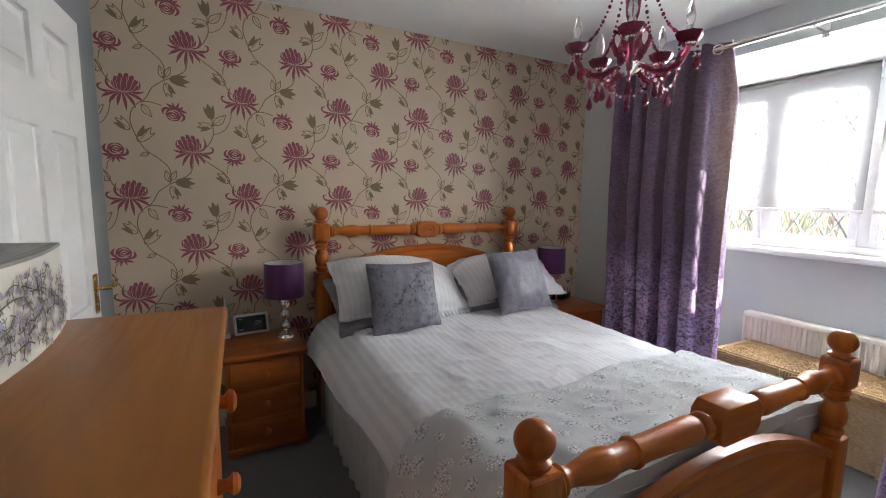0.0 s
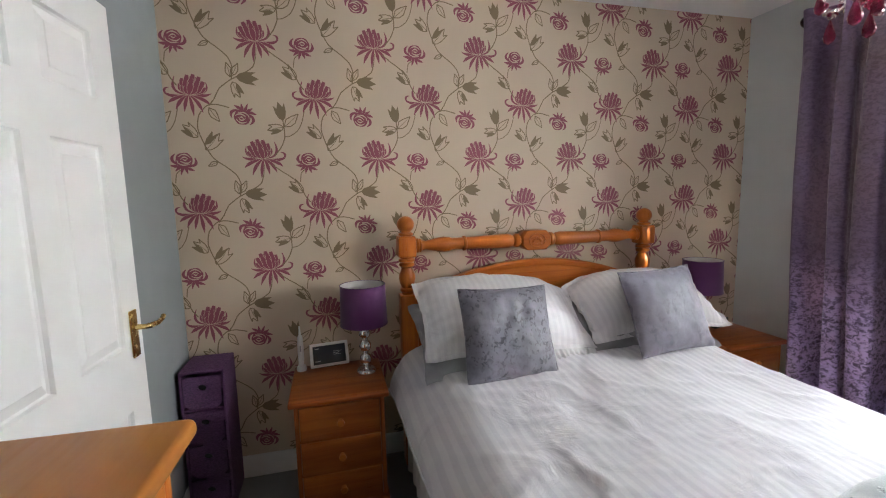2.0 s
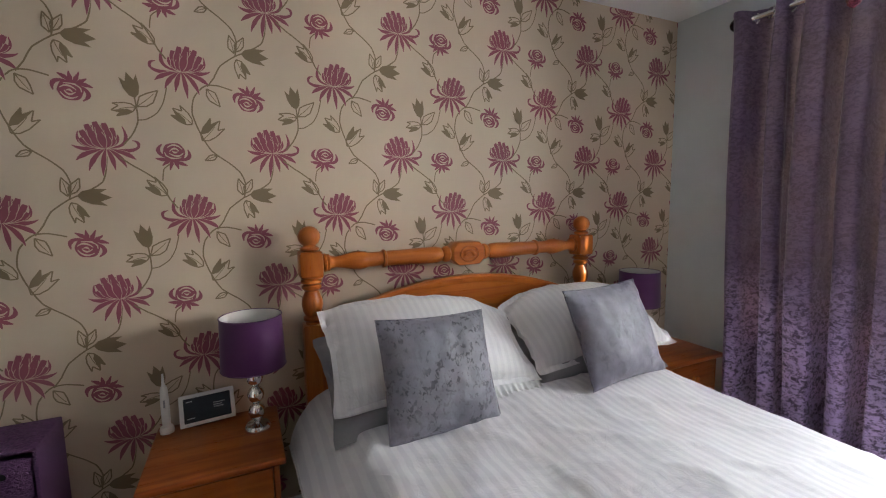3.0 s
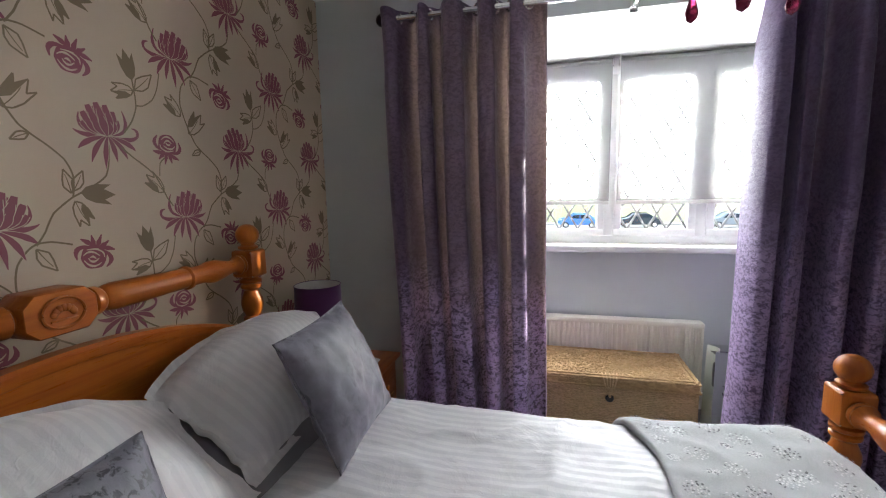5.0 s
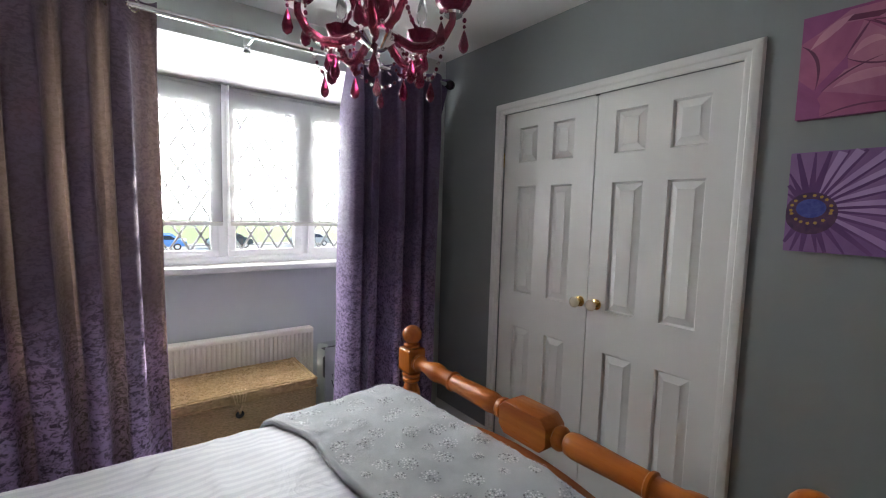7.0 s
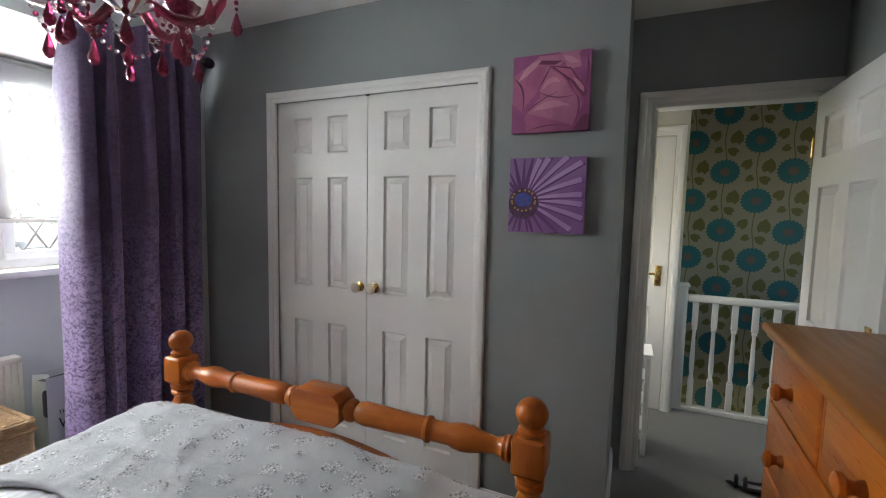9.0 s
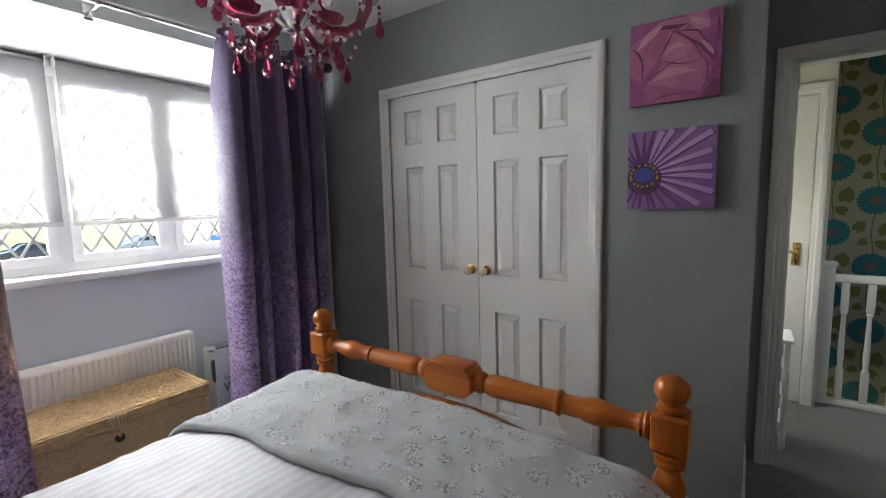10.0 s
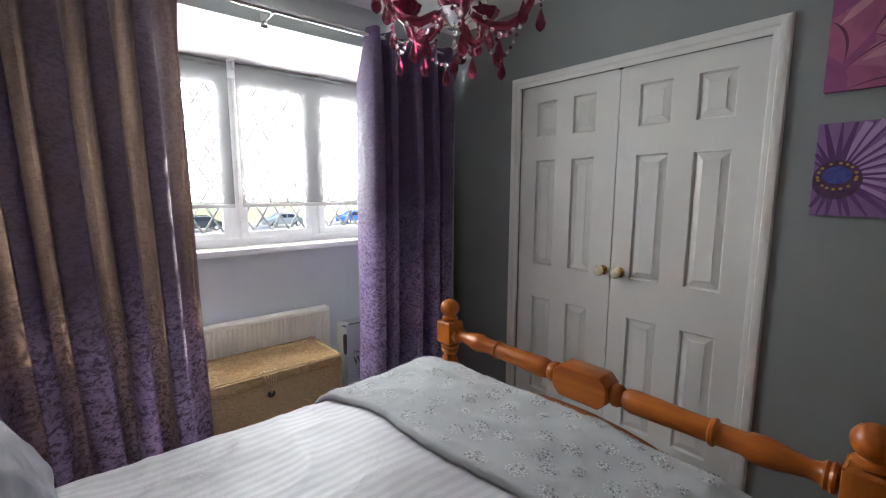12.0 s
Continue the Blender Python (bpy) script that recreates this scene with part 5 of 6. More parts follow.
box(bm, -tw / 2 + 0.012, tw / 2 - 0.012, td - 0.01, td - 0.002, 0.0, thh - 0.012)
part("back_panel", bm, PURPLE, tower)
for i in range(4):
    z0 = 0.012 + i * 0.161
    bm = bmesh.new()
    box(bm, -tw / 2 + 0.012, tw / 2 - 0.012, 0.006, td - 0.012, z0 - 0.010, z0 - 0.002)
    part("shelf", bm, PURPLE, tower)
    bm = bmesh.new()
    # drawer front with a finger hole: a ring of quads round a circle
    c, R = Vector((0, 0.0, z0 + 0.098)), 0.015
    hw0, hw1, k = -tw / 2 + 0.016, tw / 2 - 0.016, 24
    inner, outer, deep = [], [], []
    for q in range(k):
        a = 2 * math.pi * q / k
        dx, dz = math.cos(a), math.sin(a)
        t = min((hw1 if dx > 0 else hw0) / dx if abs(dx) > 1e-6 else 9, ((z0 + 0.148 - c.z) if dz > 0 else (z0 + 0.002 - c.z)) / dz if abs(dz) > 1e-6 else 9)
        outer.append(bm.verts.new((c.x + dx * t, -0.002, c.z + dz * t)))
        inner.append(bm.verts.new((c.x + dx * R * 1.2, -0.002, c.z + dz * R)))
        deep.append(bm.verts.new((c.x + dx * R * 1.2, 0.008, c.z + dz * R)))
    for q in range(k):
        w = (q + 1) % k
        bm.faces.new((outer[q], outer[w], inner[w], inner[q]))
        bm.faces.new((inner[q], inner[w], deep[w], deep[q]))
    fr = part("drawer", bm, PURPLE, tower)
    # black plate standing in for the shade inside the finger hole
    bm = bmesh.new()
    box(bm, -0.03, 0.03, 0.010, 0.014, c.z - 0.03, c.z + 0.03)
    part("hole_dark_plate", bm, BLACK, fr)
    bm = bmesh.new()
    tube(bm, [(c.x + R * 1.25 * math.cos(a), -0.003, c.z + R * 1.05 * math.sin(a)) for a in [2 * math.pi * q / 24 for q in range(24)]], 0.0028, 6, closed=True)
    part("eyelet", bm, PURPLE, fr)

# ---- chest of drawers ----
CX, CY0, CY1, CZ = -1.247, -2.49, -1.585, 1.12
chest = thing("chest_of_drawers", Matrix.Translation((-1.247, -1.585, 0)) @ pose(0, 0, 0, 0, 0, -2.5) @ Matrix.Translation((1.247, 1.585, 0)), "tall orange pine chest of drawers with round knobs", "chest of drawers")
bm = bmesh.new()
box(bm, CX - 0.455, CX, CY0, CY1, CZ - 0.026, CZ, 0.010, 4)
part("top", bm, pine("orange_pine_top", 1, (0.44, 0.165, 0.032), (0.36, 0.125, 0.020), 0.35, 0.36), chest)
bm = bmesh.new()
box(bm, CX - 0.45, CX - 0.012, CY0 + 0.012, CY1 - 0.012, CZ - 0.040, CZ - 0.026, 0.005)
part("moulding", bm, PINE_Y, chest)
for y in (CY0 + 0.034, CY1 - 0.034):
    bm = bmesh.new()
    box(bm, CX - 0.44, CX - 0.03, y - 0.010, y + 0.010, 0.05, CZ - 0.04, 0.002)
    part("side_panel", bm, PINE_Z, chest)
bm = bmesh.new()
box(bm, CX - 0.44, CX - 0.43, CY0 + 0.044, CY1 - 0.044, 0.05, CZ - 0.04)
part("back_panel", bm, PINE_Z, chest)
bm = bmesh.new()
box(bm, CX - 0.445, CX - 0.014, CY0 + 0.016, CY1 - 0.016, 0.0, 0.085, 0.008)
part("plinth", bm, PINE_Y, chest)
ymid = (CY0 + CY1) / 2
FX = CX - 0.026
ROWSZ = [(0.10, 0.295), (0.303, 0.498), (0.506, 0.700), (0.708, 0.896), (0.904, 1.076)]
for i, (z0, z1) in enumerate(ROWSZ):
    spans = [(CY0 + 0.048, CY1 - 0.048)] if i < 4 else [(CY0 + 0.048, ymid - 0.014), (ymid + 0.014, CY1 - 0.048)]
    for y0, y1 in spans:
        bm = bmesh.new()
        box(bm, FX - 0.020, FX, y0, y1, z0, z1, 0.006, 3)
        dr = part("drawer", bm, PINE_Y, chest)
        for ky in ([y0 + 0.17, y1 - 0.17] if i < 4 else [(y0 + y1) / 2]):
            turned_knob(dr, Matrix.Translation((FX, ky, (z0 + z1) / 2)) @ pose(0, 0, 0, 0, 90), 0.022, 0.042)
    bm = bmesh.new()
    box(bm, FX - 0.035, FX - 0.010, CY0 + 0.044, CY1 - 0.044, z1 + 0.0015, z1 + 0.0085)
    part("drawer_rail", bm, PINE_Y, chest)
bm = bmesh.new()
box(bm, FX - 0.03, FX - 0.004, ymid - 0.012, ymid + 0.012, 0.90, 1.08, 0.003)
part("divider", bm, PINE_Z, chest)

# ---- keepsake box on the chest ----
CARD = paint("cream_printed_card", (0.72, 0.70, 0.62), 0.5, 0.06, 200, 0.05)
n = Nodes("grey_woodgrain_card")
v = n.stretch(26, 3, 26)
n.set(Base_Color=n.ramp(n.noise(1.2, 5, 0.6, v, 1.0), (0.3, (0.17, 0.16, 0.14)), (0.7, (0.42, 0.40, 0.35))), Roughness=0.5)
LID = n.mat
keep = thing("keepsake_box", pose(-1.640, -1.785, 1.12), "cream keepsake box printed with branches and lilac blossom", "box")
KW, KL, KH = 0.098, 0.192, 0.158


def bulge(t):
    """Outline of the box: straight-cornered with gently bowed sides."""
    k = t * 4
    i = int(k) % 4
    f = k - int(k)
    c = [(KW, -KL), (KW, KL), (-KW, KL), (-KW, -KL)]
    a, b = c[i], c[(i + 1) % 4]
    o = [(1, 0), (0, 1), (-1, 0), (0, -1)][i]
    d = 0.016 * math.sin(math.pi * f)
    return (a[0] + (b[0] - a[0]) * f + o[0] * d, a[1] + (b[1] - a[1]) * f + o[1] * d)


bm = bmesh.new()
sheet(bm, 64, 4, lambda u, v: Vector((*bulge(u), KH * v)), closed_u=True)
part("body", bm, CARD, keep)
bm = bmesh.new()
ring = [bulge(i / 64) for i in range(64)]
lo = [bm.verts.new((x * 1.008, y * 1.008, KH - 0.001)) for x, y in ring]
hi = [bm.verts.new((x * 1.004, y * 1.004, KH + 0.005)) for x, y in ring]
for i in range(64):
    bm.faces.new((lo[i], lo[(i + 1) % 64], hi[(i + 1) % 64], hi[i]))
bm.faces.new(hi)
part("lid", bm, LID, keep, "grey wood-effect lid")
BARK, LILAC, LEAFG = paint("branch_print", (0.075, 0.04, 0.028), 0.5), paint("lilac_print", (0.40, 0.36, 0.48), 0.5), paint("grey_leaf_print", (0.16, 0.165, 0.13), 0.5)


def on_box(x, z, k):
    f = (x + KL) / (2 * KL)
    p = bulge(0.25 * max(0.0, min(0.9999, f)))
    return Vector((p[0] + 0.0006 + 0.00008 * k, p[1], z))


def on_box_end(x, z, k):
    p = bulge(0.75 + 0.25 * max(0.0, min(0.9999, (x + KW) / (2 * KW))))
    return Vector((p[0], p[1] - 0.0006 - 0.00008 * k, z))


rnd = random.Random(21)


def twig(pr, half, x, z, a, w, steps):
    """A crooked printed twig with small leaves and a few blossoms."""
    for k in range(steps):
        nx, nz = x + 0.017 * math.cos(radians(a)), z + 0.017 * math.sin(radians(a))
        if abs(nx) > half - 0.010 or not 0.008 < nz < KH - 0.012:
            return
        pr.stroke((x, z), ((x + nx) / 2 + rnd.uniform(-0.004, 0.004), (z + nz) / 2), (nx, nz), (w, w * 0.8), 0, 3)
        for q in range(4):
            la = a + rnd.choice((-65, 65)) + rnd.uniform(-30, 30)
            ll = rnd.uniform(0.006, 0.013)
            lx, lz = nx + ll * math.cos(radians(la)), nz + ll * math.sin(radians(la))
            if rnd.random() < 0.14:
                for e in range(5):
                    ea = radians(e * 72 + rnd.uniform(0, 30))
                    pr.stroke((lx, lz), (lx + 0.003 * math.cos(ea), lz + 0.003 * math.sin(ea)), (lx + 0.006 * math.cos(ea), lz + 0.006 * math.sin(ea)), (0.0006, 0.0024, 0.001), 1, 3)
            else:
                pr.stroke((nx, nz), ((nx + lx) / 2, (nz + lz) / 2 + 0.0015), (lx, lz), (0.0004, 0.0017, 0.0004), 2, 3)
        x, z, a, w = nx, nz, a + rnd.uniform(-42, 42), w * 0.88


for where_on, half, count in ((on_box, KL, 46), (on_box_end, KW, 18)):
    pr = Print(where_on, 60)
    for b in range(count):
        twig(pr, half, rnd.uniform(-half + 0.015, half - 0.015), rnd.uniform(0.012, KH - 0.016), rnd.uniform(0, 360), rnd.uniform(0.0010, 0.0020), rnd.randint(4, 8))
    part("blossom_print", pr.bm, [BARK, LILAC, LEAFG], keep, "printed branches with lilac blossom")

# ---- wicker chest ----
# The body's straw is set lighter than the lid's in place of missing light.
STRAW_LIT = wicker("lit_seagrass_weave", (0.80, 0.58, 0.35), (0.50, 0.34, 0.18), 60, 60, 230, 0.9)
STRAWTOP = wicker("seagrass_lid", (0.58, 0.395, 0.20), (0.36, 0.225, 0.10), 90, 40, 90, 1.0)
BX0, BX1, BY0, BY1 = 1.615, 2.045, -1.976, -1.10
wick = thing("wicker_chest", pose(0, 0, 0), "natural woven seagrass storage chest with toggle fastening", "storage chest")
bm = bmesh.new()
box(bm, BX0 + 0.016, BX1 - 0.012, BY0 + 0.012, BY1 - 0.012, 0.0, 0.345, 0.012, 3)
part("body", bm, STRAW_LIT, wick)
# woven weft bands on the faces one can see, as real raised strands
bm = bmesh.new()
rows = 34
for j in range(rows):
    z = 0.012 + j * 0.0098
    for face in (0, 1):
        cnt = 66 if face == 0 else 32
        pts = []
        for i in range(cnt + 1):
            f = i / cnt
            o = 0.0030 * math.sin(math.pi * (i + j)) + (0.0032 if (i + j) % 2 else -0.0012)
            if face == 0:
                pts.append((BX0 + 0.016 - o, BY0 + 0.02 + (BY1 - BY0 - 0.04) * f, z))
            else:
                pts.append((BX0 + 0.022 + (BX1 - BX0 - 0.045) * f, BY0 + 0.012 - o, z))
        tube(bm, pts, 0.0042, 4)
w = part("weave", bm, STRAW_LIT, wick)
w["kind"] = "stuff"
for y in (BY0 + 0.014, BY1 - 0.014):
    bm = bmesh.new()
    tube(bm, [(BX0 + 0.018, y, 0.0), (BX0 + 0.018, y, 0.345)], 0.012, 8)
    part("corner_post", bm, STRAW_LIT, wick)

bm = bmesh.new()
box(bm, BX0, BX1, BY0, BY1, 0.352, 0.408, 0.014, 4)
lidp = part("lid", bm, STRAWTOP, wick, "slightly domed woven lid")
bm = bmesh.new()
rnd = random.Random(8)
for i in range(2600):
    # plaited strands lying across the lid
    x, y = rnd.uniform(BX0 + 0.05, BX1 - 0.05), rnd.uniform(BY0 + 0.05, BY1 - 0.05)
    a = rnd.choice((35, -35, 55, -55)) + rnd.uniform(-8, 8)
    l = rnd.uniform(0.014, 0.022)
    c, s = math.cos(radians(a)) * l, math.sin(radians(a)) * l
    tube(bm, [(x - c, y - s, 0.4075), (x, y, 0.4125), (x + c, y + s, 0.4075)], [0.002, 0.0042, 0.002], 4)
ls = part("lid_weave", bm, STRAWTOP, lidp)
ls["kind"] = "stuff"
bm = bmesh.new()
for (xa, ya), (xb, yb) in (((BX0, BY0), (BX0, BY1)), ((BX0, BY0), (BX1, BY0)), ((BX1, BY0), (BX1, BY1))):
    for off, zz in ((0.004, 0.404), (0.020, 0.411), (0.0, 0.358)):
        cx = off if xa == xb == BX0 else (-off if xa == xb else 0)
        cy = off if ya == yb else 0
        n_ = 60
        tube(bm, [(xa + (xb - xa) * i / n_ + cx, ya + (yb - ya) * i / n_ + cy, zz + 0.0022 * (i % 2)) for i in range(n_ + 1)], 0.0062, 6)
part("braided_border", bm, STRAWTOP, lidp)
bm = bmesh.new()
ky = -1.536
for k in range(5):
    o = -0.024 + 0.012 * k
    tube(bm, [(BX0 + 0.05, ky + o * 1.6, 0.413), (BX0 - 0.004, ky + o * 1.4, 0.405), (BX0 - 0.010, ky + o, 0.365), (BX0 - 0.006, ky + o * 0.25, 0.318), (BX0 - 0.004, ky + o * 0.15, 0.295)], 0.0038, 6)
part("fastening_loop", bm, STRAW_LIT, wick)
bm = bmesh.new()
lathe(bm, [(0.0, 0.0), (0.019, 0.0), (0.022, 0.005), (0.019, 0.011), (0.0, 0.012)], Matrix.Translation((BX0 + 0.004, ky, 0.292)) @ pose(0, 0, 0, 0, -90), 20)
part("toggle", bm, BLACK, wick, "round black toggle")

# ---- shopping bag beside the wicker chest ----
BAG = paint("sage_laminated_bag", (0.50, 0.55, 0.51), 0.35, 0.06, 30, 0.1)
bag = thing("shopping_bag", pose(1.80, -2.24, 0), "sage green laminated shopping bag with black lettering", "bag")
bm = bmesh.new()


def bagf(u, v):
    k = u * 4
    i = int(k) % 4
    f = k - int(k)
    w, d = 0.175 - 0.006 * v, 0.085 * (1 - 0.25 * v)
    c = [(-d, -w), (-d, w), (d, w), (d, -w)]
    a, b = c[i], c[(i + 1) % 4]
    x, y = a[0] + (b[0] - a[0]) * f, a[1] + (b[1] - a[1]) * f
    if i in (1, 3):
        y -= (1 if i == 1 else -1) * 0.04 * v * math.sin(math.pi * f)
    x += 0.006 * noise.noise((y * 7, v * 3, i)) * v
    return Vector((x, y, 0.545 * v))


sheet(bm, 48, 14, bagf, closed_u=True)
bottom = [bm.verts.new((x, y, 0.002)) for x, y in ((-0.085, -0.175), (-0.085, 0.175), (0.085, 0.175), (0.085, -0.175))]
bm.faces.new(bottom)
part("body", bm, BAG, bag)
bm = bmesh.new()
box(bm, -0.05, 0.05, -0.15, 0.15, 0.30, 0.47, 0.03, 3)
part("contents", bm, BLACK, bag, "dark cloth stuffed inside")
bm = bmesh.new()
sheet(bm, 8, 6, lambda u, v: Vector((-0.05 + 0.08 * v, 0.165 - 0.16 * u, 0.49 + 0.045 * math.sin(3 * u + 1) * (1 - v) + 0.03 * v)))
part("flap", bm, BLACK, bag)
for x in (-0.072, 0.05):
    bm = bmesh.new()
    tube(bm, [(x, -0.075 + 0.075 * math.cos(a) * 1.0, 0.50 + 0.075 * math.sin(a)) for a in [math.pi * i / 14 for i in range(15)]], 0.0055, 8)
    part("handle", bm, paint("grey_tube", (0.45, 0.46, 0.46), 0.3), bag, "round grey tube handle")


def lettering(text, size, m, mat, parent):
    cu = bpy.data.curves.new("lettering", "FONT")
    cu.body, cu.size, cu.extrude = text, size, 0.0004
    ob = bpy.data.objects.new("lettering", cu)
    me = bpy.data.meshes.new_from_object(ob)
    me.materials.append(mat)
    bpy.data.objects.remove(ob)
    t = new("lettering", me)
    t.parent = parent
    t.matrix_local = m
    return t


FACE = Matrix(((0, 0, -1, -0.083), (-1, 0, 0, 0.0), (0, 1, 0, 0), (0, 0, 0, 1)))
lettering("WA", 0.085, FACE @ Matrix.Translation((-0.135, 0.275, 0.006)) @ Matrix.Diagonal((0.72, 1.0, 1, 1)), BLACK, bag)
lettering("The w", 0.03, FACE @ Matrix.Translation((-0.135, 0.352, 0.006)), BLACK, bag)
bm = bmesh.new()
for z, l in ((0.235, 0.05), (0.215, 0.06), (0.195, 0.04), (0.178, 0.055)):
    box(bm, -0.0895, -0.0885, 0.10 - l, 0.10, z, z + 0.010)
part("printed_lines", bm, BLACK, bag)


# ---- canvas pictures ----
def canvas(z, label):
    th = thing("canvas_picture", pose(-0.578, YS, z), label, "picture", "canvas pictures by the wardrobe")
    return th


def art(name, c1, c2, scale=5.0):
    n = Nodes(name)
    return n.set(Base_Color=n.mix(n.span(n.noise(scale, 4, 0.6, None, 0.6), 0.35, 0.65), c1, c2), Roughness=0.6)


ART = [art("mauve_petal", (0.34, 0.09, 0.24), (0.23, 0.05, 0.17)), art("rose_petal", (0.44, 0.13, 0.25), (0.29, 0.07, 0.18)), art("pale_petal", (0.50, 0.20, 0.31), (0.36, 0.11, 0.22)),
       art("dark_petal", (0.108, 0.018, 0.061), (0.173, 0.036, 0.101)), art("lilac_petal", (0.274, 0.144, 0.331), (0.194, 0.086, 0.259)), art("violet_shadow", (0.101, 0.029, 0.144), (0.158, 0.058, 0.202)),
       art("blue_centre", (0.036, 0.043, 0.274), (0.072, 0.094, 0.360), 60), art("pollen", (0.540, 0.324, 0.072), (0.432, 0.216, 0.036), 60), art("dark_disc", (0.058, 0.022, 0.072), (0.115, 0.043, 0.101), 40), art("pale_lilac_petal", (0.50, 0.33, 0.58), (0.38, 0.22, 0.48)), art("blush_petal", (0.62, 0.30, 0.40), (0.48, 0.20, 0.31)), art("deep_plum_petal", (0.13, 0.028, 0.085), (0.18, 0.04, 0.12))]
HS = 0.158
for idx, (z, label) in enumerate(((1.924, "square canvas print of a pink rose"), (1.503, "square canvas print of a purple daisy"))):
    th = canvas(z, label)
    bm = bmesh.new()
    box(bm, -HS, HS, 0.004, 0.036, -HS, HS, 0.003)
    part("canvas", bm, ART[0] if idx == 0 else ART[4], th)
    # the camera sees it from the front: x is mirrored so that "right" in the picture is -x
    pr = Print(lambda x, zz, k: Vector((-x * HS, 0.0366 + 0.00004 * k, zz * HS)), 90)
    if idx == 0:
        shapes = [([(-1, 1), (1, 1), (1, -1), (-1, -1)], 0), ([(-1, 0.5), (-0.2, 0.95), (0.1, 0.6), (-0.3, 0.1), (-0.75, -0.45), (-1, -0.2)], 1),
                  ([(-0.8, 0.6), (-0.3, 0.95), (0.5, 0.95), (0.2, 0.65), (-0.3, 0.72)], 2), ([(0.2, 1), (0.75, 1), (0.85, 0.6), (0.45, 0.55)], 2), ([(0.7, 0.95), (1, 1), (1, 0.2), (0.85, 0.1)], 0),
                  ([(-0.35, 0.72), (0.1, 0.7), (0.6, 0.4), (0.9, 0.0), (0.8, -0.5), (0.3, -0.2), (-0.25, -0.2), (-0.3, 0.3)], 1), ([(-0.28, 0.05), (-0.1, 0.7), (0.35, 0.3), (0.6, -0.1), (0.1, -0.15)], 2),
                  ([(0.0, 0.68), (0.5, 0.6), (0.95, -0.05), (0.85, -0.2), (0.5, 0.25)], 3), ([(0.05, 0.66), (0.5, 0.55), (0.85, 0.02), (0.5, 0.32)], 1),
                  ([(-0.6, -0.5), (-0.3, -0.15), (0.2, 0.0), (0.62, -0.05), (0.82, -0.35), (0.6, -0.85), (0.2, -0.75), (-0.3, -0.8)], 2), ([(-0.6, -0.5), (-0.2, -0.6), (0.6, -0.85), (0.5, -1), (-0.6, -1), (-0.75, -0.75)], 1),
                  ([(-1, -0.25), (-0.75, -0.45), (-0.62, -0.75), (-0.62, -1), (-1, -1)], 0), ([(0.62, -0.95), (0.85, -0.6), (1, -0.6), (1, -1), (0.65, -1)], 3), ([(-0.35, 0.75), (-0.3, 0.85), (0.3, 0.78), (0.1, 0.7)], 3)]
        for pts, mi in shapes:
            pr.poly(pts, mi)
        for a, b, d, w, mi in (((-0.1, 0.7), (0.45, 0.45), (0.62, -0.08), 0.035, 11), ((-0.3, 0.1), (-0.1, 0.5), (0.0, 0.68), 0.04, 11), ((-0.28, 0.05), (0.1, -0.22), (0.62, -0.1), 0.03, 11), ((-0.62, -0.5), (-0.3, -0.14), (0.2, 0.0), 0.03, 11),
                               ((0.62, -0.05), (0.86, -0.3), (0.62, -0.86), 0.04, 11), ((-0.98, 0.45), (-0.6, 0.2), (-0.72, -0.45), 0.05, 11), ((0.9, 0.9), (0.98, 0.4), (0.88, 0.05), 0.05, 11), ((-0.6, -0.98), (0.0, -0.72), (0.6, -0.9), 0.03, 11),
                               ((-0.2, 0.1), (0.0, 0.45), (0.25, 0.25), 0.07, 10), ((-0.45, -0.45), (0.0, -0.2), (0.5, -0.35), 0.09, 10), ((-0.85, 0.35), (-0.55, 0.7), (-0.25, 0.85), 0.08, 10), ((0.3, 0.92), (0.5, 0.75), (0.7, 0.72), 0.07, 10), ((0.55, 0.35), (0.8, 0.1), (0.85, -0.05), 0.05, 10)):
            pr.stroke(a, b, d, (0.004, w * 0.6, w * 0.5, 0.003) if mi == 11 else (0.004, w, w, 0.004), mi, 10)
        part("painted_petals", pr.bm, ART, th, "overlapping pink rose petals")
    else:
        c = (-0.62, -0.12)
        pr.poly([(-1, 1), (1, 1), (1, -1), (-1, -1)], 4)
        rnd = random.Random(9)
        for k in range(22):
            a = radians(-118 + k * 12.3 + rnd.uniform(-2.5, 2.5))
            r = 2.3
            e = (c[0] + r * math.cos(a), c[1] + r * math.sin(a))
            # clip the ray at the canvas edge
            t = min([((1 if d > 0 else -1) - q) / d for q, d in ((c[0], math.cos(a)), (c[1], math.sin(a))) if abs(d) > 1e-6])
            e = (c[0] + t * 0.985 * math.cos(a), c[1] + t * 0.985 * math.sin(a))
            m_ = ((c[0] + e[0]) / 2, (c[1] + e[1]) / 2 + 0.04 * math.cos(a))
            pr.stroke(c, m_, e, (0.06, 0.045 if k % 2 else 0.055, 0.016 if k % 2 else 0.03), 5, 8)
            if -40 < math.degrees(a) < 75:
                o_ = (-0.05 * math.sin(a), 0.05 * math.cos(a))
                pr.stroke(c, (m_[0] + o_[0], m_[1] + o_[1]), (e[0] + o_[0] * 1.5 - 0.06 * math.cos(a), e[1] + o_[1] * 1.5 - 0.06 * math.sin(a)), (0.01, 0.045, 0.07), 9, 8)
        pr.layer = 60
        pr.poly([(max(-1, c[0] + 0.02 + 0.42 * math.cos(a)), c[1] - 0.10 + 0.42 * math.sin(a)) for a in [2 * math.pi * i / 30 for i in range(30)]], 8)
        pr.layer = 64
        pr.poly([(c[0] + 0.02 + 0.24 * math.cos(a), c[1] + 0.19 * math.sin(a)) for a in [2 * math.pi * i / 24 for i in range(24)]], 6)
        rnd = random.Random(4)
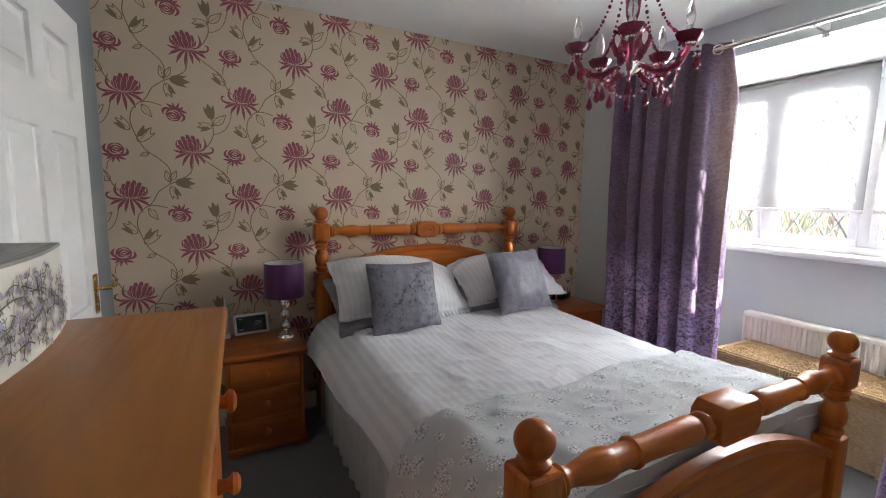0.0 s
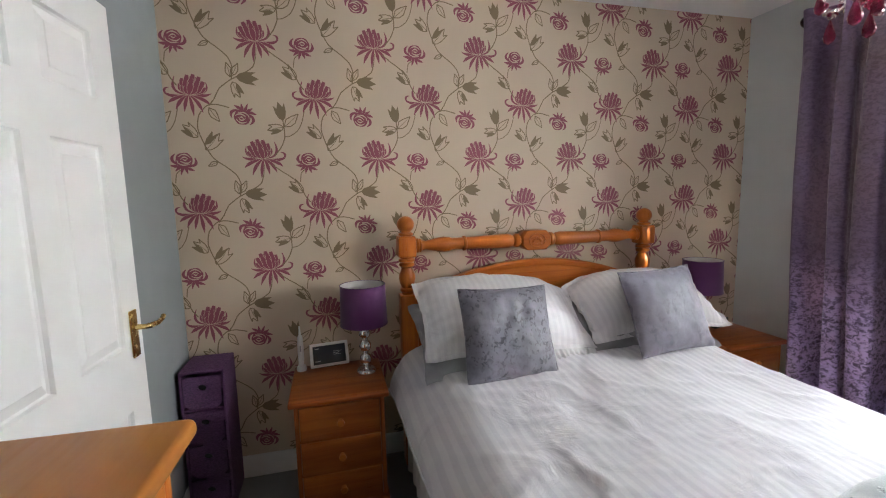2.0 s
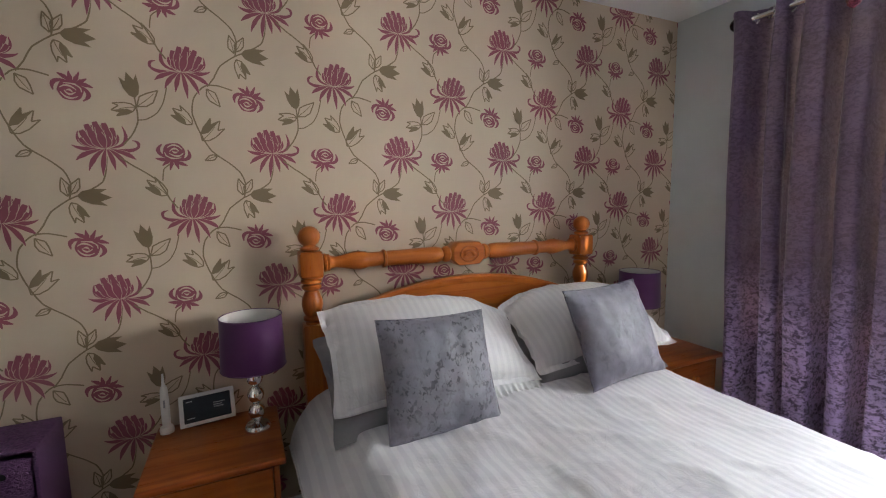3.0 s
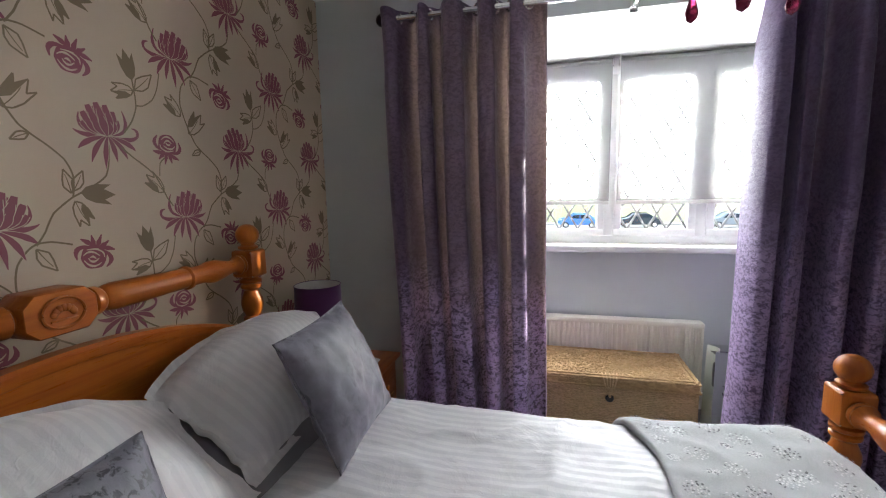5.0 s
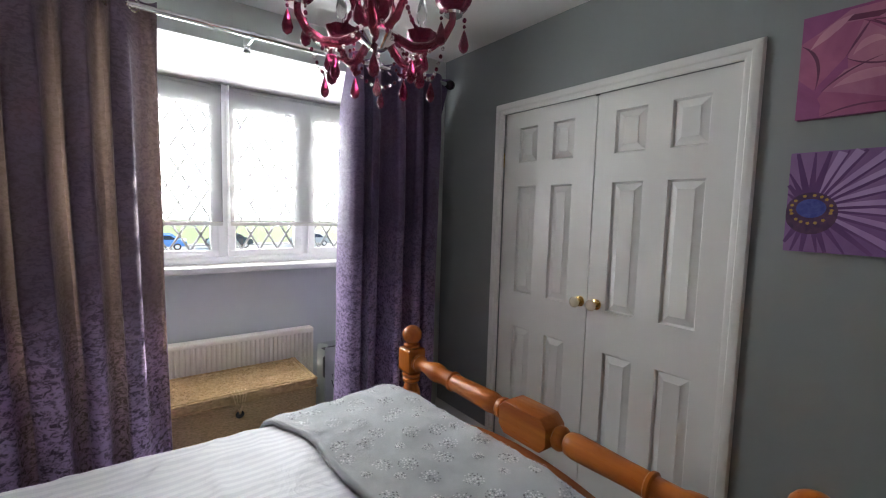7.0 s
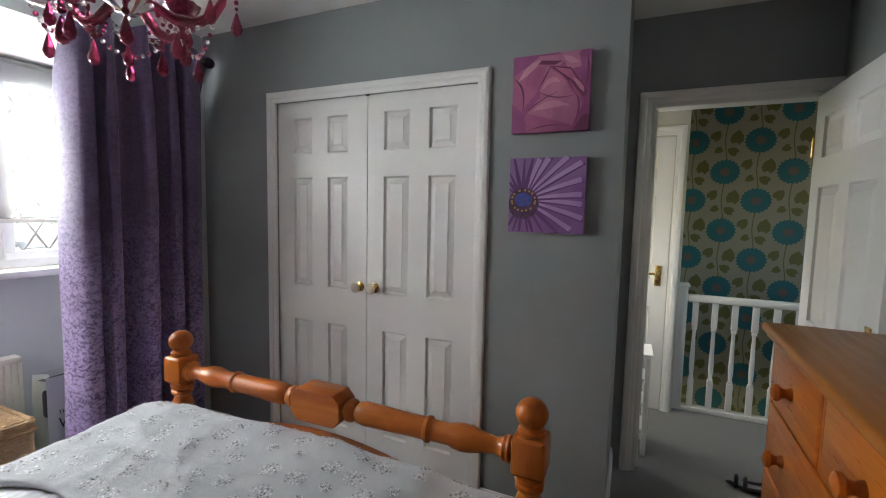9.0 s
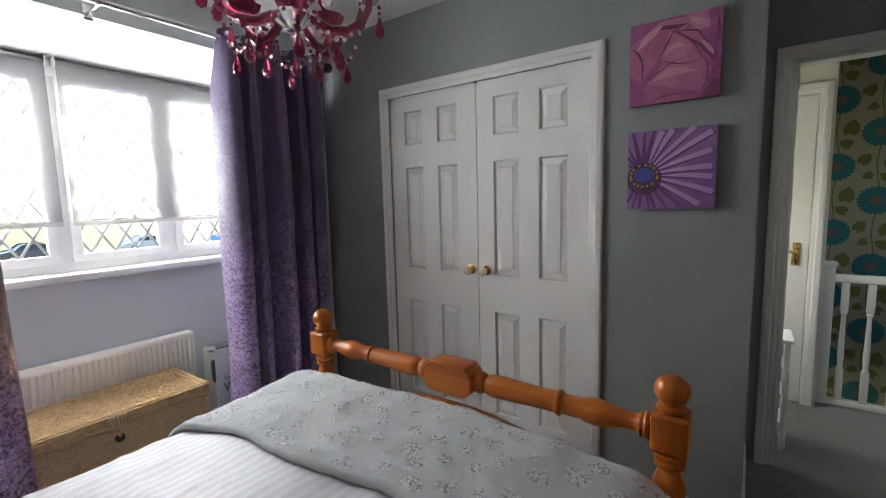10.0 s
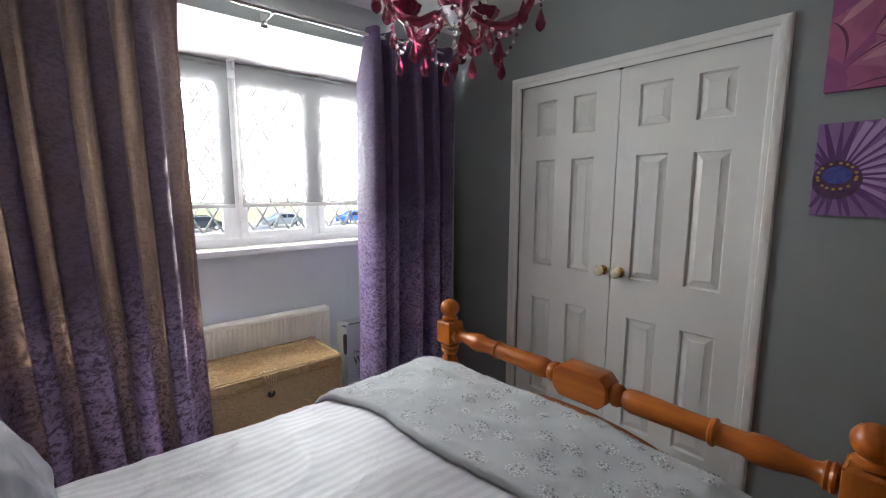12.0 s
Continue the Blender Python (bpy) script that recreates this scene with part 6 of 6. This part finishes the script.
        for k in range(16):
            a = 2 * math.pi * k / 16 + rnd.uniform(-0.15, 0.15)
            q = (c[0] + 0.02 + 0.32 * math.cos(a), c[1] - 0.02 + 0.28 * math.sin(a))
            if q[0] > -0.97:
                pr.layer = 68
                pr.poly([(q[0] + 0.035 * math.cos(b), q[1] + 0.032 * math.sin(b)) for b in (0, 1.2, 2.5, 3.8, 5.0)], 7)
        part("painted_petals", pr.bm, ART, th, "purple daisy petals round a blue centre")


# ---- chandelier ----
RUBY = glass("ruby_glass", (0.42, 0.05, 0.11), 0.04, 1.5, 0.75)
RUBYSOLID = glass("deep_ruby_glass", (0.38, 0.03, 0.10), 0.05, 1.5, 0.65)
CLEAR = glass("clear_crystal", (0.95, 0.95, 0.95), 0.02, 1.5, 0.85)
chan = thing("chandelier", pose(0.111, -1.56, 0) @ Matrix.Diagonal((0.89, 0.89, 1, 1)), "five-arm ruby glass chandelier hung with bead swags and drops", "chandelier")
bm = bmesh.new()
lathe(bm, [(0.0, ZC + 0.001), (0.055, ZC + 0.001), (0.055, ZC - 0.012), (0.03, ZC - 0.03), (0.008, ZC - 0.04), (0.008, ZC - 0.06)], None, 24)
part("ceiling_rose", bm, CHROME, chan)
bm = bmesh.new()
z = ZC - 0.055
while z > 2.235:
    tube(bm, [(0.010 * math.cos(a) * (1 if int(z * 100) % 2 else 0), 0.010 * math.cos(a) * (0 if int(z * 100) % 2 else 1), z - 0.011 + 0.016 * math.sin(a)) for a in [2 * math.pi * i / 10 for i in range(10)]], 0.0022, 5, closed=True)
    z -= 0.023
part("chain", bm, CHROME, chan)
bm = bmesh.new()
lathe(bm, [(0.0, 2.245), (0.012, 2.24), (0.018, 2.225), (0.045, 2.21), (0.050, 2.203), (0.020, 2.195), (0.013, 2.17), (0.020, 2.14), (0.031, 2.10), (0.026, 2.05), (0.016, 2.02), (0.022, 2.005), (0.038, 1.985), (0.042, 1.955),
            (0.030, 1.925), (0.018, 1.91), (0.022, 1.90), (0.034, 1.888), (0.034, 1.872), (0.020, 1.862)][::-1], None, 24)
part("stem", bm, RUBYSOLID, chan)
bm = bmesh.new()
lathe(bm, [(0.0, 1.866), (0.040, 1.868), (0.062, 1.872), (0.064, 1.866), (0.035, 1.848), (0.022, 1.838), (0.0, 1.836)], None, 28)
part("bottom_dish", bm, CHROME, chan)


def drop_mesh(bm, c, l, r):
    """A faceted pear drop that hangs down from c."""
    lathe(bm, [(0.0, 0.0), (r * 0.25, -l * 0.12), (r * 0.7, -l * 0.42), (r, -l * 0.68), (r * 0.75, -l * 0.88), (0.0, -l)], Matrix.Translation(c), 7, cap=False)


def arm_at(k):
    return radians(220 + 72 * k)


for k in range(5):
    a = arm_at(k)
    d = Vector((math.cos(a), math.sin(a), 0))
    bm = bmesh.new()
    ctrl = [(0.020, 1.885), (0.055, 1.915), (0.075, 1.955), (0.062, 1.99), (0.045, 1.985)]
    tube(bm, [d * r + Vector((0, 0, zz)) for r, zz in ctrl], [0.010, 0.011, 0.010, 0.008, 0.009], 10)
    ctrl = [(0.030, 1.88), (0.065, 1.858), (0.105, 1.838), (0.150, 1.836), (0.190, 1.856), (0.212, 1.890), (0.215, 1.915)]
    tube(bm, [d * r + Vector((0, 0, zz)) for r, zz in ctrl], [0.010, 0.0115, 0.012, 0.012, 0.011, 0.010, 0.009], 10)
    arm = part("arm", bm, RUBY, chan, "twisted ruby glass arm")
    c = d * 0.215
    bm = bmesh.new()
    for i in range(1):
        rr = [(0.012, 1.912), (0.030, 1.916), (0.042, 1.928), (0.048, 1.945), (0.046, 1.946), (0.039, 1.931), (0.028, 1.921), (0.0, 1.919)]
        seg = 32
        rings = [[bm.verts.new((c.x + r * (1 + 0.07 * math.cos(8 * 2 * math.pi * q / seg) * (r > 0.02)) * math.cos(2 * math.pi * q / seg), c.y + r * (1 + 0.07 * math.cos(8 * 2 * math.pi * q / seg) * (r > 0.02)) * math.sin(2 * math.pi * q / seg), zz)) for q in range(seg)] for r, zz in rr]
        for p, q_ in zip(rings, rings[1:]):
            for i2 in range(seg):
                bm.faces.new((p[i2], p[(i2 + 1) % seg], q_[(i2 + 1) % seg], q_[i2]))
    part("cup", bm, RUBYSOLID, arm, "scalloped ruby glass cup")
    bm = bmesh.new()
    lathe(bm, [(0.024, 1.905), (0.026, 1.911), (0.014, 1.915), (0.013, 1.92), (0.013, 1.968), (0.0, 1.968)], Matrix.Translation(c), 18)
    part("candle_tube", bm, CHROME, arm)
    bm = bmesh.new()
    lathe(bm, [(0.010, 1.968), (0.0165, 1.985), (0.0175, 2.0), (0.012, 2.025), (0.005, 2.045), (0.0, 2.052)], Matrix.Translation(c), 14)
    part("bulb", bm, PEARLBULB if k in (3,) else CLEAR, arm, "candle bulb")
    # drops under the cup
    for q in range(2):
        b = a + math.pi * q + 0.9
        e = c + Vector((0.040 * math.cos(b), 0.040 * math.sin(b), 0))
        bm = bmesh.new()
        ball(bm, e + Vector((0, 0, 1.905)), 0.006, 8)
        ball(bm, e + Vector((0, 0, 1.890)), 0.0045, 8)
        drop_mesh(bm, e + Vector((0, 0, 1.884)), 0.058, 0.0150)
        part("drop", bm, RUBYSOLID, arm)
    bm = bmesh.new()
    lower = d * 0.125
    ball(bm, lower + Vector((0, 0, 1.818)), 0.006, 8)
    ball(bm, lower + Vector((0, 0, 1.805)), 0.008, 8)
    drop_mesh(bm, lower + Vector((0, 0, 1.797)), 0.060, 0.0155)
    part("drop", bm, RUBYSOLID, arm)
    # bead swags: from the crown to the cup, and from arm to arm
    bm = bmesh.new()
    p0, p1 = d * 0.048 + Vector((0, 0, 2.205)), c + Vector((0, 0, 1.945))
    for i in range(1, 22):
        t = i / 22
        p = p0.lerp(p1, t) - Vector((0, 0, 0.075 * math.sin(math.pi * t)))
        ball(bm, p, 0.0052 if i % 3 else 0.0075, 8)
    part("bead_strand", bm, RUBYSOLID, arm)["kind"] = "stuff"
    a2 = arm_at(k + 1)
    c2 = Vector((math.cos(a2), math.sin(a2), 0)) * 0.20
    p0, p1 = d * 0.20 + Vector((0, 0, 1.872)), c2 + Vector((0, 0, 1.872))
    bm = bmesh.new()
    bm2 = bmesh.new()
    for i in range(1, 16):
        t = i / 16
        p = p0.lerp(p1, t) - Vector((0, 0, 0.085 * math.sin(math.pi * t)))
        ball(bm if i % 2 else bm2, p, 0.0072 if i == 8 else 0.0055, 8)
    part("bead_strand", bm, RUBYSOLID, arm)["kind"] = "stuff"
    part("bead_strand", bm2, CLEAR, arm)["kind"] = "stuff"
    mid = (p0 + p1) / 2 - Vector((0, 0, 0.09))
    bm = bmesh.new()
    drop_mesh(bm, mid, 0.056, 0.0135)
    part("drop", bm, RUBYSOLID, arm)
    # short inner swag below the dish
    q0, q1 = d * 0.055 + Vector((0, 0, 1.862)), d * 0.14 + Vector((0, 0, 1.825))
    bm = bmesh.new()
    for i in range(9):
        t = i / 8
        ball(bm, q0.lerp(q1, t) - Vector((0, 0, 0.04 * math.sin(math.pi * t))), 0.005, 8)
    part("bead_strand", bm, RUBYSOLID, arm)["kind"] = "stuff"
bm = bmesh.new()
for zz, r in ((1.825, 0.009), (1.808, 0.006), (1.795, 0.008), (1.78, 0.005)):
    ball(bm, (0, 0, zz), r, 10)
part("bead_strand", bm, CLEAR, chan)
bm = bmesh.new()
drop_mesh(bm, Vector((0, 0, 1.775)), 0.052, 0.013)
part("drop", bm, RUBYSOLID, chan)

# ---- landing beyond the doorway ----
LPAPER = paint("tan_landing_wallpaper", (0.31, 0.28, 0.20), 0.7, 0.06, 300, 0.1)
TEAL, BROWNP, OLV = paint("teal_print", (0.016, 0.13, 0.15), 0.6, 0.2, 90), paint("brown_print", (0.13, 0.10, 0.085), 0.6), paint("moss_print", (0.135, 0.125, 0.03), 0.6)
YL = -5.55
wall_landing = walls("wall_landing", [(-3.2, -1.25, YL - 0.1, YL, -2.6, ZC)], LPAPER, "tan wallpaper with large teal flowers above the stairs")
pr = Print(lambda x, z, k: Vector((x, YL + 0.0015 + 0.0001 * k, z)))
for i in range(-1, 8):
    for j in range(-2, 10):
        o = (-1.405 - 0.248 * i, 2.108 - 0.525 * j + (0.255 if i % 2 else 0.0))
        for lx, lz, la, lr in ((-0.075, -0.225, 190, 0.070), (0.085, -0.205, 215, 0.055), (-0.05, -0.345, 120, 0.050), (0.06, -0.33, 60, 0.040)):
            pts = [at((o[0] + lx, o[1] + lz), la, lr, *p) for p in ((0, -1), (0.6, -0.4), (0.75, 0.3), (0.4, 0.85), (0, 0.6), (-0.4, 0.85), (-0.75, 0.3), (-0.6, -0.4))]
            pr.layer = 1
            pr.poly(pts, 2)
        pr.line([(o[0], o[1] - 0.10), (o[0] + 0.014, o[1] - 0.25), (o[0] - 0.01, o[1] - 0.42)], 0.004, 2)
        pr.layer = 4
        pr.poly([(o[0] + (0.120 if q % 2 else 0.106) * math.cos(2 * math.pi * q / 44), o[1] + (0.114 if q % 2 else 0.101) * math.sin(2 * math.pi * q / 44)) for q in range(44)], 0)
        pr.layer = 6
        pr.poly([(o[0] + (0.042 if q % 2 else 0.034) * math.cos(2 * math.pi * q / 20), o[1] + (0.042 if q % 2 else 0.034) * math.sin(2 * math.pi * q / 20)) for q in range(20)], 1)
for co, no in (((-3.19, 0, 0), (-1, 0, 0)), ((-1.252, 0, 0), (1, 0, 0)), ((0, 0, ZC - 0.002), (0, 0, 1)), ((0, 0, -2.5), (0, 0, -1))):
    bmesh.ops.bisect_plane(pr.bm, geom=pr.bm.verts[:] + pr.bm.edges[:] + pr.bm.faces[:], plane_co=co, plane_no=no, clear_outer=True)
lp = part("wallpaper_print", pr.bm, [TEAL, BROWNP, OLV], wall_landing, "teal flower print with moss leaves")
lp["kind"] = "stuff"
LWHITE = paint("cream_landing_wall", (0.66, 0.63, 0.56), 0.75)
YH = -4.42
wall_landing_side = walls("wall_landing_side", [(-1.25, -1.15, YL - 0.1, YH, -2.6, ZC), (-1.15, -0.40, YH - 0.1, YH, 0, ZC), (-0.5, -0.40, YH, -4.18, 0, ZC), (-0.5, -0.40, -3.68, YD - 0.1, 0, ZC), (-0.5, -0.40, -4.18, -3.68, 0, 0.93), (-0.5, -0.40, -4.18, -3.68, 1.97, ZC), (-3.3, -3.2, YL - 0.1, -4.58, -2.6, ZC), (-3.3, -3.2, -3.62, YD, -2.6, ZC), (-3.3, -3.2, -4.58, -3.62, -2.6, 1.08), (-3.3, -3.2, -4.58, -3.62, 2.12, ZC), (-3.2, XW - 0.12, YD - 0.1, YD, 0, ZC)], LWHITE, "cream painted landing walls")
floor_well = walls("floor_stairwell", [(-3.2, -1.25, YL, -4.62, -2.7, -2.6)], LWHITE, "dim floor at the foot of the stairs")
door_l = room_door("door_3", Matrix.Translation((-1.165, YH + 0.008, 0.008)) @ Matrix.Diagonal((1, 1, 1, 1)), "white closed panelled door on the landing", 0.06, 1)
architrave("trim_landing", -1.172, -0.412, 2.0, YH, 1, "white moulded architrave round the landing door")
# unseen window frames, added round the openings of the landing's two lamps
for nm, x0, x1, y0, y1, z0, z1 in (("added_window_2", -0.44, -0.402, -4.18, -3.68, 0.93, 1.97), ("added_window_3", -3.298, -3.26, -4.58, -3.62, 1.08, 2.12)):
    bm = bmesh.new()
    frame_bars(bm, y0, y1, z0, z1, x0, x1, 0.02)
    wn = tagged(thing(nm, pose(0, 0, 0), "plain white window frame added on the landing, out of view", "window"), kind="structure")
    part("window_frame", bm, UPVC, wn)
# banister
ban = thing("banister", pose(0, -4.53, 0), "white painted banister with turned spindles over the stairs", "banister")
bm = bmesh.new()
box(bm, -1.315, -1.245, -0.04, 0.04, 0.0, 0.92, 0.006)
box(bm, -1.325, -1.235, -0.05, 0.05, 0.92, 0.945, 0.006)
part("newel_post", bm, WHITE, ban)
bm = bmesh.new()
box(bm, -3.2, -1.315, -0.032, 0.032, 0.815, 0.865, 0.012, 3)
part("handrail", bm, WHITE, ban)
bm = bmesh.new()
box(bm, -3.2, -1.315, -0.035, 0.035, 0.0, 0.035, 0.006)
part("base_rail", bm, WHITE, ban)
sp = bmesh.new()
box(sp, -0.018, 0.018, -0.018, 0.018, 0.03, 0.24, 0.002)
box(sp, -0.018, 0.018, -0.018, 0.018, 0.63, 0.82, 0.002)
lathe(sp, [(0.012, 0.235), (0.018, 0.25), (0.012, 0.265), (0.017, 0.33), (0.0145, 0.45), (0.011, 0.60), (0.018, 0.615), (0.012, 0.632)], None, 10)
spindle = part("spindle", sp, WHITE, ban)
spindle.location.x = -1.372
for i in range(1, 14):
    s2 = new("spindle", spindle.data)
    s2.parent = ban
    s2.location.x = -1.372 - 0.122 * i
# small white stand in the landing
stand = thing("hall_stand", pose(-0.995, -3.80, 0), "narrow white slatted stand beside the landing doorway", "stand")
bm = bmesh.new()
box(bm, -0.075, 0.06, -0.12, 0.12, 0.60, 0.62, 0.004)
part("top", bm, WHITE, stand)
for x in (-0.05, 0.04):
    for y in (-0.10, 0.10):
        bm = bmesh.new()
        box(bm, x - 0.014, x + 0.014, y - 0.014, y + 0.014, 0.0, 0.60, 0.003)
        part("leg", bm, WHITE, stand)
for z in (0.14, 0.30, 0.45):
    bm = bmesh.new()
    box(bm, -0.045, 0.035, -0.10, 0.10, z, z + 0.015, 0.002)
    part("shelf", bm, WHITE, stand)
# black strappy shoe on the carpet by the chest
shoe = thing("shoe", Matrix.Translation((-1.565, -3.575, 0.0)) @ pose(0, 0, 0, 0, 0, -12), "black strappy shoe on the grey carpet", "shoe")
bm = bmesh.new()
sheet(bm, 24, 8, lambda u, v: Vector((-0.12 + 0.24 * u, (0.034 + 0.008 * math.sin(u * 5)) * (2 * v - 1) * (1 - (2 * u - 1) ** 8), 0.006 + 0.006 * u)))
bmesh.ops.solidify(bm, geom=bm.faces[:], thickness=0.010)
part("sole", bm, BLACK, shoe)
bm = bmesh.new()
sheet(bm, 16, 4, lambda u, v: Vector((-0.10 + 0.19 * u, 0.026 * (2 * v - 1) * (1 - (2 * u - 1) ** 8), 0.0185 + 0.006 * u)))
part("insole", bm, cloth("grey_insole", (0.36, 0.35, 0.34)), shoe, "pale grey insole")
bm = bmesh.new()
for q in (-1, 1):
    tube(bm, [(-0.11 + 0.15 * i / 6, q * 0.036 * (1 - ((i - 3) / 6.5) ** 4), 0.02 + 0.035 * (1 - i / 6) ** 1.5) for i in range(7)], 0.008, 6)
part("heel_band", bm, BLACK, shoe)
for u in (-0.07, 0.03, 0.07):
    bm = bmesh.new()
    tube(bm, [(u, 0.036 * math.cos(a), 0.012 + 0.045 * math.sin(a)) for a in [math.pi * i / 10 for i in range(11)]], 0.010, 6)
    part("strap", bm, BLACK, shoe)

# ---- outdoors ----
ZG = -2.75


def ground_material(name, c1, c2, scale):
    n = Nodes(name)
    col = n.mix(n.span(n.noise(scale, 5), 0.35, 0.65), c1, c2)
    n.bump(n.noise(scale * 8, 3), 0.4, 0.05)
    return n.set(Base_Color=col, Roughness=0.95)


GRASS = ground_material("lawn_grass", (0.115, 0.165, 0.055), (0.155, 0.205, 0.08), 1.2)
TARMAC = ground_material("road_tarmac", (0.24, 0.24, 0.245), (0.30, 0.30, 0.30), 2.0)
PAVE = ground_material("pale_paving", (0.33, 0.32, 0.30), (0.40, 0.39, 0.37), 2.0)
bm = bmesh.new()
box(bm, 2.6, 2500, -1200, 1200, ZG - 0.3, ZG)
tagged(solid("ground", bm, GRASS, "wide green lawn in front of the house", "ground"), kind="structure")
for name, x0, x1, h, mat, label, cat in (("road", 38, 50, 0.006, TARMAC, "grey tarmac road across the green", "road"), ("pavement", 35, 37.8, 0.11, PAVE, "pale paved footpath beside the road", "pavement"), ("pavement", 50.2, 52, 0.11, PAVE, "pale paved footpath beyond the road", "pavement")):
    bm = bmesh.new()
    box(bm, x0, x1, -120, 120, ZG - 0.1, ZG + h)
    tagged(solid(name, bm, mat, label, cat), kind="structure")
DARKGLASS = paint("dark_car_glass", (0.02, 0.025, 0.03), 0.08, 0.1, 10, 0.0)
TYRE = paint("tyre_rubber", (0.02, 0.02, 0.02), 0.8)


def car(x, y, yaw, colour, label):
    th = thing("car", pose(x, y, ZG + 0.006, 0, 0, yaw), label, "car", "parked cars beyond the lawn")
    side = [(-2.05, 0.35), (-2.1, 0.62), (-2.0, 0.88), (-1.45, 0.95), (-0.85, 1.42), (0.55, 1.45), (1.15, 0.98), (1.95, 0.85), (2.1, 0.6), (2.05, 0.32)]
    bm = bmesh.new()
    rows = []
    for w, ins in ((-0.86, 0.0), (-0.80, 0.05), (0.80, 0.05), (0.86, 0.0)):
        rows.append([bm.verts.new((px, w * (0.80 if pz > 1.2 else 1.0), pz)) for px, pz in side])
    rows = [rows[0], rows[3]]
    for k in range(len(side)):
        q = (k + 1) % len(side)
        bm.faces.new((rows[0][k], rows[0][q], rows[1][q], rows[1][k]))
    for r in rows:
        bm.faces.new(r)
    bmesh.ops.delete(bm, geom=[v for v in bm.verts if not v.link_faces], context="VERTS")
    bmesh.ops.bevel(bm, geom=bm.edges[:], offset=0.07, segments=2, affect="EDGES")
    part("body", bm, paint("car_paint", colour, 0.2, 0.05, 20, 0.0), th)
    for s in (-1, 1):
        bm = bmesh.new()
        for pts in (((-1.25, 0.98), (-0.8, 1.34), (-0.15, 1.36), (-0.15, 0.98)), ((-0.07, 0.98), (-0.07, 1.36), (0.5, 1.36), (0.95, 0.98))):
            vs = [bm.verts.new((px, s * (0.865 if pz < 1.2 else 0.745), pz)) for px, pz in pts]
            bm.faces.new(vs)
        part("side_window", bm, DARKGLASS, th)
    for px in (-1.3, 1.3):
        for s in (-1, 1):
            bm = bmesh.new()
            lathe(bm, [(0.0, -0.1), (0.24, -0.1), (0.31, -0.07), (0.31, 0.07), (0.24, 0.1), (0.0, 0.1)], Matrix.Translation((px, s * 0.80, 0.31)) @ pose(0, 0, 0, 90), 20)
            wh = part("wheel", bm, TYRE, th)
            bm = bmesh.new()
            lathe(bm, [(0.0, -0.105), (0.2, -0.105), (0.2, 0.105), (0.0, 0.105)], Matrix.Translation((px, s * 0.802, 0.31)) @ pose(0, 0, 0, 90), 16)
            part("rim", bm, CHROME, wh)


car(47.0, -4.0, 88, (0.08, 0.24, 0.62), "small blue car parked across the green")
car(47.5, -10.0, 92, (0.03, 0.035, 0.05), "dark car parked across the green")
car(47.8, -18.5, 90, (0.35, 0.36, 0.37), "silver car parked across the green")
car(47.2, 2.5, 90, (0.5, 0.5, 0.5), "white car parked across the green")
car(47.0, -27.0, 90, (0.08, 0.22, 0.58), "blue car parked across the green")
# bare winter hedge near the house and houses across the road
TWIG = paint("bare_twig_bark", (0.30, 0.235, 0.20), 0.9, 0.2)
hedge = thing("hedge", pose(9.0, 6.5, ZG), "bare brown winter hedge of tangled twigs", "hedge")
rnd = random.Random(33)
bm = bmesh.new()
for i in range(650):
    x, y = rnd.uniform(-1.6, 1.6), rnd.uniform(-6.5, 6.5)
    z = 0.0
    p = Vector((x, y, z))
    pts, rad = [p.copy()], [0.022]
    for k in range(8):
        p = p + Vector((rnd.uniform(-0.25, 0.25), rnd.uniform(-0.25, 0.25), rnd.uniform(0.42, 0.78)))
        pts.append(p.copy())
        rad.append(0.022 * (1 - (k + 1) / 9) + 0.004)
    tube(bm, pts, rad, 4)
tw = part("branch", bm, TWIG, hedge)
tw["kind"] = "stuff"
BRICKM = ground_material("house_brick", (0.28, 0.13, 0.085), (0.34, 0.18, 0.12), 6.0)
TILE = ground_material("roof_tile", (0.12, 0.07, 0.055), (0.16, 0.10, 0.08), 5.0)


def house(x, y, w, label):
    th = thing("house", pose(x, y, ZG), label, "house", "houses across the green")
    bm = bmesh.new()
    box(bm, 0, 8, -w / 2, w / 2, 0, 5.2)
    part("wall", bm, BRICKM, th)
    bm = bmesh.new()
    vs = [bm.verts.new(p) for p in ((-0.4, -w / 2 - 0.3, 5.1), (8.4, -w / 2 - 0.3, 5.1), (4, -w / 2 - 0.3, 8.0), (-0.4, w / 2 + 0.3, 5.1), (8.4, w / 2 + 0.3, 5.1), (4, w / 2 + 0.3, 8.0))]
    for f in ((0, 1, 2), (3, 5, 4), (0, 2, 5, 3), (1, 4, 5, 2), (0, 3, 4, 1)):
        bm.faces.new([vs[i] for i in f])
    part("roof", bm, TILE, th)
    for fy in (-0.27, 0.27):
        for z in (0.9, 3.3):
            bm = bmesh.new()
            box(bm, -0.05, 0.03, fy * w - 0.75, fy * w + 0.75, z, z + 1.2, 0.02)
            wn = part("window", bm, UPVC, th)
            bm = bmesh.new()
            for k in (-1, 1):
                box(bm, -0.06, -0.04, fy * w + k * 0.35 - 0.3, fy * w + k * 0.35 + 0.3, z + 0.1, z + 1.1)
            part("pane", bm, DARKGLASS, wn)
    bm = bmesh.new()
    box(bm, -0.05, 0.03, -0.45, 0.45, 0.0, 2.05, 0.02)
    part("door", bm, WHITE, th)


for i in range(7):
    house(165.0 + (i % 2) * 4, -120 + i * 34.0, 9.5, "brick house with tiled roof across the green")
